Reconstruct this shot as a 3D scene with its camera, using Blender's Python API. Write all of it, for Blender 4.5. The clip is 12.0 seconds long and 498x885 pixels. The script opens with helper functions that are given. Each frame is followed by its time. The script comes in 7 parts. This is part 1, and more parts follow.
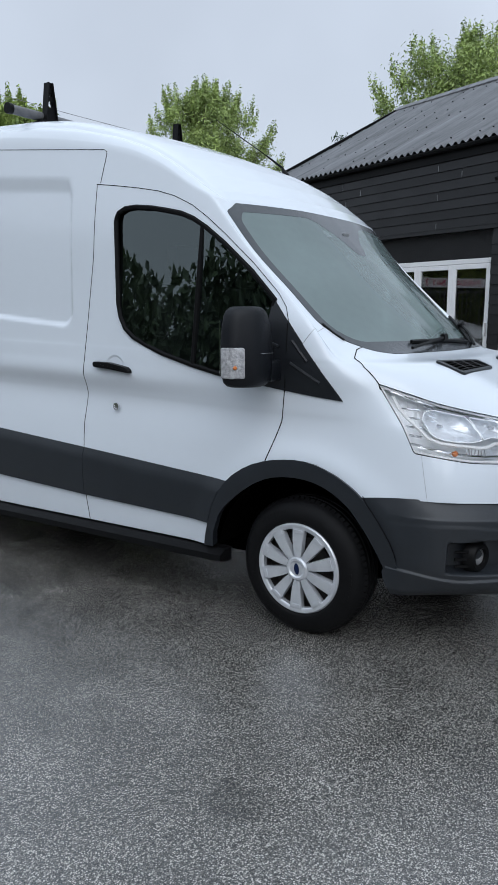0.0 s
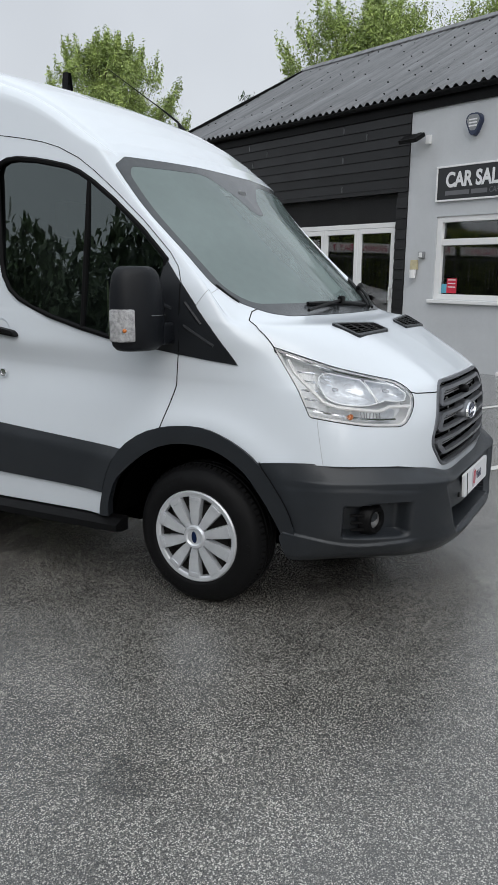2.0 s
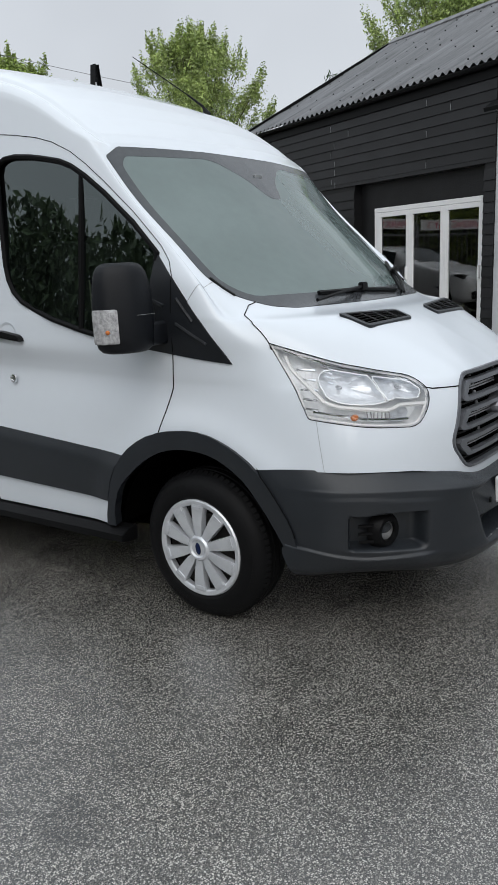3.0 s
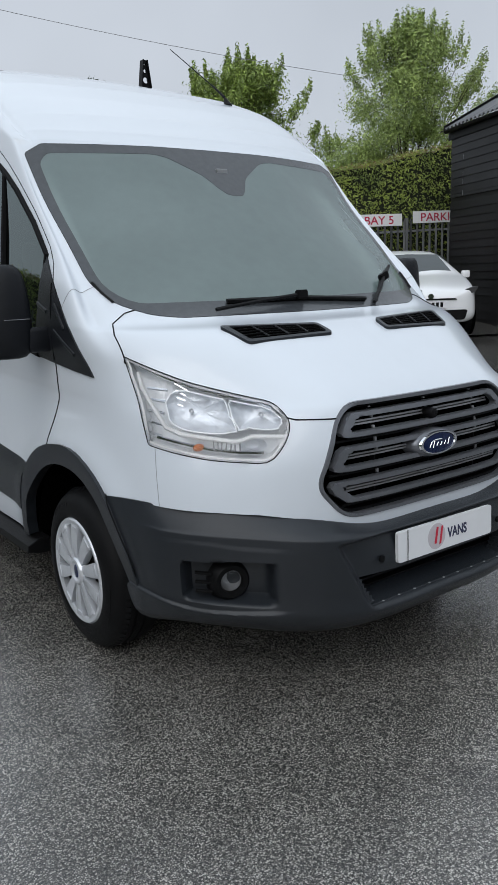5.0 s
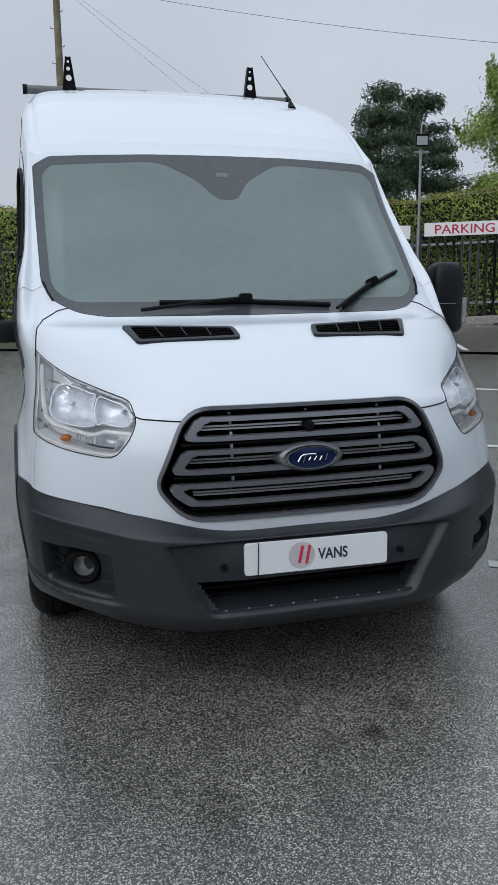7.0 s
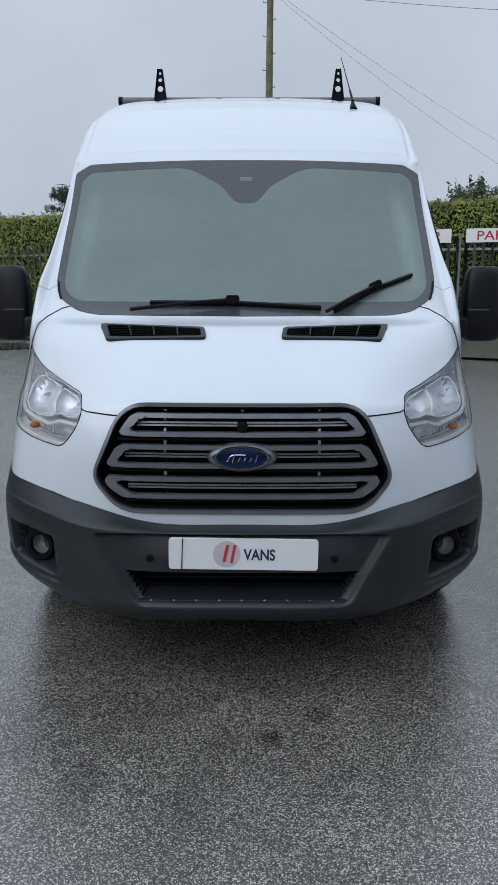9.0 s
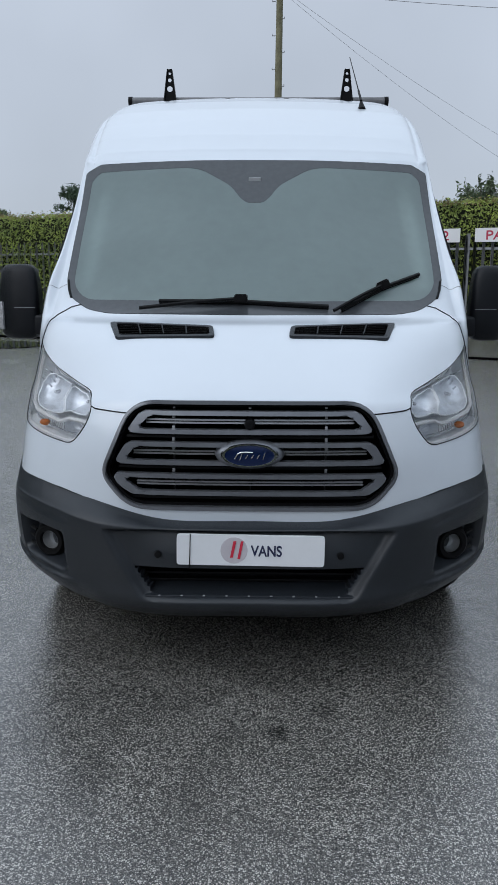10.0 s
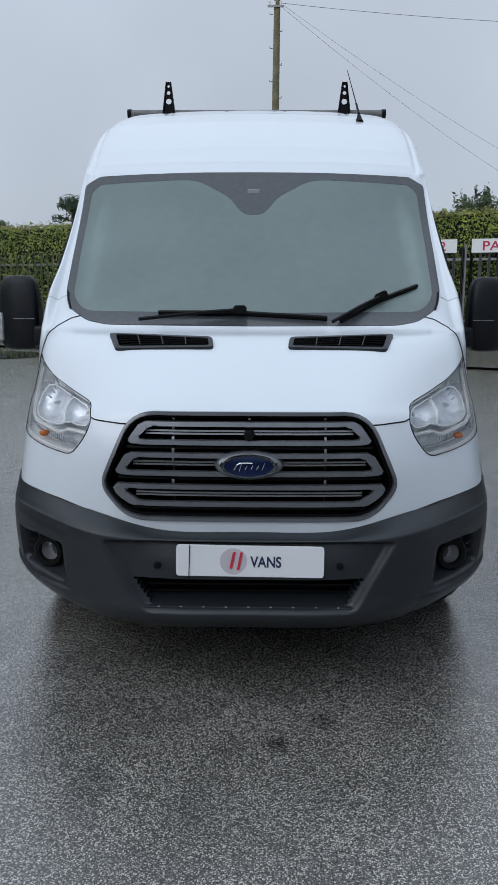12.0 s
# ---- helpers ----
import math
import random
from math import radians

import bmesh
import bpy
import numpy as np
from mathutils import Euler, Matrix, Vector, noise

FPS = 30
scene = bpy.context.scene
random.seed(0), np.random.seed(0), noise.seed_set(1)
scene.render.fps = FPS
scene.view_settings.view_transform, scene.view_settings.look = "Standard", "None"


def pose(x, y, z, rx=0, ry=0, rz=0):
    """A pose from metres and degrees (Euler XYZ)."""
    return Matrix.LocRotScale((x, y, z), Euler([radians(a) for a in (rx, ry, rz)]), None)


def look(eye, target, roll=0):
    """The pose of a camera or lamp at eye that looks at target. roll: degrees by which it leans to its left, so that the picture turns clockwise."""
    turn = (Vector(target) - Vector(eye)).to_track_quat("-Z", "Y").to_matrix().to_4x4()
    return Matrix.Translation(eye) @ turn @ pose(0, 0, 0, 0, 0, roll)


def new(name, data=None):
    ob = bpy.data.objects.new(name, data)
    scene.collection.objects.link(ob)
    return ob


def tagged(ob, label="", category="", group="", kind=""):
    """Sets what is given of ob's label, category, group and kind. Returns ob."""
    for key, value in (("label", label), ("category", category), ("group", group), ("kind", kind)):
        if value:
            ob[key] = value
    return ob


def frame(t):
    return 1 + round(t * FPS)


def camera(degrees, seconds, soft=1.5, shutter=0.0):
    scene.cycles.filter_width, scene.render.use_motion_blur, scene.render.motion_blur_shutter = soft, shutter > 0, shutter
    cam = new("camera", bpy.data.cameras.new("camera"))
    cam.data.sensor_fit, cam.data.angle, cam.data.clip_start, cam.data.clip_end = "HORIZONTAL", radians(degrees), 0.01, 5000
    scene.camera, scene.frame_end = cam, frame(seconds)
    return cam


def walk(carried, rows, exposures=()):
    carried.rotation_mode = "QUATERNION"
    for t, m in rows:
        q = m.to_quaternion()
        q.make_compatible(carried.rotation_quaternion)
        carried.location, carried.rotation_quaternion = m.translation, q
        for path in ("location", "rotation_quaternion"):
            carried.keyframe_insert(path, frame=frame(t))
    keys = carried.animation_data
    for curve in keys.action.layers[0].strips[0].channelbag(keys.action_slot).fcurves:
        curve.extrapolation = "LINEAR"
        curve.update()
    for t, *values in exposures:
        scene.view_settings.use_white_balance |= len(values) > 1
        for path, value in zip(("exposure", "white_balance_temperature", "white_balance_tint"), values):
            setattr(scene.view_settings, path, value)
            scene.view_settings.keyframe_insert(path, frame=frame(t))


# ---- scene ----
# ---- camera and its walk ----
cam = camera(36.1, 12.0, soft=1.0)
PATH = [
    (0.0, (-3.949, -0.705, 1.488), (-2.32, 0.411, 1.167), -0.2),
    (0.5, (-3.912, -0.71, 1.492), (-2.183, 0.237, 1.156), -0.2),
    (1.0, (-3.896, -0.709, 1.493), (-2.129, 0.159, 1.139), 0.2),
    (1.5, (-3.892, -0.707, 1.483), (-2.127, 0.155, 1.108), 0.5),
    (2.0, (-3.826, -0.729, 1.471), (-2.096, 0.186, 1.062), 0.1),
    (2.5, (-3.608, -0.845, 1.483), (-1.954, 0.194, 1.055), -1.6),
    (3.0, (-3.359, -0.978, 1.478), (-1.784, 0.174, 1.043), -3.0),
    (3.5, (-3.091, -1.06, 1.463), (-1.555, 0.143, 1.025), -3.0),
    (3.7, (-2.976, -1.104, 1.459), (-1.438, 0.098, 1.027), -2.6),
    (5.3, (-1.957, -1.857, 1.452), (-0.902, -0.208, 1.039), -1.7),
    (5.5, (-1.843, -1.943, 1.436), (-0.841, -0.26, 1.027), -1.4),
    (6.0, (-1.523, -2.154, 1.442), (-0.693, -0.38, 1.038), -1.3),
    (6.5, (-1.187, -2.254, 1.446), (-0.523, -0.413, 1.037), -1.2),
    (7.0, (-0.855, -2.36, 1.43), (-0.357, -0.464, 1.031), -0.8),
    (7.5, (-0.519, -2.431, 1.447), (-0.188, -0.499, 1.048), -0.4),
    (9.5, (0.077, -2.536, 1.425), (0.035, -0.575, 1.032), 0.1),
    (10.0, (0.043, -2.55, 1.428), (0.009, -0.59, 1.033), 0.2),
    (10.5, (0.037, -2.556, 1.431), (0.022, -0.595, 1.042), 0.5),
    (11.0, (0.027, -2.556, 1.438), (0.023, -0.593, 1.055), 0.6),
    (11.5, (0.02, -2.552, 1.435), (0.015, -0.588, 1.06), 0.6),
    (12.0, (0.037, -2.554, 1.433), (0.009, -0.589, 1.063), 0.2),
]
TINTS = [(0.0, 0.40, 6000, 10), (1.0, 0.44, 6380, 10), (2.5, 0.45, 6580, 10), (3.5, 0.35, 6500, 10), (6.0, 0.22, 6220, 10), (7.5, 0.20, 6120, 10), (9.5, 0.16, 5980, 10), (12.0, 0.15, 6000, 10)]
walk(cam, [(t, look(eye, target, roll)) for t, eye, target, roll in PATH], TINTS)

# ---- world, sun, exposure: a wet overcast day ----
SUN_UP, SUN_ROUND = 38.0, 230.0
world = bpy.data.worlds.new("overcast")
scene.world = world
world.use_nodes = True
wn = world.node_tree
wn.nodes.clear()
w_out = wn.nodes.new("ShaderNodeOutputWorld")
w_bg = wn.nodes.new("ShaderNodeBackground")
w_sky = wn.nodes.new("ShaderNodeTexSky")
w_sky.sky_type = "NISHITA"
w_sky.sun_disc = False
w_sky.sun_elevation, w_sky.sun_rotation = radians(SUN_UP), radians(SUN_ROUND)
w_co = wn.nodes.new("ShaderNodeTexCoord")
w_sep = wn.nodes.new("ShaderNodeSeparateXYZ")
w_ramp = wn.nodes.new("ShaderNodeValToRGB")
w_ramp.color_ramp.elements[0].position, w_ramp.color_ramp.elements[0].color = 0.0, (4.75, 5.0, 5.3, 1)
w_ramp.color_ramp.elements[1].position, w_ramp.color_ramp.elements[1].color = 1.0, (9.3, 10.15, 10.9, 1)
w_mid = w_ramp.color_ramp.elements.new(0.35)
w_mid.color = (5.05, 5.35, 5.75, 1)
w_cloud = wn.nodes.new("ShaderNodeTexNoise")
w_cloud.inputs["Scale"].default_value, w_cloud.inputs["Detail"].default_value = 2.2, 4.0
w_cr = wn.nodes.new("ShaderNodeMapRange")
w_cr.inputs["From Min"].default_value, w_cr.inputs["From Max"].default_value = 0.3, 0.7
w_cr.inputs["To Min"].default_value, w_cr.inputs["To Max"].default_value = 0.9, 1.1
w_mul = wn.nodes.new("ShaderNodeVectorMath")
w_mul.operation = "SCALE"
w_mix = wn.nodes.new("ShaderNodeMix")
w_mix.data_type = "RGBA"
w_mix.inputs[0].default_value = 0.94
wn.links.new(w_co.outputs["Generated"], w_sep.inputs[0])
wn.links.new(w_sep.outputs["Z"], w_ramp.inputs[0])
wn.links.new(w_co.outputs["Generated"], w_cloud.inputs["Vector"])
wn.links.new(w_cloud.outputs[0], w_cr.inputs["Value"])
wn.links.new(w_ramp.outputs[0], w_mul.inputs[0])
wn.links.new(w_cr.outputs[0], w_mul.inputs["Scale"])
wn.links.new(w_sky.outputs[0], w_mix.inputs[6])
wn.links.new(w_mul.outputs[0], w_mix.inputs[7])
wn.links.new(w_mix.outputs[2], w_bg.inputs[0])
w_bg.inputs["Strength"].default_value = 0.1
wn.links.new(w_bg.outputs[0], w_out.inputs[0])
sun_data = bpy.data.lights.new("sun", "SUN")
sun_data.energy, sun_data.angle, sun_data.color = 1.0, radians(60), (1.0, 0.97, 0.93)
sun_lamp = new("sun", sun_data)
sun_lamp.matrix_world = look((0, 0, 20), Vector((0, 0, 20)) - 10 * Vector((math.sin(radians(SUN_ROUND)) * math.cos(radians(SUN_UP)), math.cos(radians(SUN_ROUND)) * math.cos(radians(SUN_UP)), math.sin(radians(SUN_UP)))))
scene.view_settings.exposure = 0.0


# ---- materials ----
def mat(name, colour, rough=0.5, metal=0.0, vary=0.12, scale=8.0, bump=0.0, bump_scale=60.0, coat=0.0, per_object=0.0, per_island=0.0, second=None, spec=0.5):
    """A procedural surface: two scales of colour variation, roughness variation and fine relief, in metres."""
    m = bpy.data.materials.new(name)
    m.use_nodes = True
    nt = m.node_tree
    p = nt.nodes["Principled BSDF"]
    p.inputs["Roughness"].default_value, p.inputs["Metallic"].default_value = rough, metal
    p.inputs["Coat Weight"].default_value, p.inputs["Coat Roughness"].default_value = coat, 0.03
    p.inputs["Specular IOR Level"].default_value = spec
    co = nt.nodes.new("ShaderNodeTexCoord")
    big = nt.nodes.new("ShaderNodeTexNoise")
    big.inputs["Scale"].default_value, big.inputs["Detail"].default_value = scale, 5.0
    nt.links.new(co.outputs["Object"], big.inputs["Vector"])
    fine = nt.nodes.new("ShaderNodeTexNoise")
    fine.inputs["Scale"].default_value, fine.inputs["Detail"].default_value = scale * 9, 3.0
    nt.links.new(co.outputs["Object"], fine.inputs["Vector"])
    add = nt.nodes.new("ShaderNodeMath")
    add.operation = "MULTIPLY_ADD"
    add.inputs[1].default_value = 0.4
    nt.links.new(fine.outputs[0], add.inputs[0])
    nt.links.new(big.outputs[0], add.inputs[2])
    mr = nt.nodes.new("ShaderNodeMapRange")
    mr.inputs["From Min"].default_value, mr.inputs["From Max"].default_value = 0.4, 1.0
    mr.inputs["To Min"].default_value, mr.inputs["To Max"].default_value = 0.0, 1.0
    nt.links.new(add.outputs[0], mr.inputs["Value"])
    mix = nt.nodes.new("ShaderNodeMix")
    mix.data_type = "RGBA"
    low = [c * (1 - vary) for c in colour]
    high = [min(1, c * (1 + vary)) for c in (second or colour)]
    mix.inputs[6].default_value, mix.inputs[7].default_value = (*low, 1), (*high, 1)
    nt.links.new(mr.outputs[0], mix.inputs[0])
    col = mix.outputs[2]
    for amount, node, out in ((per_object, "ShaderNodeObjectInfo", "Random"), (per_island, "ShaderNodeNewGeometry", "Random Per Island")):
        if amount:
            info = nt.nodes.new(node)
            hsv = nt.nodes.new("ShaderNodeHueSaturation")
            vr = nt.nodes.new("ShaderNodeMapRange")
            vr.inputs["To Min"].default_value, vr.inputs["To Max"].default_value = 1 - amount, 1 + amount
            nt.links.new(info.outputs[out], vr.inputs["Value"])
            nt.links.new(vr.outputs[0], hsv.inputs["Value"])
            nt.links.new(col, hsv.inputs["Color"])
            col = hsv.outputs[0]
    nt.links.new(col, p.inputs["Base Color"])
    if bump:
        bn = nt.nodes.new("ShaderNodeTexNoise")
        bn.inputs["Scale"].default_value, bn.inputs["Detail"].default_value = bump_scale, 4.0
        nt.links.new(co.outputs["Object"], bn.inputs["Vector"])
        bp = nt.nodes.new("ShaderNodeBump")
        bp.inputs["Strength"].default_value, bp.inputs["Distance"].default_value = bump, 0.01
        nt.links.new(bn.outputs[0], bp.inputs["Height"])
        nt.links.new(bp.outputs[0], p.inputs["Normal"])
    return m


PAINT = mat("white_paint", (0.668, 0.712, 0.764), 0.26, vary=0.015, scale=1.5, coat=0.6)
PLASTIC = mat("dark_grey_plastic", (0.0175, 0.0205, 0.025), 0.34, vary=0.15, scale=5, bump=0.15, bump_scale=700, spec=0.42)
BLACK = mat("black_plastic", (0.005, 0.005, 0.0055), 0.42, vary=0.2, scale=6, bump=0.1, bump_scale=500, spec=0.12)
# CAVITY's near-black puts the deep shade of hollows into colour; also bolts and drain
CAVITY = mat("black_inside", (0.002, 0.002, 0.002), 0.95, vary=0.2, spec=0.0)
RUBBER = mat("tyre_rubber", (0.0045, 0.0045, 0.005), 0.55, vary=0.3, scale=20, bump=0.2, bump_scale=300, spec=0.15)
SILVER = mat("silver_wheel_cover", (0.62, 0.64, 0.67), 0.26, metal=0.45, vary=0.08, scale=12)
CHROME = mat("chrome", (0.75, 0.76, 0.78), 0.08, metal=1.0, vary=0.03)
GREYPAINT = mat("grey_render_paint", (0.52, 0.535, 0.555), 0.75, vary=0.06, scale=2.5, bump=0.25, bump_scale=90)
UPVC = mat("white_upvc", (0.78, 0.78, 0.78), 0.35, vary=0.03, scale=4)
BOARD = mat("black_stained_boards", (0.012, 0.012, 0.013), 0.45, vary=0.35, scale=4, bump=0.3, bump_scale=40, per_object=0.3, spec=0.3)
ROOFING = mat("weathered_roof_sheet", (0.098, 0.101, 0.108), 0.42, vary=0.75, scale=3, bump=0.3, bump_scale=50)
# colour streaks down the slope: wet weathering, and painted shading of the corrugations
rn = ROOFING.node_tree
r_map = rn.nodes.new("ShaderNodeMapping")
r_map.inputs["Scale"].default_value = (2.2, 0.12, 0.12)
for r_node in [n for n in rn.nodes if n.type == "TEX_NOISE"]:
    if r_node.inputs["Scale"].default_value < 40:
        rn.links.new([n for n in rn.nodes if n.type == "TEX_COORD"][0].outputs["Object"], r_map.inputs[0])
        rn.links.new(r_map.outputs[0], r_node.inputs["Vector"])
STEEL = mat("galvanised_steel", (0.30, 0.31, 0.32), 0.5, metal=0.5, vary=0.2, scale=6)


# ---- helpers for building ----
def mesh_of(name, bm, material, smooth=False):
    bmesh.ops.recalc_face_normals(bm, faces=bm.faces[:])
    me = bpy.data.meshes.new(name)
    bm.to_mesh(me)
    bm.free()
    me.materials.append(material)
    if smooth:
        for p in me.polygons:
            p.use_smooth = True
        me.set_sharp_from_angle(angle=radians(38))
    return me


def part(name, bm, material, parent, label="", smooth=False, at=None):
    """Links a bmesh as one mesh object under a thing or a part."""
    ob = new(name, mesh_of(name, bm, material, smooth))
    ob.parent = parent
    if at is not None:
        ob.matrix_basis = at
    return tagged(ob, label)


def thing(name, label, category, m=None, group="", kind=""):
    ob = new(name)
    ob.empty_display_size = 0.1
    if m is not None:
        ob.matrix_basis = m
    return tagged(ob, label, category, group, kind)


def box(bm, x0, x1, y0, y1, z0, z1, bevel=0.0):
    made = bmesh.ops.create_cube(bm, size=1, matrix=Matrix.LocRotScale(((x0 + x1) / 2, (y0 + y1) / 2, (z0 + z1) / 2), None, (abs(x1 - x0), abs(y1 - y0), abs(z1 - z0))))
    if bevel:
        edges = list({e for v in made["verts"] for e in v.link_edges})
        bmesh.ops.bevel(bm, geom=edges, offset=bevel, segments=2, affect="EDGES", profile=0.6)
    return bm


def boxed(*args, bevel=0.0):
    return box(bmesh.new(), *args, bevel=bevel)


def tube(bm, a, b, r0, r1=None, n=10, caps=True):
    a, b = Vector(a), Vector(b)
    m = Matrix.Translation((a + b) / 2) @ (b - a).to_track_quat("Z", "Y").to_matrix().to_4x4()
    bmesh.ops.create_cone(bm, cap_ends=caps, segments=n, radius1=r0, radius2=r0 if r1 is None else r1, depth=(b - a).length, matrix=m)
    return bm


def prism(bm, pts, axis, a, b, bevel=0.0):
    """A closed outline extruded along x, y or z from a to b."""
    def at(p, d):
        return {"x": (d, p[0], p[1]), "y": (p[0], d, p[1]), "z": (p[0], p[1], d)}[axis]
    lo = [bm.verts.new(at(p, a)) for p in pts]
    hi = [bm.verts.new(at(p, b)) for p in pts]
    n = len(pts)
    faces = [bm.faces.new(lo[::-1]), bm.faces.new(hi)]
    faces += [bm.faces.new((lo[i], lo[(i + 1) % n], hi[(i + 1) % n], hi[i])) for i in range(n)]
    if bevel:
        bmesh.ops.bevel(bm, geom=list({e for f in faces[:2] for e in f.edges}), offset=bevel, segments=2, affect="EDGES", profile=0.6)
    return bm


def rounded(pts, r, n=5):
    """Rounds the corners of a closed outline; r is one radius or one for each corner."""
    out, m = [], len(pts)
    for i, p in enumerate(pts):
        p, q, s = Vector(p), Vector(pts[i - 1]), Vector(pts[(i + 1) % m])
        ri = r[i] if isinstance(r, (list, tuple)) else r
        ri = min(ri, (q - p).length * 0.48, (s - p).length * 0.48)
        a, b = p + (q - p).normalized() * ri, p + (s - p).normalized() * ri
        for k in range(n + 1):
            t = k / n
            out.append(tuple(a * (1 - t) ** 2 + p * 2 * t * (1 - t) + b * t * t))
    return out


def revolve(bm, profile, axis_m, n=48, closed=False):
    """Turns a profile of (radius, height) round the z axis of axis_m."""
    rings = []
    for k in range(n):
        a = 2 * math.pi * k / n
        rings.append([bm.verts.new(axis_m @ Vector((r * math.cos(a), r * math.sin(a), h))) for r, h in profile])
    m = len(profile)
    for k in range(n):
        for j in range(m if closed else m - 1):
            q = [rings[k][j], rings[k][(j + 1) % m], rings[(k + 1) % n][(j + 1) % m], rings[(k + 1) % n][j]]
            bm.faces.new(q)
    return bm


def spline(pts, t):
    """A point of a Catmull-Rom curve through pts (numpy rows), t in spans."""
    n = len(pts) - 1
    i = min(int(t), n - 1)
    u = t - i
    p1, p2 = pts[i], pts[i + 1]
    p0 = pts[i - 1] if i else 2 * p1 - p2
    p3 = pts[i + 2] if i + 2 <= n else 2 * p2 - p1
    return 0.5 * (2 * p1 + (p2 - p0) * u + (2 * p0 - 5 * p1 + 4 * p2 - p3) * u * u + (3 * p1 - p0 - 3 * p2 + p3) * u ** 3)


def rise(y):
    """The yard's height: level by the van, climbing gently towards the fence."""
    d = y - 2.0
    return 0.0 if d <= 0 else 0.054 * d * d / (d + 1.2)


GLASS_MIST = mat("misted_windscreen", (0.200, 0.256, 0.252), 0.07, vary=0.10, scale=2.2, coat=0.0, spec=0.65)
gm_nt = GLASS_MIST.node_tree
gm_mix, gm_tr = gm_nt.nodes.new("ShaderNodeMixShader"), gm_nt.nodes.new("ShaderNodeBsdfTransparent")
gm_tr.inputs[0].default_value = (0.8, 0.92, 0.88, 1)
gm_mix.inputs[0].default_value = 0.28
gm_nt.links.new(gm_nt.nodes["Principled BSDF"].outputs[0], gm_mix.inputs[1])
gm_nt.links.new(gm_tr.outputs[0], gm_mix.inputs[2])
gm_nt.links.new(gm_mix.outputs[0], gm_nt.nodes["Material Output"].inputs[0])
FRIT = mat("black_glass_border", (0.055, 0.06, 0.066), 0.12, vary=0.15, scale=40, bump=0.05, bump_scale=250)
SEAL = mat("black_rubber_seal", (0.005, 0.005, 0.0055), 0.6, vary=0.1, spec=0.1)


def clear(name, tint, rough=0.02, see=0.85, sheen=(0.95, 0.96, 0.97)):
    """Thin clear pane: partly see-through, partly mirror."""
    m = bpy.data.materials.new(name)
    m.use_nodes = True
    nt = m.node_tree
    nt.nodes.clear()
    out = nt.nodes.new("ShaderNodeOutputMaterial")
    tr = nt.nodes.new("ShaderNodeBsdfTransparent")
    tr.inputs[0].default_value = (*tint, 1)
    gl = nt.nodes.new("ShaderNodeBsdfGlossy")
    gl.inputs["Roughness"].default_value = rough
    gl.inputs[0].default_value = (*sheen, 1)
    fr = nt.nodes.new("ShaderNodeFresnel")
    fr.inputs[0].default_value = 1.45 if see > 0.5 else 2.1
    mx = nt.nodes.new("ShaderNodeMixShader")
    nt.links.new(fr.outputs[0], mx.inputs[0])
    nt.links.new(tr.outputs[0], mx.inputs[1])
    nt.links.new(gl.outputs[0], mx.inputs[2])
    nt.links.new(mx.outputs[0], out.inputs[0])
    return m


SIDE_GLASS = clear("tinted_side_glass", (0.20, 0.25, 0.245), 0.008, 0.4, (0.86, 0.98, 0.97))
LENS = clear("clear_lens", (0.97, 0.975, 0.985))
HOUSING = mat("lamp_housing", (0.88, 0.905, 0.94), 0.22, metal=0.05, vary=0.12, scale=30)
REFLECT = mat("lamp_reflector", (0.76, 0.785, 0.82), 0.30, metal=0.4, vary=0.22, scale=30, bump=0.25, bump_scale=45)
LENS_RIB = mat("ribbed_clear_plastic", (0.5, 0.51, 0.53), 0.15, vary=0.1, metal=0.3)
AMBER = mat("amber_bulb", (0.55, 0.16, 0.03), 0.3, vary=0.1)
PLATE = mat("white_plate", (0.72, 0.73, 0.75), 0.35, vary=0.03, scale=9)
RED = mat("red_print", (0.55, 0.02, 0.05), 0.5, vary=0.1)
NAVY = mat("navy_print", (0.02, 0.025, 0.07), 0.4, vary=0.1)
BADGE_BLUE = mat("badge_blue", (0.005, 0.014, 0.06), 0.2, metal=0.3, vary=0.1)
BAR_STEEL = mat("worn_grey_bar", (0.16, 0.16, 0.165), 0.55, metal=0.4, vary=0.35, scale=18)
DASH = mat("dashboard_grey", (0.03, 0.03, 0.032), 0.7, vary=0.15)
DISC = mat("brake_iron", (0.05, 0.048, 0.046), 0.6, metal=0.5, vary=0.3, scale=25)


def strip(points, r, n=6):
    """One round bar bent along a line of points."""
    bm = bmesh.new()
    pts = [Vector(p) for p in points]
    rings, side = [], None
    for i, p in enumerate(pts):
        a, b = pts[max(0, i - 1)], pts[min(len(pts) - 1, i + 1)]
        t = (b - a).normalized()
        side = t.orthogonal() if side is None else side - t * side.dot(t)
        side.normalize()
        up = t.cross(side)
        rings.append([bm.verts.new(p + (side * math.cos(q) + up * math.sin(q)) * r) for q in (2 * math.pi * k / n for k in range(n))])
    for a, b in zip(rings, rings[1:]):
        for k in range(n):
            bm.faces.new((a[k], a[(k + 1) % n], b[(k + 1) % n], b[k]))
    bm.faces.new(rings[0][::-1])
    bm.faces.new(rings[-1])
    return bm


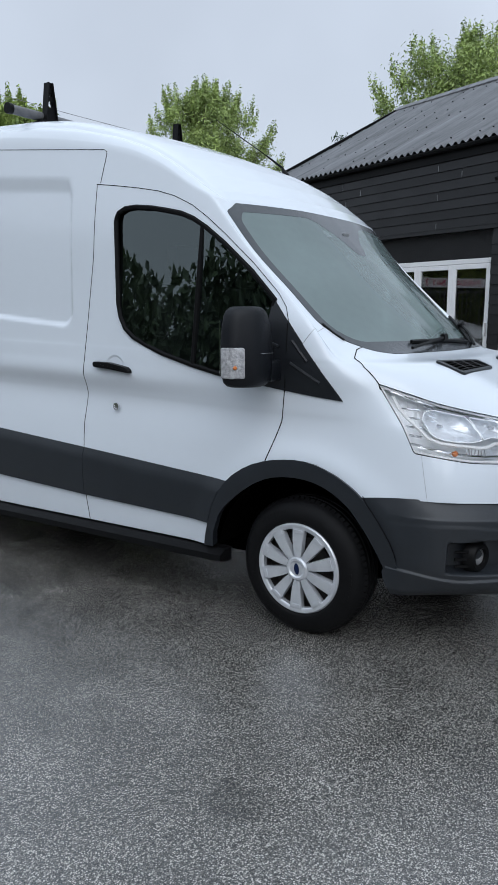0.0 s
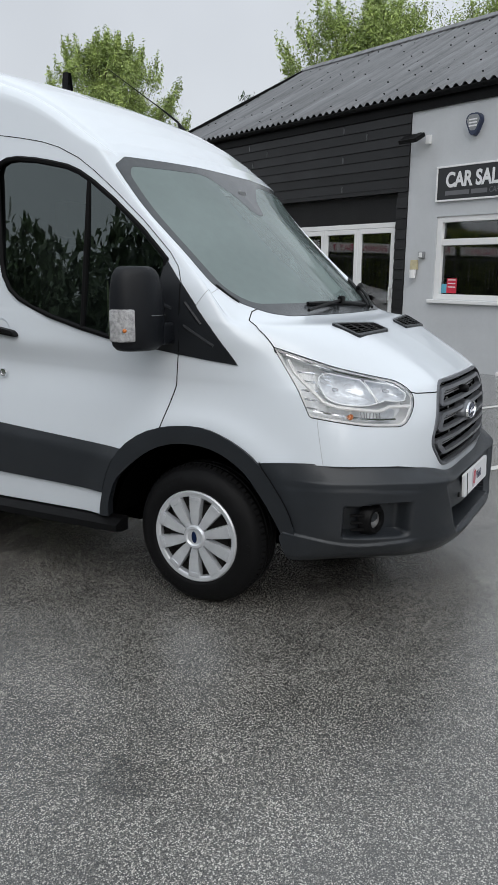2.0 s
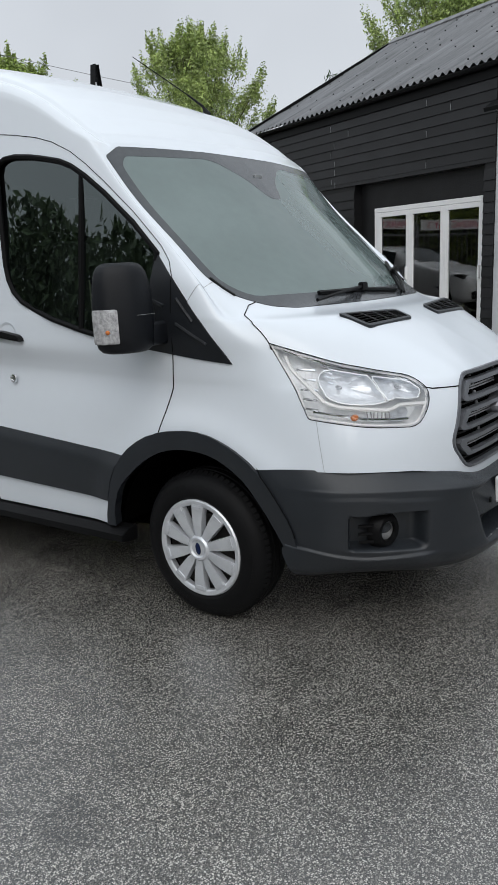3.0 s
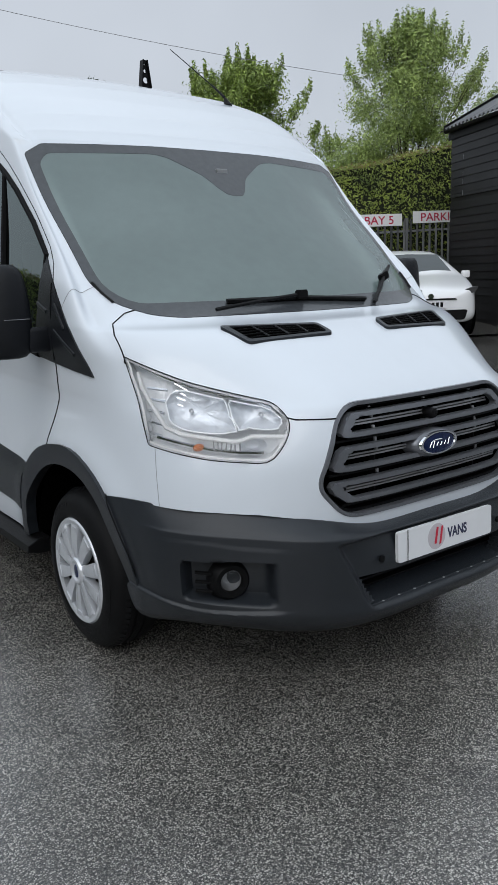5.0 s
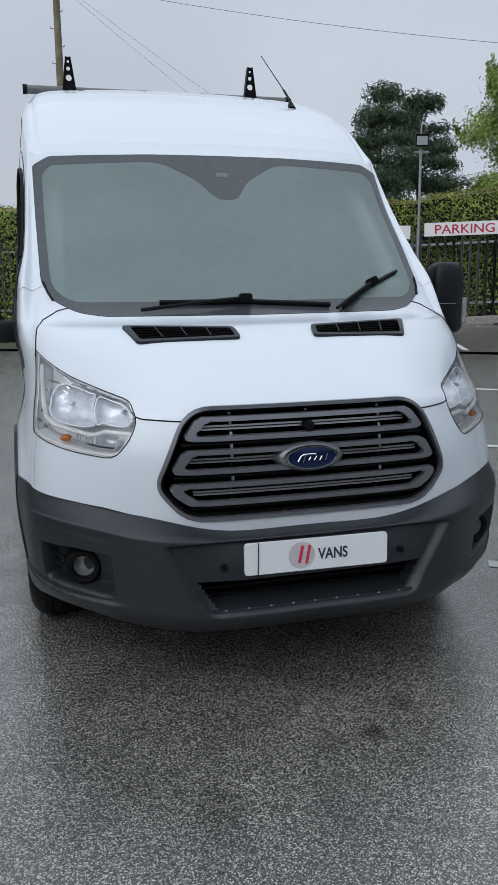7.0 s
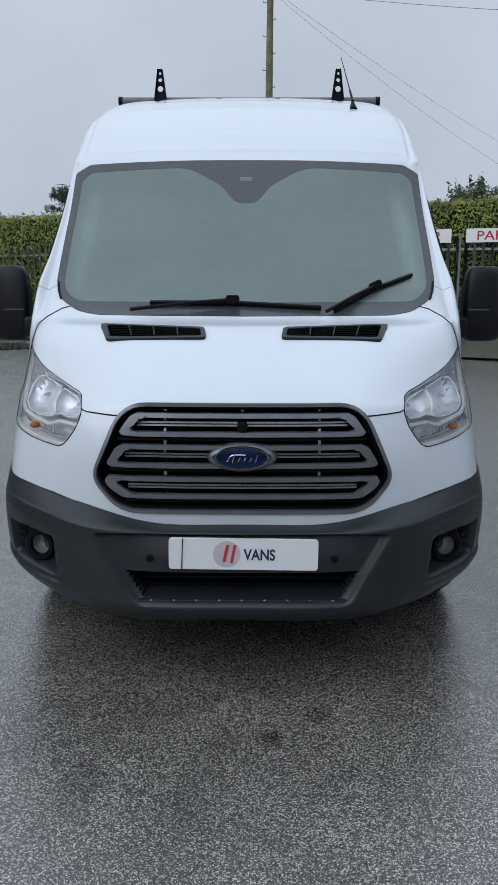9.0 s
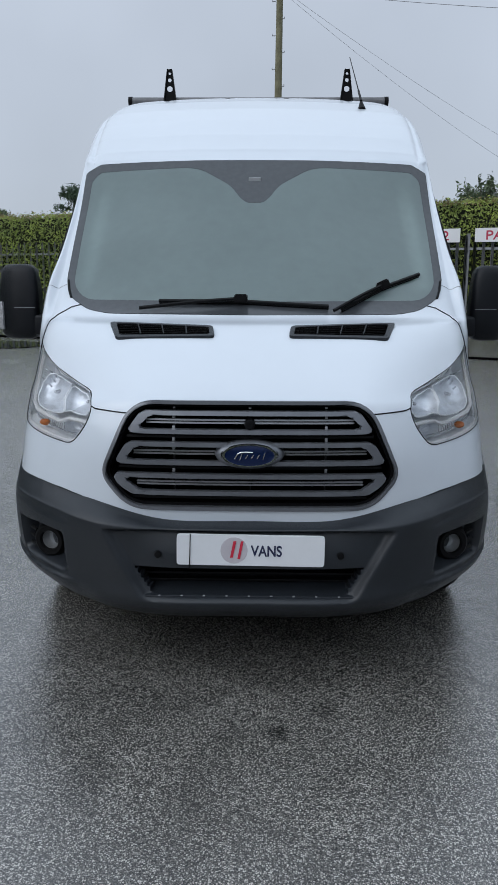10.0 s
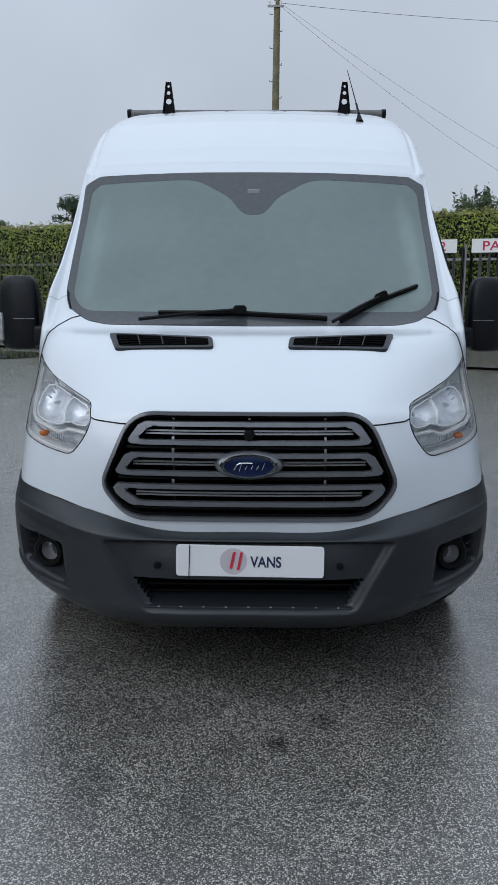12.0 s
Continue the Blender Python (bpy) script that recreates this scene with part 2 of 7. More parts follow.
# ---- ground ----
def asphalt():
    m = bpy.data.materials.new("wet_asphalt")
    m.use_nodes = True
    nt = m.node_tree
    p = nt.nodes["Principled BSDF"]
    N, L = nt.nodes.new, nt.links.new
    co = N("ShaderNodeTexCoord")

    def tex(kind, scale, **kw):
        t = N(kind)
        t.inputs["Scale"].default_value = scale
        for k, v in kw.items():
            t.inputs[k].default_value = v
        L(co.outputs["Object"], t.inputs["Vector"])
        return t

    def ramp(src, a, b, lo, hi):
        r = N("ShaderNodeMapRange")
        r.inputs["From Min"].default_value, r.inputs["From Max"].default_value = a, b
        r.inputs["To Min"].default_value, r.inputs["To Max"].default_value = lo, hi
        L(src, r.inputs["Value"])
        return r.outputs[0]

    def math_(op, a, b):
        n = N("ShaderNodeMath")
        n.operation = op
        for i, x in enumerate((a, b)):
            if isinstance(x, (int, float)):
                n.inputs[i].default_value = x
            else:
                L(x, n.inputs[i])
        return n.outputs[0]

    chips = tex("ShaderNodeTexVoronoi", 190.0, Randomness=1.0)
    small = tex("ShaderNodeTexVoronoi", 520.0, Randomness=1.0)
    patch = tex("ShaderNodeTexNoise", 0.55, Detail=5.0, Roughness=0.6)
    worn = tex("ShaderNodeTexNoise", 3.5, Detail=4.0)
    sep = N("ShaderNodeSeparateColor")
    L(chips.outputs["Color"], sep.inputs[0])
    sep2 = N("ShaderNodeSeparateColor")
    L(small.outputs["Color"], sep2.inputs[0])
    pale = math_("POWER", sep.outputs[0], 1.5)
    stone = math_("MULTIPLY", pale, ramp(chips.outputs["Distance"], 0.40, 0.52, 1.0, 0.0))
    grit = math_("MULTIPLY", math_("POWER", sep2.outputs[0], 4.0), 0.35)
    amount = math_("ADD", stone, grit)
    amount = math_("MULTIPLY", amount, ramp(worn.outputs[0], 0.3, 0.7, 0.75, 1.3))
    mix = N("ShaderNodeMix")
    mix.data_type = "RGBA"
    mix.inputs[6].default_value, mix.inputs[7].default_value = (0.036, 0.0348, 0.0326, 1), (0.52, 0.497, 0.455, 1)
    L(amount, mix.inputs[0])
    tone = N("ShaderNodeMix")
    tone.data_type, tone.blend_type = "RGBA", "MULTIPLY"
    tone.inputs[0].default_value = 1.0
    shade = N("ShaderNodeCombineColor")
    v = ramp(patch.outputs[0], 0.35, 0.65, 0.78, 1.12)
    # oil drips and a brown leak, ragged at the edge
    for x, y, r, dark in ((0.10, -0.275, 0.05, 0.45), (0.262, -0.13, 0.06, 0.6), (-2.16, 0.55, 0.13, 0.7), (-0.46, -0.51, 0.09, 0.75)):
        far_off = N("ShaderNodeVectorMath")
        far_off.operation = "DISTANCE"
        far_off.inputs[1].default_value = (x, y, 0)
        L(co.outputs["Object"], far_off.inputs[0])
        ragged = math_("ADD", far_off.outputs["Value"], ramp(worn.outputs[0], 0.3, 0.7, -r * 0.5, r * 0.5))
        v = math_("MULTIPLY", v, ramp(ragged, r * 0.5, r * 1.2, dark, 1.0))
    for i in range(3):
        L(v, shade.inputs[i])
    L(mix.outputs[2], tone.inputs[6])
    L(shade.outputs[0], tone.inputs[7])
    L(tone.outputs[2], p.inputs["Base Color"])
    wet = ramp(patch.outputs[0], 0.40, 0.60, 0.17, 0.08)
    L(math_("ADD", wet, math_("MULTIPLY", sep.outputs[1], 0.12)), p.inputs["Roughness"])
    p.inputs["Specular IOR Level"].default_value = 0.8
    # a film of rain over the stones
    p.inputs["Coat Weight"].default_value, p.inputs["Coat Roughness"].default_value, p.inputs["Coat IOR"].default_value = 1.0, 0.10, 1.42
    bump = N("ShaderNodeBump")
    bump.inputs["Strength"].default_value, bump.inputs["Distance"].default_value = 0.30, 0.003
    height = math_("SUBTRACT", math_("MULTIPLY", sep.outputs[2], 0.6), chips.outputs["Distance"])
    L(height, bump.inputs["Height"])
    L(bump.outputs[0], p.inputs["Normal"])
    film = N("ShaderNodeBump")
    film.inputs["Strength"].default_value, film.inputs["Distance"].default_value = 0.22, 0.003
    L(height, film.inputs["Height"])
    L(film.outputs[0], p.inputs["Coat Normal"])
    return m


def ground_sheet():
    bm = bmesh.new()
    ys = [-400, -60, -20, -8, -4, 0, 2, 2.5, 3, 3.5, 4, 5, 6, 7, 8, 10, 12, 15, 20, 30, 60, 400]
    xs = [-400, -60, -20, -8, 0, 8, 20, 60, 400]
    grid = [[bm.verts.new((x, y, rise(min(y, 30)))) for x in xs] for y in ys]
    for j in range(len(ys) - 1):
        for i in range(len(xs) - 1):
            bm.faces.new((grid[j][i], grid[j][i + 1], grid[j + 1][i + 1], grid[j + 1][i]))
    return bm


tagged(new("ground", mesh_of("ground", ground_sheet(), asphalt(), True)), "wet dark grey asphalt yard with pale chippings", "ground", kind="structure")
LINE_PAINT = mat("worn_white_line", (0.55, 0.55, 0.53), 0.5, vary=0.35, scale=12, bump=0.4, bump_scale=150)
WATER = mat("standing_water", (0.03, 0.032, 0.034), 0.03, vary=0.1, scale=2)
GRAVEL = mat("pale_gravel", (0.28, 0.26, 0.24), 0.8, vary=0.45, scale=25, bump=1.0, bump_scale=60)


def painted(x, y, dx, dy, length, width=0.09):
    way = Vector((dx, dy)).normalized()
    across = Vector((-way.y, way.x)) * width / 2
    bm = bmesh.new()
    n = max(2, int(length / 0.6))
    rows = []
    for k in range(n + 1):
        c = Vector((x, y)) + way * length * k / n
        rows.append([bm.verts.new((*(c + across * s), rise((c + across * s).y) + 0.004)) for s in (-1, 1)])
    for a, b in zip(rows, rows[1:]):
        bm.faces.new((a[0], a[1], b[1], b[0]))
    return tagged(new("bay_line", mesh_of("bay_line", bm, LINE_PAINT)), "worn white painted parking bay line", "road marking", "bay lines", "structure")


for x, y, n in ((1.30, 0.97, 3.6), (5.35, 1.12, 1.6), (2.74, 3.46, 3.4), (4.2, 5.95, 3.0)):
    painted(x, y, 0.87, -0.49, n)


def puddle(name, x, y, rx, ry, material, label, category, seed, lift=0.005):
    rnd = random.Random(seed)
    bm = bmesh.new()
    ring = []
    for k in range(40):
        a = 2 * math.pi * k / 40
        r = 1 + 0.28 * noise.noise(Vector((math.cos(a) * 1.6 + seed, math.sin(a) * 1.6, 0.3))) + 0.12 * noise.noise(Vector((math.cos(a) * 5, math.sin(a) * 5 + seed, 2)))
        px, py = x + rx * r * math.cos(a), y + ry * r * math.sin(a)
        ring.append(bm.verts.new((px, py, rise(py) + lift)))
    bm.faces.new(ring)
    return tagged(new(name, mesh_of(name, bm, material)), label, category, kind="structure")


puddle("puddle", -4.9, 11.0, 1.3, 0.5, WATER, "shallow dark rain puddle on the asphalt", "puddle", 3, 0.012)


# ---- building ----
WALL = Matrix.Translation((9.05, 1.504, 0)) @ Matrix.Rotation(radians(66.46), 4, "Z") @ Matrix.Rotation(radians(-0.8), 4, "Y") @ Matrix.Scale(1.182, 4)
INSIDE = mat("dim_room", (0.45, 0.45, 0.44), 0.8, vary=0.3, scale=3)
SIGN_BLACK = mat("black_sign_face", (0.018, 0.019, 0.022), 0.35, vary=0.15, scale=5)
SIGN_WHITE = mat("white_lettering", (0.75, 0.75, 0.76), 0.4, vary=0.03)
SIGN_GREY = mat("grey_lettering", (0.13, 0.13, 0.14), 0.4, vary=0.05)
PANE = clear("office_pane", (0.78, 0.80, 0.80), 0.02, 0.4)
house = thing("sales_office", "single-storey sales office in grey render and black boards", "building", WALL)
E_TOP = 3.66
bm = bmesh.new()
box(bm, -8.0, -1.25, -0.25, 0, -0.3, E_TOP)
box(bm, -1.25, 1.19, -0.25, 0, 2.16, E_TOP)
box(bm, -0.19, 1.19, -0.25, 0, -0.3, 1.0)
box(bm, 1.19, 1.74, -0.25, 0, -0.3, E_TOP)
part("rendered_wall", bm, GREYPAINT, house, "grey painted render wall")
for b in ((1.74, 1.95, -0.25, 0, -0.3, E_TOP), (4.87, 8.3, -0.25, 0, -0.3, E_TOP), (1.95, 4.87, -0.25, 0, 2.55, E_TOP), (4.45, 4.87, -0.25, -0.15, -0.3, 2.55), (1.95, 4.45, -0.25, -0.15, 2.13, 2.55), (8.05, 8.3, -8.0, -0.25, -0.3, E_TOP), (-8.0, -7.75, -8.0, -0.25, -0.3, E_TOP), (-8.0, 8.3, -8.0, -7.75, -0.3, E_TOP)):
    part("boarded_wall", boxed(*b), BOARD, house, "black boarded wall")
for x0, x1 in ((8.05, 8.3), (-8.0, -7.75)):
    part("gable", prism(bmesh.new(), [(-8.0, E_TOP), (-0.02, E_TOP), (-4.0, 5.9)], "x", x0, x1), BOARD, house, "black boarded gable")
part("ceiling_board", boxed(-7.7, 8.0, -7.7, -0.26, 2.75, 2.8), INSIDE, house)
part("room_back", boxed(-7.7, 8.0, -3.2, -3.1, -0.1, 2.75), INSIDE, house)
part("room_floor", boxed(-7.7, 8.0, -3.1, -0.26, -0.1, 0.0), INSIDE, house)

# window of the office
window = part("window", boxed(-0.10, -0.02, -0.14, -0.02, 1.0, 2.16, bevel=0.006), UPVC, house, "white plastic office window")
for x0, x1, z0, z1 in ((1.10, 1.19, 1.0, 2.16), (-0.02, 1.10, 2.08, 2.16), (-0.02, 1.10, 1.76, 1.85), (-0.02, 1.10, 1.0, 1.075)):
    part("window_frame", boxed(x0, x1, -0.14, -0.02, z0, z1, bevel=0.006), UPVC, window)
part("window_sill", boxed(-0.17, 1.25, -0.12, 0.06, 0.945, 0.995, bevel=0.008), UPVC, window)
part("top_pane", boxed(-0.02, 1.10, -0.08, -0.075, 1.85, 2.08), PANE, window, "pane with a rolled-up dark blind behind")
part("lower_pane", boxed(-0.02, 1.10, -0.08, -0.075, 1.075, 1.76), PANE, window)
part("blind", boxed(0.02, 0.92, -0.22, -0.20, 1.88, 2.0), SIGN_GREY, window)
part("notice", boxed(0.83, 1.0, -0.074, -0.070, 1.09, 1.30), RED, window, "red printed notice")
part("notice", boxed(1.0, 1.09, -0.074, -0.070, 1.09, 1.22), mat("blue_notice", (0.10, 0.38, 0.50), 0.5, vary=0.1), window, "pale blue notice")
for k in range(3):
    part("printed_bar", boxed(0.85, 0.98, -0.070, -0.0685, 1.27 - 0.05 * k, 1.285 - 0.05 * k), SIGN_WHITE, window)
# office door
door = part("office_door", boxed(-1.25, -1.17, -0.14, -0.02, 0.03, 2.16, bevel=0.006), UPVC, house, "white plastic panelled office door")
part("door_frame", boxed(-0.19, -0.105, -0.14, -0.02, 0.03, 2.16, bevel=0.006), UPVC, door)
part("door_frame", boxed(-1.17, -0.19, -0.14, -0.02, 2.09, 2.16, bevel=0.006), UPVC, door)
part("threshold", boxed(-1.25, 0.0, -0.2, 0.05, 0.0, 0.045, bevel=0.006), UPVC, door)
part("door_leaf", boxed(-1.165, -0.195, -0.12, -0.06, 0.05, 2.085, bevel=0.006), UPVC, door)
part("door_panel", boxed(-1.03, -0.33, -0.062, -0.052, 0.2, 0.95, bevel=0.008), UPVC, door)
part("door_panel", boxed(-1.03, -0.33, -0.062, -0.052, 1.12, 1.95, bevel=0.008), UPVC, door)
part("door_handle", boxed(-0.275, -0.245, -0.06, -0.02, 0.98, 1.20, bevel=0.006), CHROME, door, "metal lever handle")
# folding doors in their recess
fold = part("folding_door", boxed(1.95, 4.45, -0.145, -0.085, 2.055, 2.13, bevel=0.006), UPVC, house, "white folding glass doors")
part("door_sill", boxed(1.95, 4.45, -0.15, -0.08, 0.0, 0.06, bevel=0.006), UPVC, fold)
for u, w in ((1.95, 0.085), (4.365, 0.085)):
    part("door_frame", boxed(u, u + w, -0.145, -0.085, 0.06, 2.055, bevel=0.006), UPVC, fold)
for u in (2.04, 2.815, 3.59):
    leaf = part("door_leaf", boxed(u, u + 0.075, -0.135, -0.08, 0.07, 2.05, bevel=0.006), UPVC, fold)
    part("stile", boxed(u + 0.695, u + 0.77, -0.135, -0.08, 0.07, 2.05, bevel=0.006), UPVC, leaf)
    part("top_rail", boxed(u + 0.075, u + 0.695, -0.135, -0.08, 1.975, 2.05, bevel=0.006), UPVC, leaf)
    part("bottom_rail", boxed(u + 0.075, u + 0.695, -0.135, -0.08, 0.07, 0.17, bevel=0.006), UPVC, leaf)
    part("pane", boxed(u + 0.075, u + 0.695, -0.11, -0.105, 0.17, 1.975), PANE, leaf)
part("door_handle", boxed(2.06, 2.09, -0.08, -0.04, 0.95, 1.15, bevel=0.006), UPVC, fold)
part("door_handle", boxed(3.62, 3.65, -0.08, -0.04, 0.95, 1.15, bevel=0.006), UPVC, fold)

# fascia, gutter, roof sheets
part("fascia", boxed(-8.05, 8.42, 0.0, 0.035, 3.64, 3.84, bevel=0.004), BLACK, house, "black painted fascia board")
bm = bmesh.new()
ring = [(0.10 + 0.055 * math.cos(a), 3.82 + 0.055 * math.sin(a)) for a in np.linspace(math.pi, 2 * math.pi, 9)]
ring += [(p[0] * 0.985 + 0.0015, p[1] + 0.006) for p in ring[::-1]]
prism(bm, ring, "x", -8.05, 8.40)
part("gutter", bm, BLACK, house, "black half-round gutter", True)
for y_run, name in ((1, "roof"), (-1, "back_roof")):
    bm = bmesh.new()
    us = np.arange(-8.05, 8.44, 0.0245)
    rows = []
    cuts = [0.0, 0.24, 0.25, 0.49, 0.50, 0.74, 0.75, 1.0]
    for j, t in enumerate(cuts):
        y = 0.12 - 4.12 * t if y_run > 0 else -8.12 + 4.12 * t
        z = 3.86 + 2.2 * t + (0.014 if j in (1, 3, 5) else 0) - 0.04 * math.sin(math.pi * t)
        rows.append([bm.verts.new((u, y, z + 0.026 * math.sin(u * 2 * math.pi / 0.147) + 0.012 * noise.noise(Vector((u * 0.8, t * 4, 1.0))))) for u in us])
    for a, b in zip(rows, rows[1:]):
        for i in range(len(us) - 1):
            bm.faces.new((a[i], a[i + 1], b[i + 1], b[i]))
    roof = part(name, bm, ROOFING, house, "weathered dark grey corrugated roof sheets", True)
    if y_run > 0:
        bm = bmesh.new()
        for t in (0.06, 0.24, 0.36, 0.49, 0.62, 0.74, 0.88):
            for u in np.arange(-7.9, 8.3, 0.147 * 2):
                if random.random() < 0.6:
                    bmesh.ops.create_cube(bm, size=0.017, matrix=Matrix.Translation((u + 0.037, 0.12 - 4.12 * (t + random.uniform(-0.012, 0.012)), 3.90 + 2.2 * t - 0.04 * math.sin(math.pi * t))))
        tagged(part("roof_bolt", bm, CAVITY, roof), kind="stuff")
bm = bmesh.new()
prism(bm, rounded([(-4.16, 5.99), (-4.0, 6.10), (-3.84, 5.99), (-3.84, 6.02), (-4.0, 6.135), (-4.16, 6.02)], 0.01, 2), "x", -8.05, 8.44)
part("ridge", bm, ROOFING, house, "roof ridge capping")
bm = bmesh.new()
prism(bm, [(0.12, 3.78), (0.12, 3.92), (-4.0, 6.11), (-4.0, 5.97)], "x", 8.40, 8.46)
part("verge_board", bm, BLACK, house)

# sign, alarm, lamps and boxes on the wall
sign = thing("shop_sign", "black sign board with white capitals on a grey wall", "sign", WALL)
part("board", boxed(-2.2, 1.19, 0.002, 0.03, 2.385, 2.815), SIGN_BLACK, sign)
for x0, x1, z0, z1 in ((-2.2, 1.215, 2.815, 2.84), (-2.2, 1.215, 2.36, 2.385), (1.19, 1.215, 2.385, 2.815)):
    part("rim", boxed(x0, x1, 0.002, 0.04, z0, z1, bevel=0.004), UPVC, sign, "white sign rim")


def letters(text, size, material, parent, m, extrude=0.004, bold=0.0, squeeze=1.0, name="lettering"):
    cu = bpy.data.curves.new(name, "FONT")
    cu.body, cu.size, cu.extrude, cu.offset = text, size, extrude, bold
    cu.align_x = "LEFT"
    tmp = bpy.data.objects.new(name, cu)
    scene.collection.objects.link(tmp)
    dg = bpy.context.evaluated_depsgraph_get()
    me = bpy.data.meshes.new_from_object(tmp.evaluated_get(dg))
    bpy.data.objects.remove(tmp)
    me.materials.clear()
    me.materials.append(material)
    ob = new(name, me)
    ob.parent = parent
    ob.matrix_basis = m @ Matrix.Diagonal((squeeze, 1, 1, 1))
    return ob


# wall faces outwards along +y, so writing runs towards -x
FACE = Matrix.Rotation(radians(180), 4, "Z") @ Matrix.Rotation(radians(90), 4, "X")
letters("CAR SALES C", 0.275, SIGN_WHITE, sign, Matrix.Translation((1.05, 0.031, 2.555)) @ FACE, 0.003, 0.009, 0.80)
for k, w in enumerate((0.40, 0.26, 0.15, 0.24)):
    x = 1.05 - (0.0, 0.43, 0.72, 0.90)[k]
    if k < 2:
        part("printed_bar", boxed(x - w, x, 0.031, 0.033, 2.44, 2.50), SIGN_GREY, sign)
letters("CAR SALES", 0.10, SIGN_GREY, sign, Matrix.Translation((0.33, 0.031, 2.44)) @ FACE, 0.001, 0.0, 0.80)
alarm = thing("alarm_box", "dark blue hexagonal burglar alarm box on a wall", "alarm", WALL)
bm = bmesh.new()
prism(bm, rounded([(0.55, 3.47), (0.70, 3.47), (0.755, 3.39), (0.665, 3.19), (0.585, 3.19), (0.495, 3.39)], 0.03, 3), "y", 0.0, 0.08, 0.015)
part("case", bm, mat("alarm_blue", (0.02, 0.03, 0.07), 0.35, vary=0.1), alarm)
bm = bmesh.new()
prism(bm, rounded([(0.56, 3.45), (0.69, 3.45), (0.73, 3.385), (0.665, 3.25), (0.585, 3.25), (0.52, 3.385)], 0.02, 3), "y", 0.08, 0.083)
part("face", bm, STEEL, alarm)
for k in range(3):
    part("printed_bar", boxed(0.56, 0.69, 0.083, 0.085, 3.30 + 0.04 * k, 3.318 + 0.04 * k), SIGN_WHITE, alarm)
flood = thing("floodlight", "black floodlight tilted down on a wall bracket", "floodlight", WALL)
part("bracket", boxed(1.36, 1.44, 0.0, 0.05, 3.17, 3.29, bevel=0.008), UPVC, flood)
bm = bmesh.new()
box(bm, -0.16, 0.16, -0.11, 0.11, -0.03, 0.03, bevel=0.012)
box(bm, -0.03, 0.03, -0.20, -0.09, -0.05, 0.01, bevel=0.006)
part("case", bm, BLACK, flood, at=Matrix.Translation((1.55, 0.22, 3.24)) @ Matrix.Rotation(radians(-28), 4, "X"))
part("glass", boxed(-0.135, 0.135, -0.085, 0.085, -0.034, -0.0305), PANE, flood, at=Matrix.Translation((1.55, 0.22, 3.24)) @ Matrix.Rotation(radians(-28), 4, "X"))
sock = thing("junction_box", "small grey junction box on a wall", "junction box", WALL)
part("case", boxed(1.36, 1.45, 0.0, 0.06, 1.58, 1.68, bevel=0.01), STEEL, sock)
part("lid", boxed(1.375, 1.435, 0.06, 0.068, 1.595, 1.665, bevel=0.004), UPVC, sock)
key = thing("key_box", "yellowed plastic bulkhead box on a wall", "box", WALL)
CREAM = mat("yellowed_plastic", (0.50, 0.44, 0.28), 0.5, vary=0.15, scale=20)
part("case", boxed(1.48, 1.60, 0.0, 0.05, 1.42, 1.56, bevel=0.01), CREAM, key)
bm = bmesh.new()
tube(bm, (1.53, 0.07, 1.30), (1.53, 0.07, 1.42), 0.045, 0.05, n=16)
part("cap", bm, UPVC, key, smooth=True)

# ---- fence, signs, hedge ----
FENCE = Matrix.Translation((7.60, 14.24, 0.60)) @ Matrix.Rotation(math.atan2(-0.29, 0.957) - 0.0158, 4, "Z")
PITCH = 3.12
fence = thing("palisade_fence", "galvanised steel palisade fence against a hedge", "fence", FENCE)


def lean(s):
    """The ground under the fence climbs to one end."""
    return 0.035 * max(0.0, s)


PALE_STEEL = mat("dull_galvanised_pale", (0.17, 0.175, 0.18), 0.55, metal=0.3, vary=0.25, scale=6, per_object=0.2)


def pale_mesh():
    bm = bmesh.new()
    prof = [(-0.034, 0.0), (-0.016, -0.012), (0.0, 0.004), (0.016, -0.012), (0.034, 0.0)]
    for h0, h1, k in ((0.05, 1.93, 1.0), (1.93, 2.03, 0.3)):
        lo = [bm.verts.new((x, y, h0)) for x, y in prof]
        hi = [bm.verts.new((x * k, y, h1)) for x, y in prof]
        for i in range(4):
            bm.faces.new((lo[i], lo[i + 1], hi[i + 1], hi[i]))
    bmesh.ops.solidify(bm, geom=bm.faces[:], thickness=0.003)
    return mesh_of("pale", bm, PALE_STEEL)


pale = pale_mesh()
far = bmesh.new()
far.from_mesh(pale)
base_v = [v.co.copy() for v in far.verts]
base_f = [[v.index for v in f.verts] for f in far.faces]
far.free()
far = bmesh.new()
for s in np.arange(-9.6 * PITCH, 4.5 * PITCH, 0.19):
    at = abs((s / PITCH) % 1.0)
    if -9.5 < s < 12.6:
        ob = new("pale", pale)
        ob.parent = fence
        ob.location = (s, 0, lean(s))
    else:
        vs = [far.verts.new((v.x + s, v.y, v.z + lean(s))) for v in base_v]
        for f in base_f:
            far.faces.new([vs[i] for i in f])
tagged(part("far_pale", far, PALE_STEEL, fence), kind="stuff")
for k in range(-9, 5):
    s = k * PITCH
    bm = bmesh.new()
    box(bm, s - 0.04, s + 0.04, 0.02, 0.08, -0.3, 2.05 + lean(s), bevel=0.004)
    part("post", bm, PALE_STEEL, fence)
    for z in (0.35, 1.72):
        bm = bmesh.new()
        prism(bm, [(0.01, z - 0.025), (0.05, z - 0.025), (0.05, z + 0.025), (0.01, z + 0.025)], "x", s + 0.04, s + PITCH - 0.04)
        for v in bm.verts:
            v.co.z += lean(v.co.x)
        part("rail", bm, STEEL, fence)
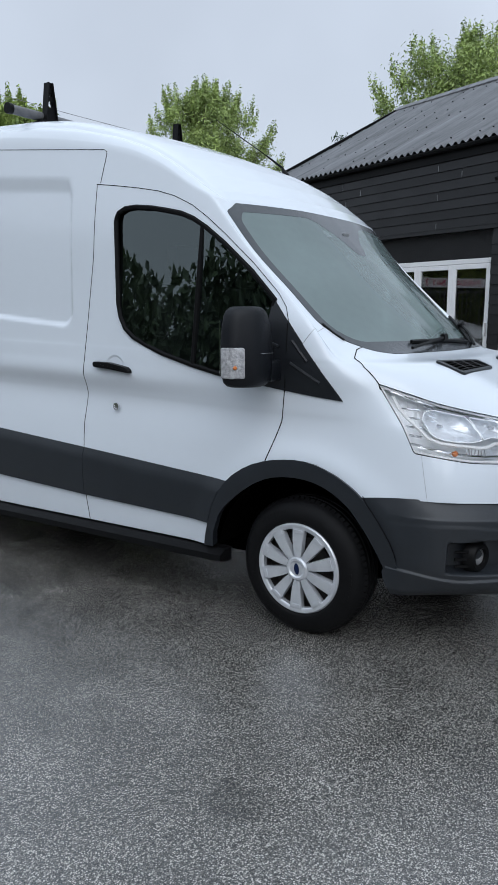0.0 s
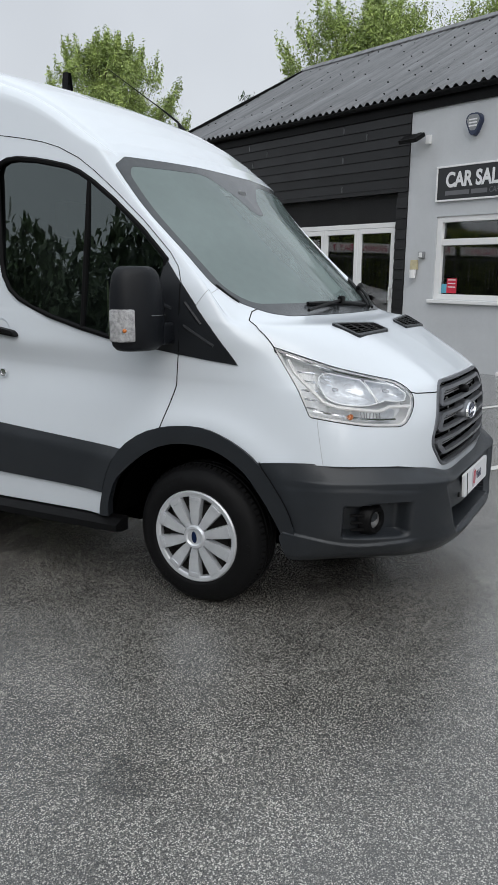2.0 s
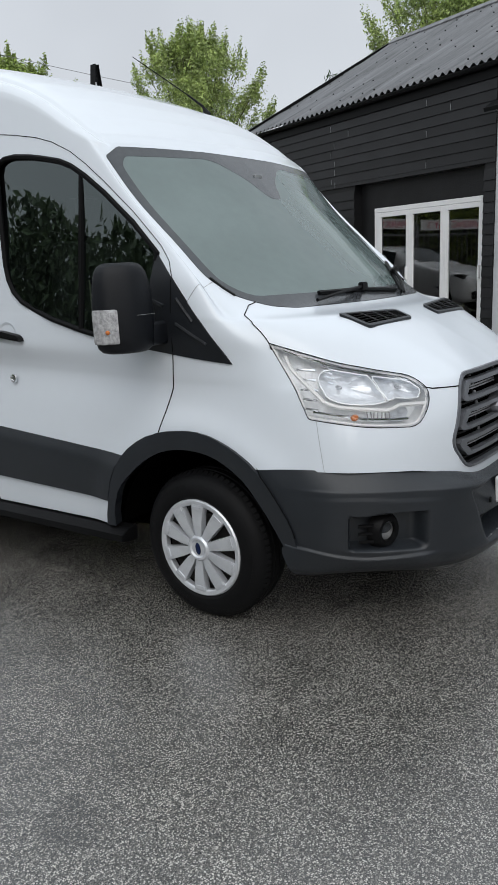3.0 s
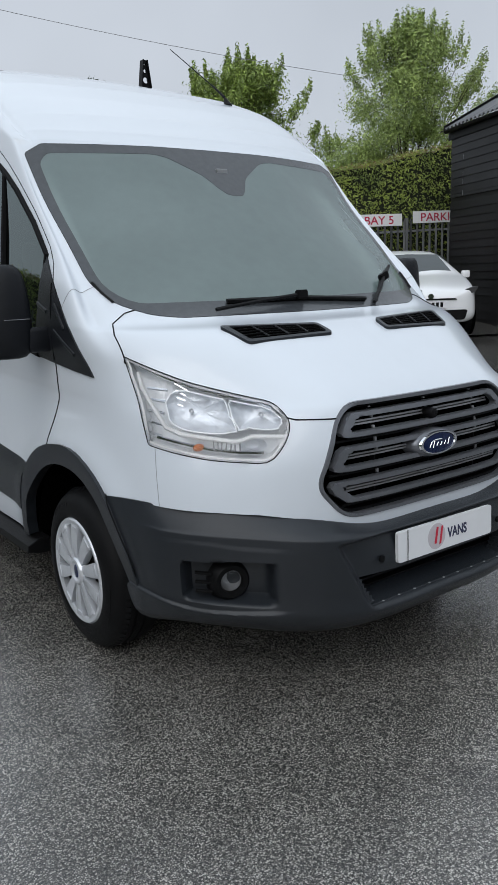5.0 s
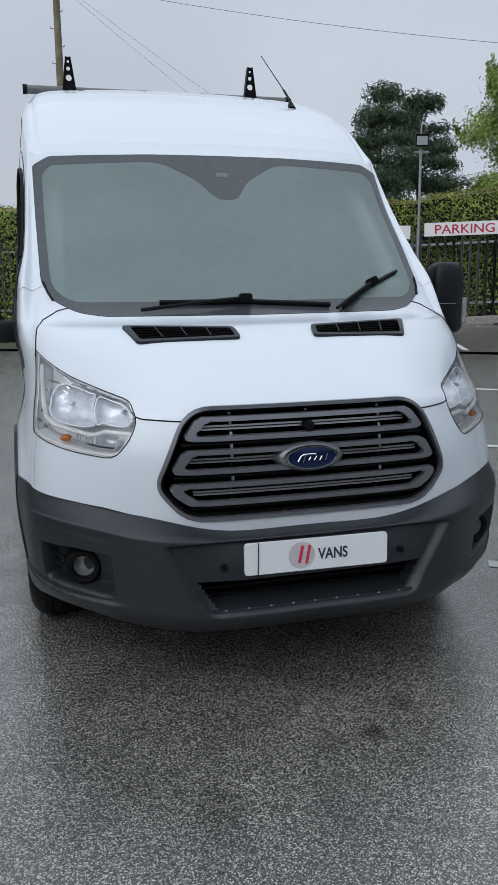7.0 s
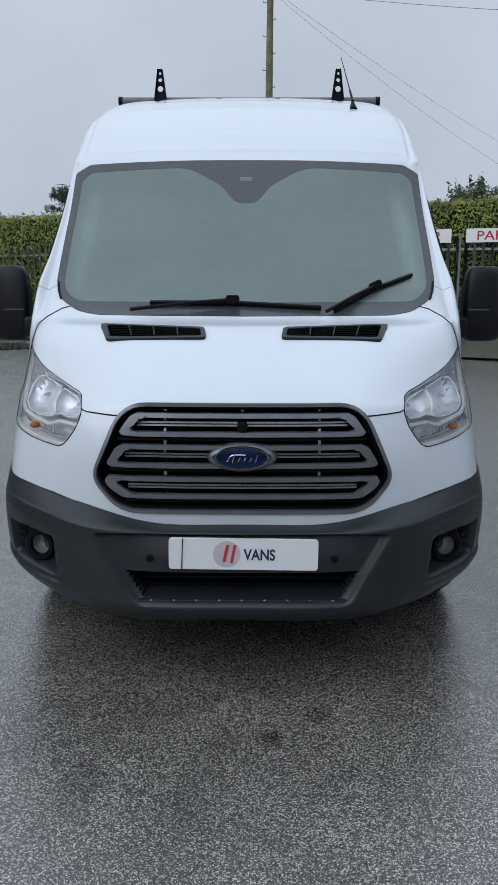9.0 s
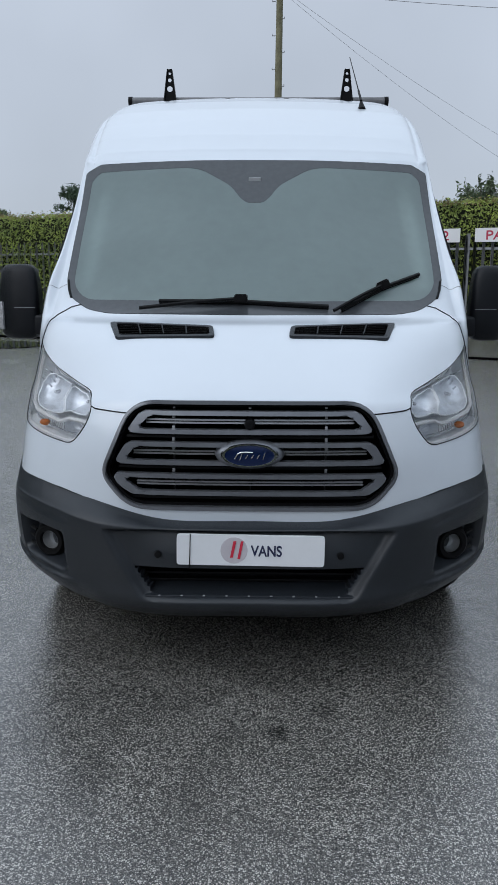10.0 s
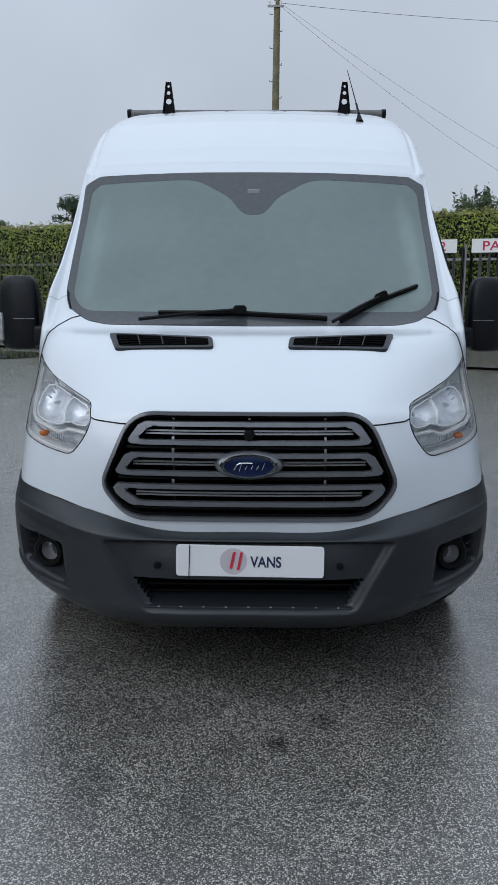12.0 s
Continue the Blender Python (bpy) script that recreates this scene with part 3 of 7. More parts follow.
SIGN_RED = mat("red_lettering", (0.45, 0.02, 0.06), 0.5, vary=0.08)
FENCE_FACE = Matrix.Rotation(radians(90), 4, "X")
for number, s0 in ((1, -3 * PITCH), (2, -2 * PITCH), (3, -PITCH), (4, 0.0), (5, PITCH), (6, 2 * PITCH)):
    sg = thing("bay_sign", f"white parking bay {number} sign with red capitals on a palisade fence", "sign", FENCE @ Matrix.Translation((s0 + 0.14, -0.03, 1.86 + lean(s0 + 1.4))) @ Matrix.Rotation(-0.02 if number > 3 else 0.0, 4, "Y"), "bay signs")
    part("board", boxed(0, PITCH - 0.32, -0.012, 0.0, 0, 0.30, bevel=0.002), UPVC, sg)
    letters(f"PARKING BAY {number}", 0.285, SIGN_RED, sg, Matrix.Translation((0.22, -0.0125, 0.05)) @ FENCE_FACE, 0.001, 0.003, 1.16)


def leaf_material(name, dark, light):
    m = mat(name, dark, 0.45, vary=0.25, scale=2.0, second=light, per_island=0.35)
    m.node_tree.nodes["Principled BSDF"].inputs["Subsurface Weight"].default_value = 0.0
    return m


def scatter(p, out, size, seed, squash=0.7):
    """Small bent leaves at points p, facing roughly along out."""
    rng = np.random.default_rng(seed)
    n = len(p)
    way = out + rng.normal(0, 0.6, (n, 3)) + np.array([0, 0, 0.25])
    way /= np.linalg.norm(way, axis=1)[:, None] + 1e-9
    t = np.cross(way, rng.normal(0, 1, (n, 3)))
    t /= np.linalg.norm(t, axis=1)[:, None] + 1e-9
    b = np.cross(way, t)
    s = (size * rng.uniform(0.55, 1.35, n))[:, None]
    quad = np.stack([p - t * s, p - b * s * squash * 0.5 + way * s * 0.15, p + t * s, p + b * s * squash * 0.5 + way * s * 0.15], 1)
    me = bpy.data.meshes.new("leaves")
    me.from_pydata(quad.reshape(-1, 3).tolist(), [], np.arange(4 * n).reshape(-1, 4).tolist())
    return me


def leaves(count, place, size, seed, squash=0.7):
    """Many small bent leaves; place(rnd) gives a point and an outward way."""
    rnd = random.Random(seed)
    got = [place(rnd) for _ in range(count)]
    return scatter(np.array([tuple(g[0]) for g in got]), np.array([tuple(g[1]) for g in got]), size, seed, squash)


HEDGE_LEAF = leaf_material("hedge_leaf", (0.075, 0.13, 0.022), (0.31, 0.37, 0.065))
HEDGE_TIP = leaf_material("hedge_tip", (0.15, 0.10, 0.04), (0.26, 0.20, 0.07))
TREE_LEAF = leaf_material("tree_leaf", (0.085, 0.15, 0.03), (0.31, 0.40, 0.085))
PALE_LEAF = leaf_material("pale_tree_leaf", (0.12, 0.19, 0.05), (0.38, 0.47, 0.14))
PINE_LEAF = leaf_material("pine_needles", (0.02, 0.045, 0.022), (0.055, 0.10, 0.045))
FAR_LEAF = leaf_material("far_leaf", (0.055, 0.085, 0.045), (0.12, 0.16, 0.075))
BARK = mat("bark", (0.07, 0.055, 0.04), 0.9, vary=0.4, scale=10, bump=0.8, bump_scale=25)
CORE_SHADE = mat("hedge_shade", (0.012, 0.016, 0.008), 0.9, vary=0.4, scale=4)

hedge = tagged(new("hedge", bpy.data.meshes.new("hedge")), "clipped green hedge grown through a steel fence", "hedge", kind="stuff")
hedge.matrix_basis = FENCE


def hedge_top(s):
    return 2.74 + 0.10 * noise.noise(Vector((s * 0.5, 0.3, 0))) + 0.06 * noise.noise(Vector((s * 2.1, 4.3, 0))) + 0.25 * min(1.0, max(0.0, s / 2)) + 0.2 * max(0.0, s - 2)


def hedge_place(rnd):
    s = rnd.uniform(-26, 13)
    top = hedge_top(s)
    if rnd.random() < 0.25:
        return Vector((s, rnd.uniform(0.1, 1.3), top + rnd.gauss(0, 0.05))), Vector((0, -0.2, 1))
    z = top * (1 - rnd.random() ** 1.2 * 0.98)
    bulge = 0.22 * noise.noise(Vector((s * 0.9, z * 1.1, 2.0))) + 0.08 * noise.noise(Vector((s * 3, z * 3, 5.0)))
    cover = noise.noise(Vector((s * 0.55, z * 0.6, 9.0)))
    y = 0.17 - 0.2 * bulge
    if z < 1.75 and cover < 0.12 and s > 1.5:
        y = 0.26 + 0.1 * bulge
    if s < -9:
        y -= 0.16
    return Vector((s, max(0.09 if s > -9 else -0.1, y + rnd.gauss(0, 0.05)), z)), Vector((0, -1, 0.15))


hm = leaves(95000, hedge_place, 0.045, 11)
hm.materials.append(HEDGE_LEAF)
hm.materials.append(HEDGE_TIP)
tips = random.Random(12)
for p in hm.polygons:
    v = hm.vertices[p.vertices[0]].co
    if v.z > hedge_top(v.x) - 0.09 and tips.random() < 0.4:
        p.material_index = 1
hedge.data = hm
# dark filler sheet behind the leaves, coloured as the hedge's inner shade
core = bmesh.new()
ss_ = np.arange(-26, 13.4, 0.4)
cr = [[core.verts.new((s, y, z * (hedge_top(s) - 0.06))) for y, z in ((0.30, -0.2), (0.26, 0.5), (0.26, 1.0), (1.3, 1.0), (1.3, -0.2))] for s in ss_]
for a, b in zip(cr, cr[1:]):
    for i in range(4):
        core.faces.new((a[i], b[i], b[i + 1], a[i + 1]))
part("hedge_core", core, CORE_SHADE, hedge)

lamp = thing("yard_lamp", "floodlight on a slim post above the fence", "lamp post", FENCE @ Matrix.Translation((0.0, -0.06, 0.4)))
bm = bmesh.new()
tube(bm, (0, 0, -0.6), (0, 0, 3.45), 0.03, n=10)
tube(bm, (0, 0, 3.95), (0, 0, 3.45), 0.018, n=8)
part("pole", bm, STEEL, lamp)
part("head", boxed(-0.15, 0.15, -0.16, -0.02, 3.45, 3.72, bevel=0.02), BLACK, lamp)
part("glass", boxed(-0.12, 0.12, -0.166, -0.161, 3.48, 3.66), STEEL, lamp)
bm = bmesh.new()
revolve(bm, [(0.16 + 0.012 * math.cos(a), 0.012 * math.sin(a)) for a in np.linspace(0, 6.283, 7)[:-1]], Matrix.Translation((0, -0.05, 3.34)) @ Matrix.Diagonal((1, 0.7, 1, 1)), 24, True)
part("guard_ring", bm, STEEL, lamp)
strip_m = FENCE @ Matrix.Translation((0, -0.45, 0))
bm = bmesh.new()
for a, b in zip(ss_, ss_[1:]):
    box(bm, a, b, -0.35, 0.5, -0.1 + lean(a), 0.045 + lean(a))
ob = tagged(new("verge", mesh_of("verge", bm, GRAVEL)), "narrow gravel strip along the fence foot", "verge", kind="structure")
ob.matrix_basis = strip_m
for k in range(-3, 4):
    p = FENCE @ Vector((k * PITCH, -1.0, 0))
    q = FENCE @ Vector((k * PITCH, -5.2, 0))
    painted(p.x, p.y, q.x - p.x, q.y - p.y, 4.3, 0.1)
p, q = FENCE @ Vector((-14, -5.6, 0)), FENCE @ Vector((9, -5.6, 0))
bm = bmesh.new()
n = 24
rows = []
for k in range(n + 1):
    c = p + (q - p) * k / n
    rows.append([bm.verts.new((c.x + dx, c.y + dy, rise(c.y) + 0.006)) for dx, dy in ((0.05, 0.16), (-0.05, -0.16))])
for a, b in zip(rows, rows[1:]):
    bm.faces.new((a[0], a[1], b[1], b[0]))
tagged(new("drain_channel", mesh_of("drain_channel", bm, CAVITY)), "dark linear drain across the yard", "drain", kind="structure")


# ---- trees ----
def tree(x, y, z, height, spread, trunk, material, seed, count, label, leaf=0.11, base=0.35, wisps=10, group="yard trees"):
    rnd = random.Random(seed)
    rng = np.random.default_rng(seed)
    t = thing("tree", label, "tree", Matrix.Translation((x, y, z)), group)
    bm = bmesh.new()
    tube(bm, (0, 0, -0.2), (0.1, 0.05, height * 0.5), trunk, trunk * 0.55, n=9)
    tube(bm, (0.1, 0.05, height * 0.5), (0, 0, height * 0.85), trunk * 0.55, trunk * 0.15, n=7)
    centres, sizes, weights = [], [], []
    middle, tall = height * (base + 1) * 0.5, height * (1 - base) * 0.5
    for k in range(120):
        a = rnd.uniform(0, 6.28)
        h = rnd.uniform(-1, 0.92)
        reach = spread * math.sqrt(max(0.05, 1 - abs(h) ** 2.2)) * rnd.uniform(0.2, 0.92) * rnd.uniform(0.8, 1.12)
        c = Vector((math.cos(a) * reach, math.sin(a) * reach, middle + tall * h))
        r = rnd.uniform(0.07, 0.15) * spread
        centres.append(c)
        sizes.append((r, r, r * 0.8))
        weights.append(r * r)
        if k % 3 == 0:
            tube(bm, (0.08, 0.04, max(height * 0.12, c.z * 0.55)), c, trunk * 0.2, trunk * 0.04, n=5)
    for k in range(wisps * 4):
        # upright shoots that break the outline
        a = rnd.uniform(0, 6.28)
        u = rnd.uniform(0.0, 1.0)
        c = Vector((math.cos(a) * spread * u * 0.95, math.sin(a) * spread * u * 0.95, middle + tall * math.sqrt(1 - 0.9 * u * u) * 0.98))
        way = Vector((math.cos(a) * u * 0.8, math.sin(a) * u * 0.8, 1)).normalized() * spread * rnd.uniform(0.10, 0.3)
        for q in (0.0, 0.35, 0.7, 1.0):
            centres.append(c + way * q)
            sizes.append((spread * 0.035 * (1.3 - q), spread * 0.035 * (1.3 - q), spread * 0.05))
            weights.append(spread * spread * 0.0016 * (1.4 - q))
        tube(bm, c - way, c + way, trunk * 0.05, trunk * 0.02, n=4)
    part("trunk", bm, BARK, t, "brown trunk and limbs")
    weights = np.array(weights)
    pick = rng.choice(len(centres), count, p=weights / weights.sum())
    d = np.clip(rng.normal(0, 1, (count, 3)), -1.9, 1.9)
    pts = np.array([tuple(c) for c in centres])[pick] + d * np.array(sizes)[pick]
    me = scatter(pts, d * 0.5, leaf, seed + 1)
    me.materials.append(material)
    crown = new("crown", me)
    crown.parent = t
    return t


def pine(x, y, z, height, spread, seed, count, material, label, leaf=0.2):
    rnd = random.Random(seed)
    t = thing("tree", label, "tree", Matrix.Translation((x, y, z)), "pines")
    bm = bmesh.new()
    tube(bm, (0, 0, -0.2), (0, 0, height * 0.95), 0.22, 0.05, n=8)
    whorls = []
    for k in range(60):
        h = rnd.uniform(0.15, 1.0)
        a = rnd.uniform(0, 6.28)
        reach = spread * (1.05 - h) ** 0.55 * rnd.uniform(0.5, 1.0)
        c = Vector((math.cos(a) * reach, math.sin(a) * reach, height * h))
        whorls.append((c, rnd.uniform(0.26, 0.4) * spread))
        tube(bm, (0, 0, height * h * 0.96), c, 0.05, 0.02, n=5)
    part("trunk", bm, BARK, t, "dark trunk and limbs")

    def place(r_):
        c, r = whorls[r_.randrange(len(whorls))]
        d = Vector((r_.gauss(0, 1), r_.gauss(0, 1), r_.gauss(0, 0.5)))
        d.normalize()
        k = r_.random() ** 0.5
        return c + Vector((d.x * r * k, d.y * r * k, d.z * r * k * 0.7)), d

    me = leaves(count, place, leaf, seed + 1, 0.35)
    me.materials.append(material)
    crown = new("crown", me)
    crown.parent = t
    return t


tree(16.48, 15.07, 0.55, 7.7, 2.5, 0.18, PALE_LEAF, 21, 90000, "slender pale green willow behind the fence", 0.052, 0.12, 16)
tree(24.4, 33.9, 1.08, 11.3, 4.1, 0.3, TREE_LEAF, 22, 80000, "broad green tree behind the hedge", 0.11, 0.08, 9)
tree(29.9, 32.9, 1.08, 8.0, 3.6, 0.3, TREE_LEAF, 27, 22000, "broad green tree behind the hedge", 0.085, 0.15, 6)
tree(21.2, 8.1, 0.5, 9.1, 3.2, 0.2, PALE_LEAF, 23, 90000, "pale green tree behind the roof", 0.06, 0.3, 12)
tree(24.1, 4.9, 0.5, 9.8, 3.0, 0.2, TREE_LEAF, 24, 40000, "pale green tree behind the roof", 0.055, 0.3, 8)
pine(19.2, 11.3, 0.5, 6.7, 0.9, 30, 3000, PINE_LEAF, "young dark conifer behind the roof", 0.1)
pine(15.73, 34.5, 0.89, 9.8, 2.7, 31, 20000, PINE_LEAF, "dark tall pine beyond the hedge", 0.16)
pine(18.35, 35.4, 0.89, 9.9, 2.7, 32, 20000, PINE_LEAF, "dark tall pine beyond the hedge", 0.16)
tree(13.4, 46.0, 1.4, 6.2, 2.4, 0.25, FAR_LEAF, 25, 9000, "distant dark green tree", 0.15, 0.1, 3, "distant trees")
tree(17.4, 47.0, 1.4, 3.9, 3.0, 0.25, FAR_LEAF, 26, 8000, "distant dark green tree", 0.15, 0.05, 2, "distant trees")
tree(-19.1, 54.0, 1.4, 5.4, 2.0, 0.25, FAR_LEAF, 28, 7000, "distant dark green tree", 0.15, 0.05, 3, "distant trees")
pine(-10.3, 41.0, 1.3, 5.4, 1.7, 33, 9000, PINE_LEAF, "distant dark conifer beyond the hedge", 0.15)
thicket = tagged(new("thicket", bpy.data.meshes.new("thicket")), "dense mixed shrubs behind the hedge", "shrubs", kind="stuff")


def thicket_place(rnd):
    s = rnd.uniform(-3.5, 14)
    top = 2.6 + 0.55 * noise.noise(Vector((s * 0.55, 1.0, 7.0))) + 0.13 * max(0, s)
    return FENCE @ Vector((s, rnd.uniform(1.6, 4.2), rnd.uniform(0.4, top))), Vector((0, -0.7, 0.5))


tm = leaves(16000, thicket_place, 0.10, 41)
tm.materials.append(TREE_LEAF)
thicket.data = tm
low = tagged(new("far_treetops", bpy.data.meshes.new("far_treetops")), "low row of distant treetops", "trees", kind="stuff")


def low_place(rnd):
    x = rnd.uniform(-45, 40)
    top = 3.3 + 1.0 * noise.noise(Vector((x * 0.35, 2.0, 0))) + 0.5 * noise.noise(Vector((x * 1.5, 5.0, 0)))
    return Vector((x, 62 + rnd.uniform(0, 3), 1.0 + rnd.random() * max(0.6, top))), Vector((0, -1, 0.4))


lm = leaves(9000, low_place, 0.3, 43)
lm.materials.append(FAR_LEAF)
low.data = lm

# ---- trees and hedge round the rest of the yard, mirrored in the glass ----
ring_ = tagged(new("boundary_trees", bpy.data.meshes.new("boundary_trees")), "dense dark boundary trees along the yard", "trees", kind="stuff")


def ring_place(rnd):
    if rnd.random() < 0.55:
        y = rnd.uniform(-14, 30)
        top = 5.7 + 4.0 * noise.noise(Vector((y * 0.24, 0.5, 3))) + 1.1 * noise.noise(Vector((y * 0.9, 1.5, 3)))
        return Vector((-15.5 + rnd.uniform(-1.5, 0.6), y, rnd.random() * max(1, top))), Vector((1, 0, 0.3))
    x = rnd.uniform(-16, 26)
    top = 3.4 + 1.8 * noise.noise(Vector((x * 0.2, 8.5, 3))) + 0.8 * noise.noise(Vector((x * 0.9, 1.5, 8)))
    return Vector((x, -19 + rnd.uniform(-1.5, 0.6), rnd.random() * max(1, top))), Vector((0, 1, 0.3))


rm = leaves(170000, ring_place, 0.14, 47, 0.9)
rm.materials.append(FAR_LEAF)
ring_.data = rm

# dark boxes added behind the leaves: painted shade that closes sky gaps
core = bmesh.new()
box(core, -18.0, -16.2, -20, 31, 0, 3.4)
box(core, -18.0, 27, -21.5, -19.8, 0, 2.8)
part("boundary_core", core, CORE_SHADE, ring_)

# ---- pole and wires ----
pole = thing("telegraph_pole", "tall weathered wooden telegraph pole with step irons", "telegraph pole", Matrix.Translation((0.72, 42.45, 1.77)))
bm = bmesh.new()
tube(bm, (0, 0, -1.0), (0.12, 0, 15.8), 0.25, 0.17, n=14)
part("shaft", bm, mat("weathered_pole", (0.16, 0.15, 0.09), 0.85, vary=0.35, scale=3, bump=0.5, bump_scale=20), pole, smooth=True)
for k in range(9):
    z = 8.0 + 0.85 * k
    s = 1 if k % 2 else -1
    bm = bmesh.new()
    tube(bm, (0.06 + s * 0.15, 0, z), (0.06 + s * 0.33, 0, z), 0.025, n=6)
    tube(bm, (0.06 + s * 0.33, 0, z), (0.06 + s * 0.33, 0, z + 0.1), 0.02, n=6)
    part("step_iron", bm, STEEL, pole)
for k in range(3):
    bm = bmesh.new()
    tube(bm, (-0.3 + 0.3 * k, -0.2, 15.2), (-0.3 + 0.3 * k, -0.2, 15.4), 0.06, n=8)
    part("insulator", bm, PLATE, pole)
part("bracket", boxed(-0.4, 0.5, -0.24, -0.16, 15.1, 15.2), STEEL, pole)


WIRE = mat("grey_cable", (0.20, 0.20, 0.21), 0.6, vary=0.2)


def wire(a, b, sag, r, label):
    a, b = Vector(a), Vector(b)
    pts = []
    for k in range(25):
        t = k / 24
        p = a + (b - a) * t
        p.z -= sag * 4 * t * (1 - t)
        pts.append(tuple(p))
    ob = new("overhead_wire", mesh_of("overhead_wire", strip(pts, r, 5), WIRE))
    return tagged(ob, label, "wire", "overhead wires")


wire((0.96, 42.3, 17.1), (27.4, 27.4, 11.0), 0.5, 0.013, "thick dark overhead telephone wire")
wire((0.94, 42.3, 17.0), (19.4, 56.0, 9.4), 0.4, 0.008, "thin dark overhead telephone wire")
wire((1.14, 42.3, 17.0), (22.4, 57.0, 9.8), 0.4, 0.008, "thin dark overhead telephone wire")


# ---- parked cars ----
CAR_WHITE = mat("white_car_paint", (0.78, 0.79, 0.80), 0.22, vary=0.02, scale=2, coat=0.7)


def car(m, label):
    """A small hatchback: nose towards -y, middle of the wheelbase at the origin."""
    c = thing("car", label, "car", m, "parked cars")
    stations = [
        # y, half width low, half width high, sill, shoulder, roof
        (-1.98, 0.45, 0.38, 0.34, 0.62, 0.64), (-1.93, 0.66, 0.55, 0.24, 0.70, 0.72), (-1.78, 0.80, 0.66, 0.20, 0.77, 0.80), (-1.4, 0.86, 0.74, 0.20, 0.85, 0.90),
        (-1.0, 0.87, 0.78, 0.20, 0.92, 0.985), (-0.85, 0.87, 0.78, 0.20, 0.935, 1.02), (-0.2, 0.87, 0.62, 0.20, 0.95, 1.37), (0.2, 0.87, 0.58, 0.20, 0.96, 1.45), (0.8, 0.87, 0.57, 0.20, 0.98, 1.465),
        (1.4, 0.86, 0.56, 0.20, 1.0, 1.40), (1.72, 0.84, 0.56, 0.22, 1.0, 1.24), (1.9, 0.78, 0.6, 0.28, 0.98, 1.02), (1.95, 0.7, 0.55, 0.36, 0.9, 0.92)]
    bm = bmesh.new()
    rings = []
    for y, wl, wh, z0, zs, zr in stations:
        half = [(0, z0), (wl * 0.9, z0), (wl, z0 + 0.12), (wl * 1.0, (z0 + zs) / 2), (wl * 0.97, zs), (wh + (wl - wh) * 0.12, zs + (zr - zs) * 0.85), (wh * 0.85, zr - 0.01), (0, zr + 0.012)]
        rings.append([bm.verts.new((x, y, z)) for x, z in half] + [bm.verts.new((-x, y, z)) for x, z in half[-2:0:-1]])
    n = len(rings[0])
    glass_faces = []
    for a, b, i in zip(rings, rings[1:], range(99)):
        for j in range(n):
            f = bm.faces.new((a[j], a[(j + 1) % n], b[(j + 1) % n], b[j]))
            y = (a[0].co.y + b[0].co.y) / 2
            if (i == 5 and j in (6, 7)) or (6 <= i <= 8 and j in (4, 9)) or (i == 9 and j in (4, 9)):
                glass_faces.append(f)
    bm.faces.new(rings[0])
    bm.faces.new(rings[-1])
    bmesh.ops.recalc_face_normals(bm, faces=bm.faces[:])
    glass = bmesh.new()
    for f in glass_faces:
        cc = f.calc_center_median()
        glass.faces.new([glass.verts.new(cc + (v.co - cc) * 0.93 + f.normal * 0.006) for v in f.verts])
    body = part("body", bm, CAR_WHITE, c, smooth=True)
    mod = body.modifiers.new("round", "SUBSURF")
    mod.levels = mod.render_levels = 2
    bmesh.ops.remove_doubles(glass, verts=glass.verts[:], dist=0.09)
    part("glass", glass, mat("dark_car_glass", (0.03, 0.04, 0.042), 0.05, vary=0.1), c, "dark reflecting windows")
    for sx in (-1, 1):
        for wy in (-1.27, 1.27):
            w = new("wheel")
            w.parent = c
            w.matrix_basis = Matrix.Translation((sx * 0.85, wy, 0.31)) @ Matrix.Rotation(radians(90 * sx), 4, "Y")
            bm = bmesh.new()
            revolve(bm, [(0.2, 0.0), (0.25, 0.01), (0.29, -0.01), (0.31, -0.05), (0.31, -0.15), (0.2, -0.17)], Matrix.Identity(4), 32)
            part("tyre", bm, RUBBER, w, smooth=True)
            bm = bmesh.new()
            revolve(bm, [(0, 0.0), (0.05, 0.005), (0.06, -0.01), (0.18, -0.015), (0.2, 0.0)], Matrix.Identity(4), 24)
            part("rim", bm, SILVER, w, smooth=True)
            # black disc laid on the uncut body as the shade round the tyre
            arch = bmesh.new()
            revolve(arch, [(0.0, 0.004), (0.345, 0.004), (0.35, -0.05)], Matrix.Identity(4), 32)
            part("arch_gap", arch, CAVITY, c, at=Matrix.Translation((sx * 0.835, wy, 0.33)) @ Matrix.Rotation(radians(90 * sx), 4, "Y"))
        bm = bmesh.new()
        prism(bm, rounded([(sx * 0.44, 0.66), (sx * 0.74, 0.70), (sx * 0.80, 0.80), (sx * 0.60, 0.76)], 0.02, 3), "y", -1.86, -1.66)
        part("headlight", bm, DASH, c, "dark swept headlight")
        bm = bmesh.new()
        box(bm, sx * 0.86, sx * 1.0, -0.66, -0.54, 0.93, 1.06, bevel=0.03)
        part("door_mirror", bm, CAR_WHITE, c, smooth=True)
        part("door_line", strip([(sx * 0.872, -0.62, 0.4), (sx * 0.872, -0.62, 0.95)], 0.004, 4), SEAL, c)
        part("door_handle", boxed(sx * 0.86, sx * 0.885, 0.3, 0.45, 0.85, 0.875, bevel=0.005), CAR_WHITE, c)
    bm = bmesh.new()
    prism(bm, rounded([(-0.55, 0.28), (0.55, 0.28), (0.60, 0.44), (-0.60, 0.44)], 0.04, 3), "y", -1.985, -1.80)
    part("intake", bm, BLACK, c, "black lower intake")
    bm = bmesh.new()
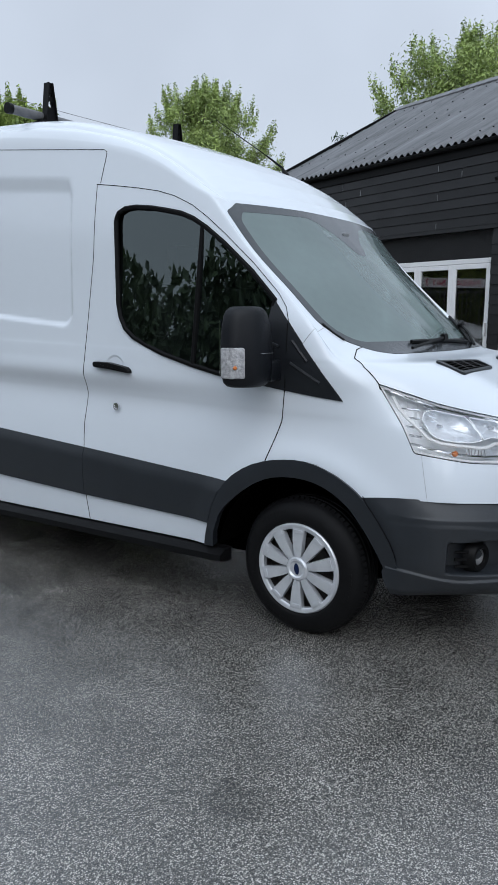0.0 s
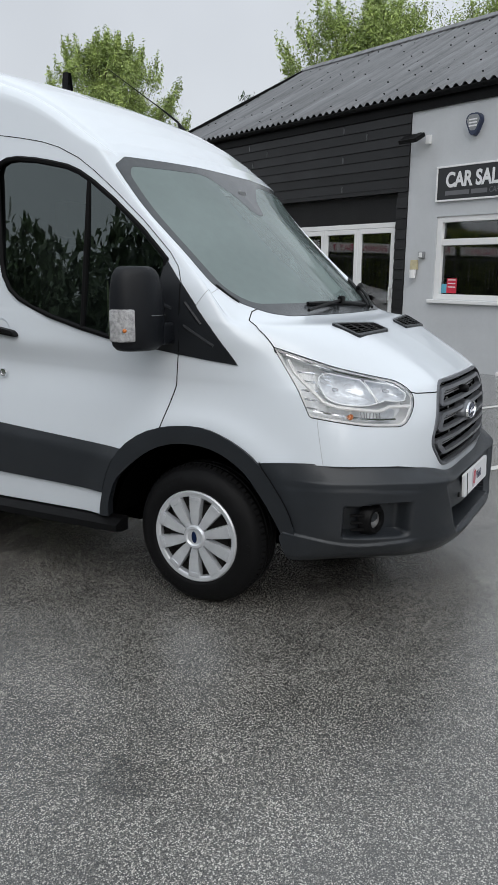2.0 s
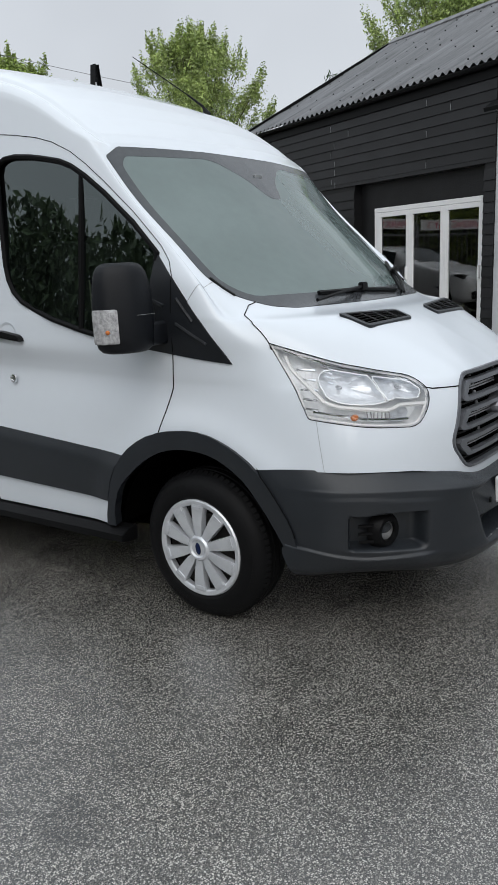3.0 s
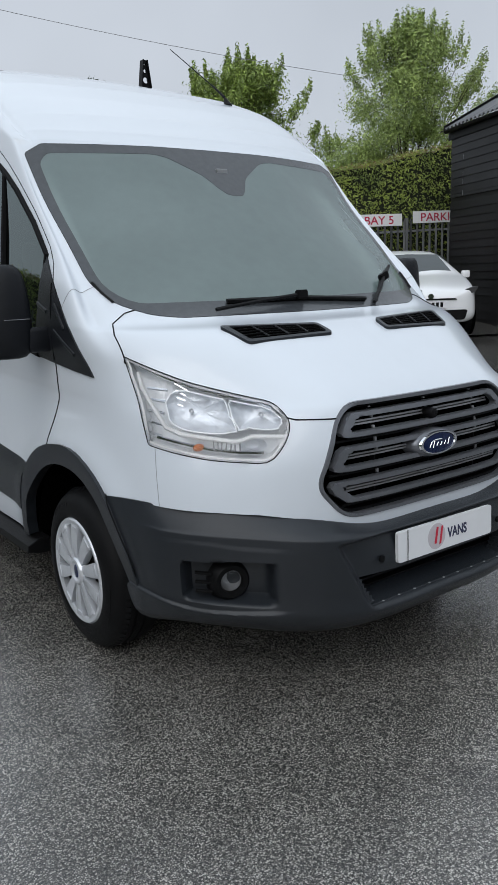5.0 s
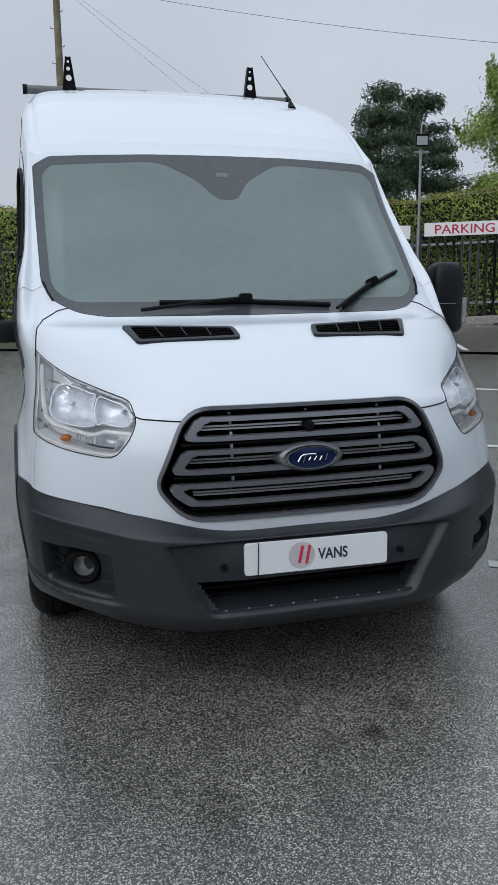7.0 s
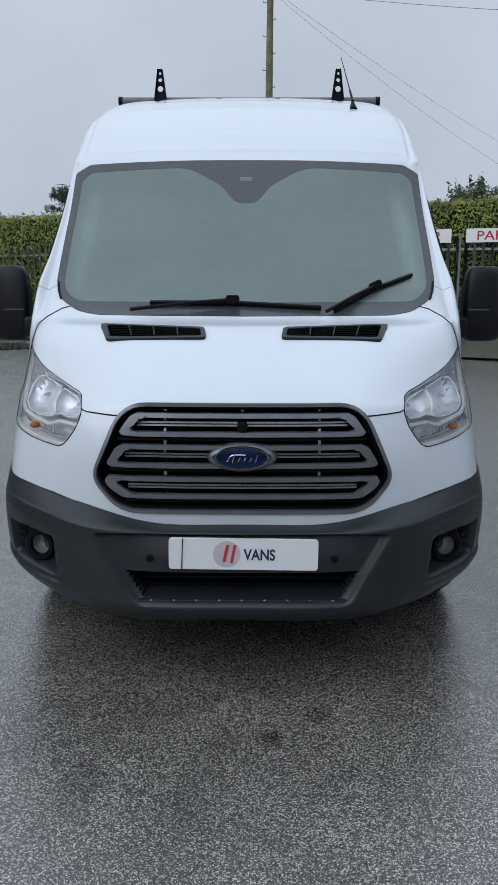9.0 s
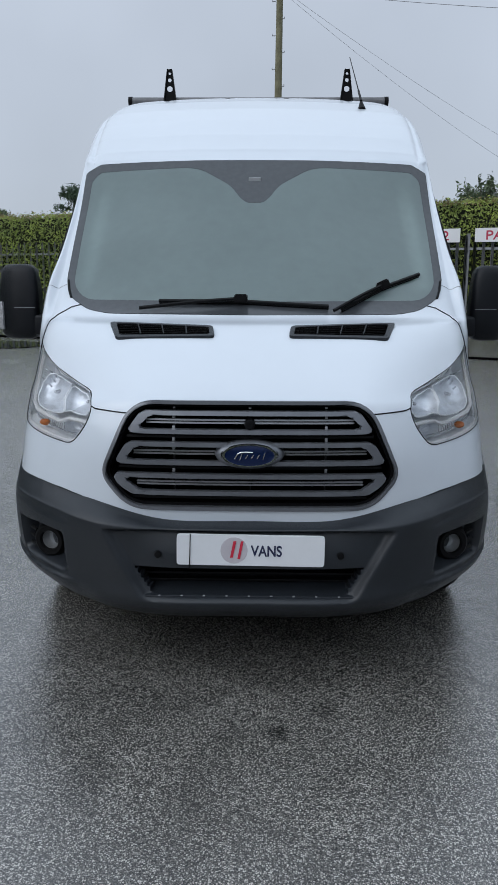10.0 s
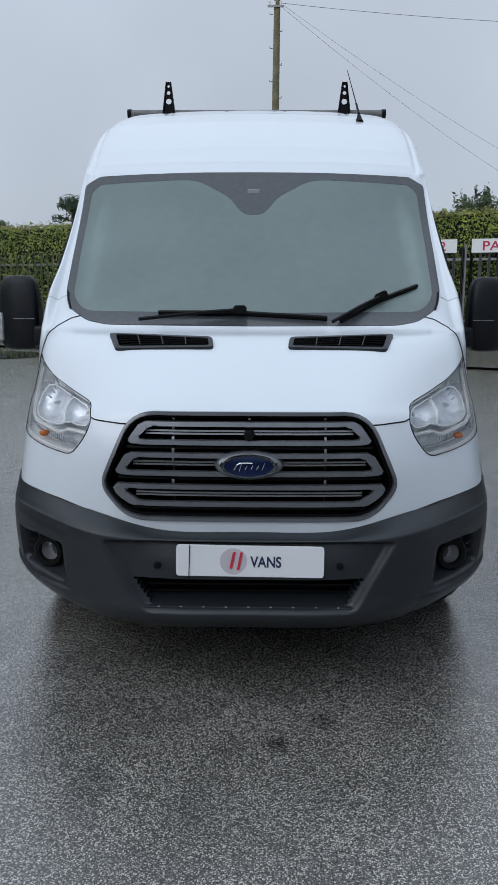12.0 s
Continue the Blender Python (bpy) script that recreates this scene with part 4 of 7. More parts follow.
    prism(bm, rounded([(-0.42, 0.60), (0.42, 0.60), (0.40, 0.625), (-0.40, 0.625)], 0.01, 2), "y", -1.99, -1.85)
    part("upper_intake", bm, BLACK, c)
    plate_ = part("number_plate", boxed(-0.26, 0.26, -2.0, -1.985, 0.47, 0.58), PLATE, c, "white number plate with dark bars")
    for k in range(6):
        part("printed_bar", boxed(-0.20 + 0.07 * k, -0.155 + 0.07 * k, -2.003, -2.0, 0.49, 0.565), SEAL, plate_)
    bm = bmesh.new()
    tube(bm, (0, -1.965, 0.66), (0, -1.99, 0.66), 0.045, n=16)
    part("emblem", bm, CHROME, c)
    return c


car(Matrix.Translation((9.68, 8.91, rise(8.91) + 0.02)) @ Matrix.Rotation(radians(-36.5), 4, "Z") @ Matrix.Scale(1.08, 4), "white hatchback parked nose out by the fence")
car(Matrix.Translation((-7.95, 15.25, rise(15.25))) @ Matrix.Rotation(radians(20), 4, "Z"), "white hatchback parked beside the hedge")


# ---- the van ----
LEVELS = [
    # height, then x, y from the front centre round the corner and back along the side
    (0.36, (0, .10), (.3, .105), (.55, .15), (.8, .29), (.93, .5), (.965, 1.1), (.968, 2.3), (.965, 3.6), (.95, 5.55)),
    (0.55, (0, .08), (.3, .085), (.55, .125), (.8, .27), (.95, .5), (.985, 1.1), (.985, 2.3), (.983, 3.6), (.965, 5.57)),
    (0.70, (0, .06), (.3, .068), (.53, .105), (.78, .26), (.945, .5), (.985, 1.1), (.985, 2.3), (.983, 3.6), (.965, 5.58)),
    (0.86, (0, .06), (.3, .07), (.53, .11), (.76, .28), (.925, .51), (.976, 1.1), (.967, 2.3), (.965, 3.6), (.952, 5.58)),
    (1.00, (0, .09), (.3, .10), (.5, .14), (.74, .32), (.91, .56), (.955, 1.1), (.945, 2.3), (.943, 3.6), (.935, 5.58)),
    (1.06, (0, .14), (.3, .15), (.48, .19), (.72, .38), (.90, .60), (.957, 1.1), (.953, 2.3), (.951, 3.6), (.942, 5.58)),
    (1.14, (0, .26), (.3, .27), (.5, .31), (.73, .46), (.895, .66), (.962, 1.1), (.984, 2.3), (.980, 3.6), (.955, 5.58)),
    (1.22, (0, .40), (.3, .41), (.53, .44), (.75, .555), (.897, .73), (.970, 1.08), (.980, 2.3), (.976, 3.6), (.95, 5.58)),
    (1.28, (0, .54), (.3, .54), (.56, .56), (.78, .67), (.897, .815), (.971, 1.08), (.976, 2.3), (.974, 3.6), (.95, 5.58)),
    (1.32, (0, .69), (.3, .70), (.6, .74), (.80, .825), (.893, .902), (.969, 1.075), (.972, 2.3), (.970, 3.6), (.945, 5.58)),
    (1.45, (0, .835), (.3, .85), (.6, .92), (.80, .99), (.884, 1.04), (.955, 1.135), (.965, 2.3), (.962, 3.6), (.94, 5.58)),
    (1.60, (0, 1.0), (.3, 1.015), (.59, 1.08), (.795, 1.15), (.878, 1.19), (.927, 1.28), (.956, 2.3), (.954, 3.6), (.935, 5.57)),
    (1.80, (0, 1.215), (.3, 1.23), (.58, 1.295), (.785, 1.355), (.870, 1.395), (.906, 1.49), (.942, 2.27), (.942, 3.6), (.925, 5.56)),
    (2.03, (0, 1.435), (.3, 1.445), (.57, 1.49), (.765, 1.545), (.862, 1.58), (.889, 1.70), (.897, 2.24), (.912, 3.6), (.90, 5.55)),
]
LIFT = {11: (0, 0, 0, 0, 0, 0, .06, .09, .09), 12: (0, 0, 0, 0, 0, .03, .15, .20, .23), 13: (0, .002, .006, .008, .0, .06, .30, .455, .50)}


def rake(y, z):
    """The side's lines climb gently towards the tail."""
    return z + 0.032 * min(2.6, max(0.0, y - 0.75)) * min(1.0, max(0.0, (z - 0.35) / 0.3))


def raked(outline):
    return [(y, rake(y, z)) for y, z in outline]


NET = np.array([[(*p, rake(p[1], lv[0] + LIFT.get(k, (0,) * 9)[j])) for j, p in enumerate(lv[1:])] for k, lv in enumerate(LEVELS)], float)

NET_S = NET.transpose(1, 0, 2)


def smooth01(t):
    t = min(1.0, max(0.0, t))
    return t * t * (3 - 2 * t)


def skin(k, s):
    """The body's surface at level k (0 to 13) and way s (0 front centre to 8 tail)."""
    p = spline(spline(NET_S, s), k)
    if s > 3.2:
        # swell over the wheels, pressed panel behind the cab
        for wy, wz in ((1.05, 0.33), (4.34, 0.36)):
            r = math.hypot(p[1] - wy, (p[2] - wz) * 1.05)
            p[0] += 0.02 * math.exp(-((r - 0.53) / 0.085) ** 2)
        d = min((p[1] - 2.52), (4.9 - p[1]))
        run = 0.09 * min(0.8, p[1] - 2.6)
        top, low = 2.235 + run, 1.447 + run
        # rounded front corners of the pressing
        corner = 0.09
        dy, dz = p[1] - 2.52, min(top - p[2], p[2] - low)
        if dy < corner and dz < corner:
            d = corner - math.hypot(corner - dy, corner - dz)
        else:
            d = min(d, dz)
        p[0] -= 0.016 * smooth01(d / 0.016)
    return p


ROOF_LINE = ((1.435, 2.052), (1.51, 2.118), (1.64, 2.212), (1.81, 2.315), (2.0, 2.412), (2.25, 2.508), (2.6, 2.606), (2.9, 2.650), (3.15, 2.662), (3.8, 2.69), (5.6, 2.73))


def roof_mid(y):
    ys, zs = zip(*ROOF_LINE)
    i = max(0, min(len(ys) - 2, int(np.searchsorted(ys, y)) - 1))
    t = (y - ys[i]) / (ys[i + 1] - ys[i])
    return float(spline(np.array([(z, 0.0) for z in zs]), i + min(1, max(0, t)))[0])


def half_shell():
    """One side of the body as an open sheet, and the half of the roof that goes with it."""
    bm = bmesh.new()
    ks = np.concatenate([np.linspace(a, a + 1, 7 if a < 8 else 13)[:-1] for a in range(13)] + [[13.0]])
    ss = np.concatenate([np.linspace(0, 4, 57)[:-1], np.linspace(4, 6, 76)[:-1], np.linspace(6, 7, 91)[:-1], np.linspace(7, 8, 20)])
    net = [[skin(k, s) for s in ss] for k in ks]
    g = [[bm.verts.new(p) for p in row] for row in net]
    for a in range(len(ks) - 1):
        for b in range(len(ss) - 1):
            bm.faces.new((g[a][b], g[a][b + 1], g[a + 1][b + 1], g[a + 1][b]))
    corner = 56
    head = net[-1][:corner + 1]
    hx = head[-1][0]
    hy0, hy1 = head[0][1], head[-1][1]
    before = g[-1][:corner + 1]
    for i in range(corner + 1, len(ss)):
        e = net[-1][i]
        fade = max(0.0, 1 - (e[1] - hy1) / 1.0)
        yc = e[1] - (hy1 - hy0) * fade * fade
        zc = roof_mid(yc)
        row = []
        for j in range(corner):
            v = head[j][0] / hx
            h = (head[j][1] - hy0) / (hy1 - hy0)
            groove = 0.011 * math.exp(-((v - 0.945) / 0.013) ** 2) * smooth01((e[1] - hy1) / 0.05) + 0.006 * (math.exp(-((v - 0.62) / 0.02) ** 2) + math.exp(-((v - 0.2) / 0.02) ** 2)) * smooth01((e[1] - 2.3) / 0.3)
            row.append(bm.verts.new((e[0] * v, yc + (e[1] - yc) * h, zc - (zc - e[2]) * (0.26 * v * v + 0.74 * v ** 18) - groove)))
        row.append(g[-1][i])
        for j in range(corner):
            bm.faces.new((before[j], before[j + 1], row[j + 1], row[j]))
        before = row
    bm.faces.ensure_lookup_table()
    return bm


def inside(poly, a, b):
    hit, n = False, len(poly)
    for i in range(n):
        (x0, y0), (x1, y1) = poly[i], poly[i - 1]
        if (y0 > b) != (y1 > b) and a < (x1 - x0) * (b - y0) / (y1 - y0) + x0:
            hit = not hit
    return hit


FLAT = {"x": (Vector((0, 1, 0)), Vector((0, 0, 1))), "y": (Vector((1, 0, 0)), Vector((0, 0, 1))),
        "z": (Vector((1, 0, 0)), Vector((0, 1, 0))), "d": (Vector((1, 1, 0)) / math.sqrt(2), Vector((0, 0, 1)))}


def mark(bm, layer, poly, axis, number, test, over=(0,)):
    """Cuts an outline, seen along an axis, into the sheet and numbers the faces inside it."""
    u, w = FLAT[axis]
    n = len(poly)
    low = [min(p[i] for p in poly) - 0.002 for i in (0, 1)]
    high = [max(p[i] for p in poly) + 0.002 for i in (0, 1)]
    pool = set()
    for f in bm.faces:
        if f[layer] in over and test(f.calc_center_median()):
            cs = [(v.co.dot(u), v.co.dot(w)) for v in f.verts]
            if all(min(c[i] for c in cs) <= high[i] and max(c[i] for c in cs) >= low[i] for i in (0, 1)):
                pool.add(f)
    for i in range(n):
        a, b = Vector(poly[i - 1]), Vector(poly[i])
        if (b - a).length < 1e-5:
            continue
        lo, hi = Vector((min(a.x, b.x), min(a.y, b.y))), Vector((max(a.x, b.x), max(a.y, b.y)))
        near = []
        for f in pool:
            cs = [(v.co.dot(u), v.co.dot(w)) for v in f.verts]
            if min(c[0] for c in cs) <= hi.x + 1e-4 and max(c[0] for c in cs) >= lo.x - 1e-4 and min(c[1] for c in cs) <= hi.y + 1e-4 and max(c[1] for c in cs) >= lo.y - 1e-4:
                near.append(f)
        if not near:
            continue
        way = b - a
        no = (u * way.y - w * way.x).normalized()
        co = u * a.x + w * a.y
        geom = list({x for f in near for x in (*f.verts, *f.edges)}) + near
        cut = bmesh.ops.bisect_plane(bm, geom=geom, dist=1e-5, plane_co=co, plane_no=no)
        pool = {f for f in pool if f.is_valid}
        for v in cut["geom_cut"]:
            if isinstance(v, bmesh.types.BMVert):
                pool.update(f for f in v.link_faces if f[layer] in over)
    for f in pool:
        if f.is_valid and f[layer] in over:
            c = f.calc_center_median()
            if test(c) and inside(poly, c.dot(u), c.dot(w)):
                f[layer] = number


WINDOW = raked([(2.19, 1.95), (2.175, 1.985), (2.13, 2.005), (2.06, 2.01), (1.95, 2.0), (1.86, 1.985), (1.77, 1.967), (1.70, 1.94), (1.62, 1.893), (1.51, 1.815), (1.35, 1.685), (1.215, 1.56), (1.29, 1.165), (1.52, 1.203), (1.67, 1.232), (1.86, 1.277), (1.98, 1.315), (2.06, 1.35), (2.12, 1.395), (2.155, 1.455), (2.17, 1.52)])
SAIL = raked([(1.215, 1.56), (1.13, 1.462), (0.99, 1.295), (0.85, 1.12), (0.99, 1.132), (1.29, 1.165)])
DOOR = raked([(2.335, 2.14), (2.2, 2.125), (2.05, 2.105), (1.92, 2.083), (1.82, 2.055), (1.71, 2.005), (1.62, 1.945), (1.52, 1.868), (1.35, 1.728), (1.2, 1.588), (1.15, 1.525), (1.127, 1.46), (1.125, 1.36), (1.13, 1.28), (1.14, 1.15), (1.16, 1.0), (1.19, 0.91), (1.225, 0.81), (1.225, 0.3), (2.43, 0.3), (2.45, 0.48), (2.447, 0.72), (2.455, 0.85), (2.435, 1.08), (2.41, 1.33), (2.35, 1.78)])
def curved(pts, n):
    return [tuple(float(q) for q in spline(np.array(pts, float), t)) for t in np.linspace(0, len(pts) - 1, n)]


LIP_OUT = [(1.60, 0.30)] + curved([(1.58, 0.42), (1.525, 0.58), (1.45, 0.70), (1.335, 0.785), (1.213, 0.829), (1.096, 0.846), (0.985, 0.842), (0.885, 0.812), (0.80, 0.770), (0.728, 0.718), (0.667, 0.648), (0.613, 0.568), (0.577, 0.49), (0.560, 0.418)], 28)
LIP_IN = [(1.545, 0.30)] + curved([(1.535, 0.43), (1.49, 0.54), (1.42, 0.615), (1.315, 0.697), (1.21, 0.748), (1.097, 0.767), (0.985, 0.760), (0.892, 0.730), (0.80, 0.672), (0.745, 0.612), (0.690, 0.534), (0.648, 0.458), (0.626, 0.412)], 26) + [(0.60, 0.30)]
BUMPER_CUT = [(-0.1, 0.607), (0.36, 0.609), (0.44, 0.632), (0.51, 0.662), (0.7, 0.70), (0.95, 0.722), (1.2, 0.722), (1.2, 0.2), (-0.1, 0.2)]
GRILLE = rounded([(-0.1, 1.041), (0.425, 1.041), (0.540, 0.775), (0.435, 0.653), (-0.1, 0.653)], [0.0, 0.09, 0.05, 0.07, 0.0], 6)
LAMP = rounded([(1.131, 1.204), (0.88, 1.117), (0.72, 1.079), (0.59, 1.052), (0.534, 0.998), (0.543, 0.94), (0.595, 0.866), (0.78, 0.876), (1.018, 0.919), (1.06, 1.05)], [0.0, 0.05, 0.05, 0.05, 0.03, 0.03, 0.04, 0.05, 0.01, 0.03], 3)
SCREEN = rounded([(-0.1, 1.318), (0.62, 1.322), (0.72, 1.337), (0.815, 1.385), (0.857, 1.46), (0.862, 1.75), (0.862, 2.0), (0.787, 2.043), (0.30, 2.049), (-0.1, 2.05)], [0, 0.03, 0.03, 0.03, 0.03, 0.03, 0.012, 0.012, 0.03, 0], 3)
SCREEN_IN = rounded([(-0.1, 1.372), (0.745, 1.378), (0.818, 1.44), (0.826, 1.72), (0.822, 1.955), (0.782, 2.0), (0.33, 2.012), (0.262, 2.0), (0.20, 1.965), (0.115, 1.915), (0.075, 1.86), (0.042, 1.828), (-0.1, 1.822)], [0, 0.05, 0.05, 0.1, 0.02, 0.02, 0.03, 0.03, 0.03, 0.03, 0.02, 0.02, 0], 3)
LIP = [(-0.1, 1.0), (0.45, 0.995), (0.56, 1.0), (0.62, 1.02), (0.62, 1.2), (-0.1, 1.2)]
BONNET = [(-0.1, -0.1), (0.62, -0.1), (0.62, 0.12), (0.80, 0.33), (0.95, 0.51), (0.95, 0.64), (0.893, 0.70), (0.886, 0.78), (0.86, 0.84), (0.80, 0.86), (-0.1, 0.72)]
WING = [(0.44, 0.5), (0.45, 0.71), (0.495, 0.925), (0.5, 1.2), (0.78, 1.4), (0.88, 1.47), (0.985, 1.465), (1.05, 1.37), (1.13, 1.47), (1.3, 1.3), (1.3, 0.5)]

shell = half_shell()
NUM = shell.faces.layers.int.new("panel")
side_on = lambda c: c.x > 0.5 and c.y > 0.3
ARCH_IN2 = [(a + 3.29, b) for a, b in LIP_IN]
mark(shell, NUM, LIP_IN, "x", 99, side_on)
mark(shell, NUM, ARCH_IN2, "x", 99, side_on)
mark(shell, NUM, LIP_OUT, "x", 8, side_on)
mark(shell, NUM, BUMPER_CUT, "y", 99, lambda c: c.y < 0.66)
mark(shell, NUM, GRILLE, "y", 99, lambda c: c.y < 0.4)
mark(shell, NUM, LAMP, "d", 1, lambda c: c.y < 0.8 and c.x > 0.3)
mark(shell, NUM, SCREEN, "y", 2, lambda c: 0.6 < c.y < 1.75 and c.z > 1.3)
mark(shell, NUM, SCREEN_IN, "y", 3, lambda c: 0.6 < c.y < 1.75 and c.z > 1.3, over=(2,))
mark(shell, NUM, [(a + 3.29, b) for a, b in LIP_OUT], "x", 14, side_on)
mark(shell, NUM, WINDOW, "x", 4, side_on)
mark(shell, NUM, SAIL, "x", 5, side_on)
mark(shell, NUM, DOOR, "x", 6, side_on)
mark(shell, NUM, raked([(1.3, 0.468), (2.447, 0.486), (2.447, 0.725), (1.3, 0.676)]), "x", 7, side_on, over=(6,))
mark(shell, NUM, raked([(2.45, 0.486), (3.2, 0.505), (5.5, 0.53), (5.5, 0.80), (3.2, 0.755), (2.45, 0.725)]), "x", 9, side_on)
mark(shell, NUM, LIP, "y", 10, lambda c: c.y < 0.3 and c.x < 0.64)
mark(shell, NUM, BONNET, "z", 10, lambda c: c.y < 0.9 and c.z > np.interp((c.x + c.y) / math.sqrt(2), [0.55, 0.60, 0.72, 0.88, 1.125], [1.02, 1.03, 1.06, 1.10, 1.185]))
mark(shell, NUM, WING, "x", 11, lambda c: c.x > 0.5 and c.y < 1.3)
for f in shell.faces:
    if f[NUM] == 0 and f.calc_center_median().y < 0.6 and f.calc_center_median().z < 1.3:
        f[NUM] = 12


def panel(numbers, mirror=0, offset=0.0, rim=0.014):
    """The faces of some numbers as a sheet with turned-in rims; mirror 0: both halves joined, 1: this side, -1: the other."""
    out = bmesh.new()
    verts = {}
    for f in shell.faces:
        if f[NUM] not in numbers:
            continue
        for v in f.verts:
            if v not in verts:
                verts[v] = out.verts.new(v.co)
        try:
            out.faces.new([verts[v] for v in f.verts])
        except ValueError:
            pass
    bmesh.ops.dissolve_degenerate(out, dist=1e-5, edges=out.edges[:])
    out.normal_update()
    if offset:
        moved = {v: v.co + v.normal * offset for v in out.verts}
        for v, co in moved.items():
            v.co = co
    if rim:
        edges = [e for e in out.edges if e.is_boundary and max(abs(v.co.x) for v in e.verts) > 1e-4]
        inward = {tuple(round(q, 5) for q in v.co): v.normal.copy() for e in edges for v in e.verts}
        made = bmesh.ops.extrude_edge_only(out, edges=edges)
        for v in made["geom"]:
            if isinstance(v, bmesh.types.BMVert):
                v.co -= inward.get(tuple(round(q, 5) for q in v.co), Vector((0, 0, 0))) * rim
    if mirror <= 0:
        other = bmesh.ops.duplicate(out, geom=out.verts[:] + out.edges[:] + out.faces[:])["geom"] if mirror == 0 else out.verts[:]
        turn = [v for v in other if isinstance(v, bmesh.types.BMVert)]
        for v in turn:
            v.co.x = -v.co.x
        flip = [f for f in other if isinstance(f, bmesh.types.BMFace)] if mirror == 0 else out.faces[:]
        bmesh.ops.reverse_faces(out, faces=flip)
        if mirror == 0:
            bmesh.ops.remove_doubles(out, verts=[v for v in out.verts if abs(v.co.x) < 1e-3], dist=2e-3)
    return out


def sheet(name, bm, material, parent, label=""):
    """Like part(), keeping the faces' own directions, softly shaded."""
    me = bpy.data.meshes.new(name)
    bm.to_mesh(me)
    bm.free()
    me.materials.append(material)
    for p in me.polygons:
        p.use_smooth = True
    me.set_sharp_from_angle(angle=radians(50))
    ob = new(name, me)
    ob.parent = parent
    return tagged(ob, label)


def seam(pairs, mirror, r=0.0026):
    """Dark joint along the edges where panels of two numbers meet."""
    bm = bmesh.new()
    want = {frozenset(p) for p in pairs}
    for e in shell.edges:
        if len(e.link_faces) == 2 and frozenset((e.link_faces[0][NUM], e.link_faces[1][NUM])) in want and e.calc_length() > 1e-4:
            a, b = (Vector(v.co) for v in e.verts)
            n = (e.link_faces[0].normal + e.link_faces[1].normal).normalized() * r * 0.35
            t = (b - a).normalized() * r * 0.4
            a, b = a + n - t, b + n + t
            for sx in ((1,) if mirror > 0 else (-1,) if mirror < 0 else (1, -1)):
                tube(bm, (a.x * sx, a.y, a.z), (b.x * sx, b.y, b.z), r, n=4, caps=False)
    return bm


SAIL_PLASTIC = mat("sail_plastic", (0.010, 0.0115, 0.0145), 0.34, vary=0.2, scale=7, bump=0.2, bump_scale=600, spec=0.35)
van = thing("van", "white panel van with dark grey bumper and misted windscreen", "van")
shell.normal_update()
if sum(f.normal.x for f in shell.faces) < 0:
    bmesh.ops.reverse_faces(shell, faces=shell.faces[:])
sheet("body", panel({0}), PAINT, van)
sheet("front_panel", panel({12}), PAINT, van)
bonnet = sheet("bonnet", panel({10}), PAINT, van)
screen = sheet("windscreen", panel({3}, rim=0), GLASS_MIST, van, "misted grey-green windscreen with raindrops")
sheet("border", panel({2}, offset=0.001), FRIT, screen, "black glass border")
part("seal", seam([(2, 0), (2, 10), (2, 11)], 0, 0.0012), SEAL, screen)
tagged(part("seam", seam([(10, 11), (10, 12), (10, 0)], 0), SEAL, bonnet), kind="stuff")
def chamfered(bm, side):
    """Leans the upper edge of the side cladding inwards."""
    for v in bm.verts:
        y = v.co.y
        top = rake(y, float(np.interp(y, [1.3, 2.447, 3.2, 5.5], [0.676, 0.725, 0.755, 0.80])))
        v.co.x -= side * 0.016 * max(0.0, 1 - (top - v.co.z) / 0.055)
    return bm


DOORS = {}
for side in (-1, 1):
    wing = sheet("wing", panel({11}, side), PAINT, van)
    tagged(part("seam", seam([(11, 12)], side, 0.0009), STEEL, wing), kind="stuff")
    tagged(part("pillar_seam", seam([(11, 0)], side, 0.0012), STEEL, wing), kind="stuff")
    door = DOORS[side] = sheet("door", panel({6}, side), PAINT, van)
    tagged(part("seam", seam([(6, 11), (5, 0), (4, 0)], side), SEAL, door), kind="stuff")
    tagged(part("rear_seam", seam([(6, 0), (6, 9), (7, 0), (7, 9)], side, 0.0018), SEAL, door), kind="stuff")
    sheet("cladding", chamfered(panel({7}, side, 0.016), side), PLASTIC, door, "dark grey plastic cladding")
    pane = panel({4}, side, -0.006, 0.0)
    grid = np.array([tuple(v.co) for v in pane.verts])
    terms = np.c_[np.ones(len(grid)), grid[:, 1], grid[:, 2], grid[:, 2] ** 2]
    bend = np.linalg.lstsq(terms, grid[:, 0], rcond=None)[0]
    for v, x in zip(pane.verts, terms @ bend):
        v.co.x = x
    sheet("side_window", pane, SIDE_GLASS, door, "dark tinted side glass")
    sheet("mirror_sail", panel({5}, side, 0.006), SAIL_PLASTIC, door, "black triangular mirror mount")
    sheet("side_cladding", chamfered(panel({9}, side, 0.016), side), PLASTIC, van, "dark grey plastic side strip")
    sheet("arch_trim", panel({8}, side, 0.013, 0.05), PLASTIC, van, "dark grey wheel arch trim")
    sheet("arch_trim", panel({14}, side, 0.013, 0.05), PLASTIC, van, "dark grey wheel arch trim")
LAMP_SHEETS = {side: panel({1}, side, -0.002, 0.02) for side in (-1, 1)}
SKIN_SAMPLES = np.array([skin(k, s) for k in np.linspace(4, 13, 120) for s in np.linspace(0, 4.5, 90)])


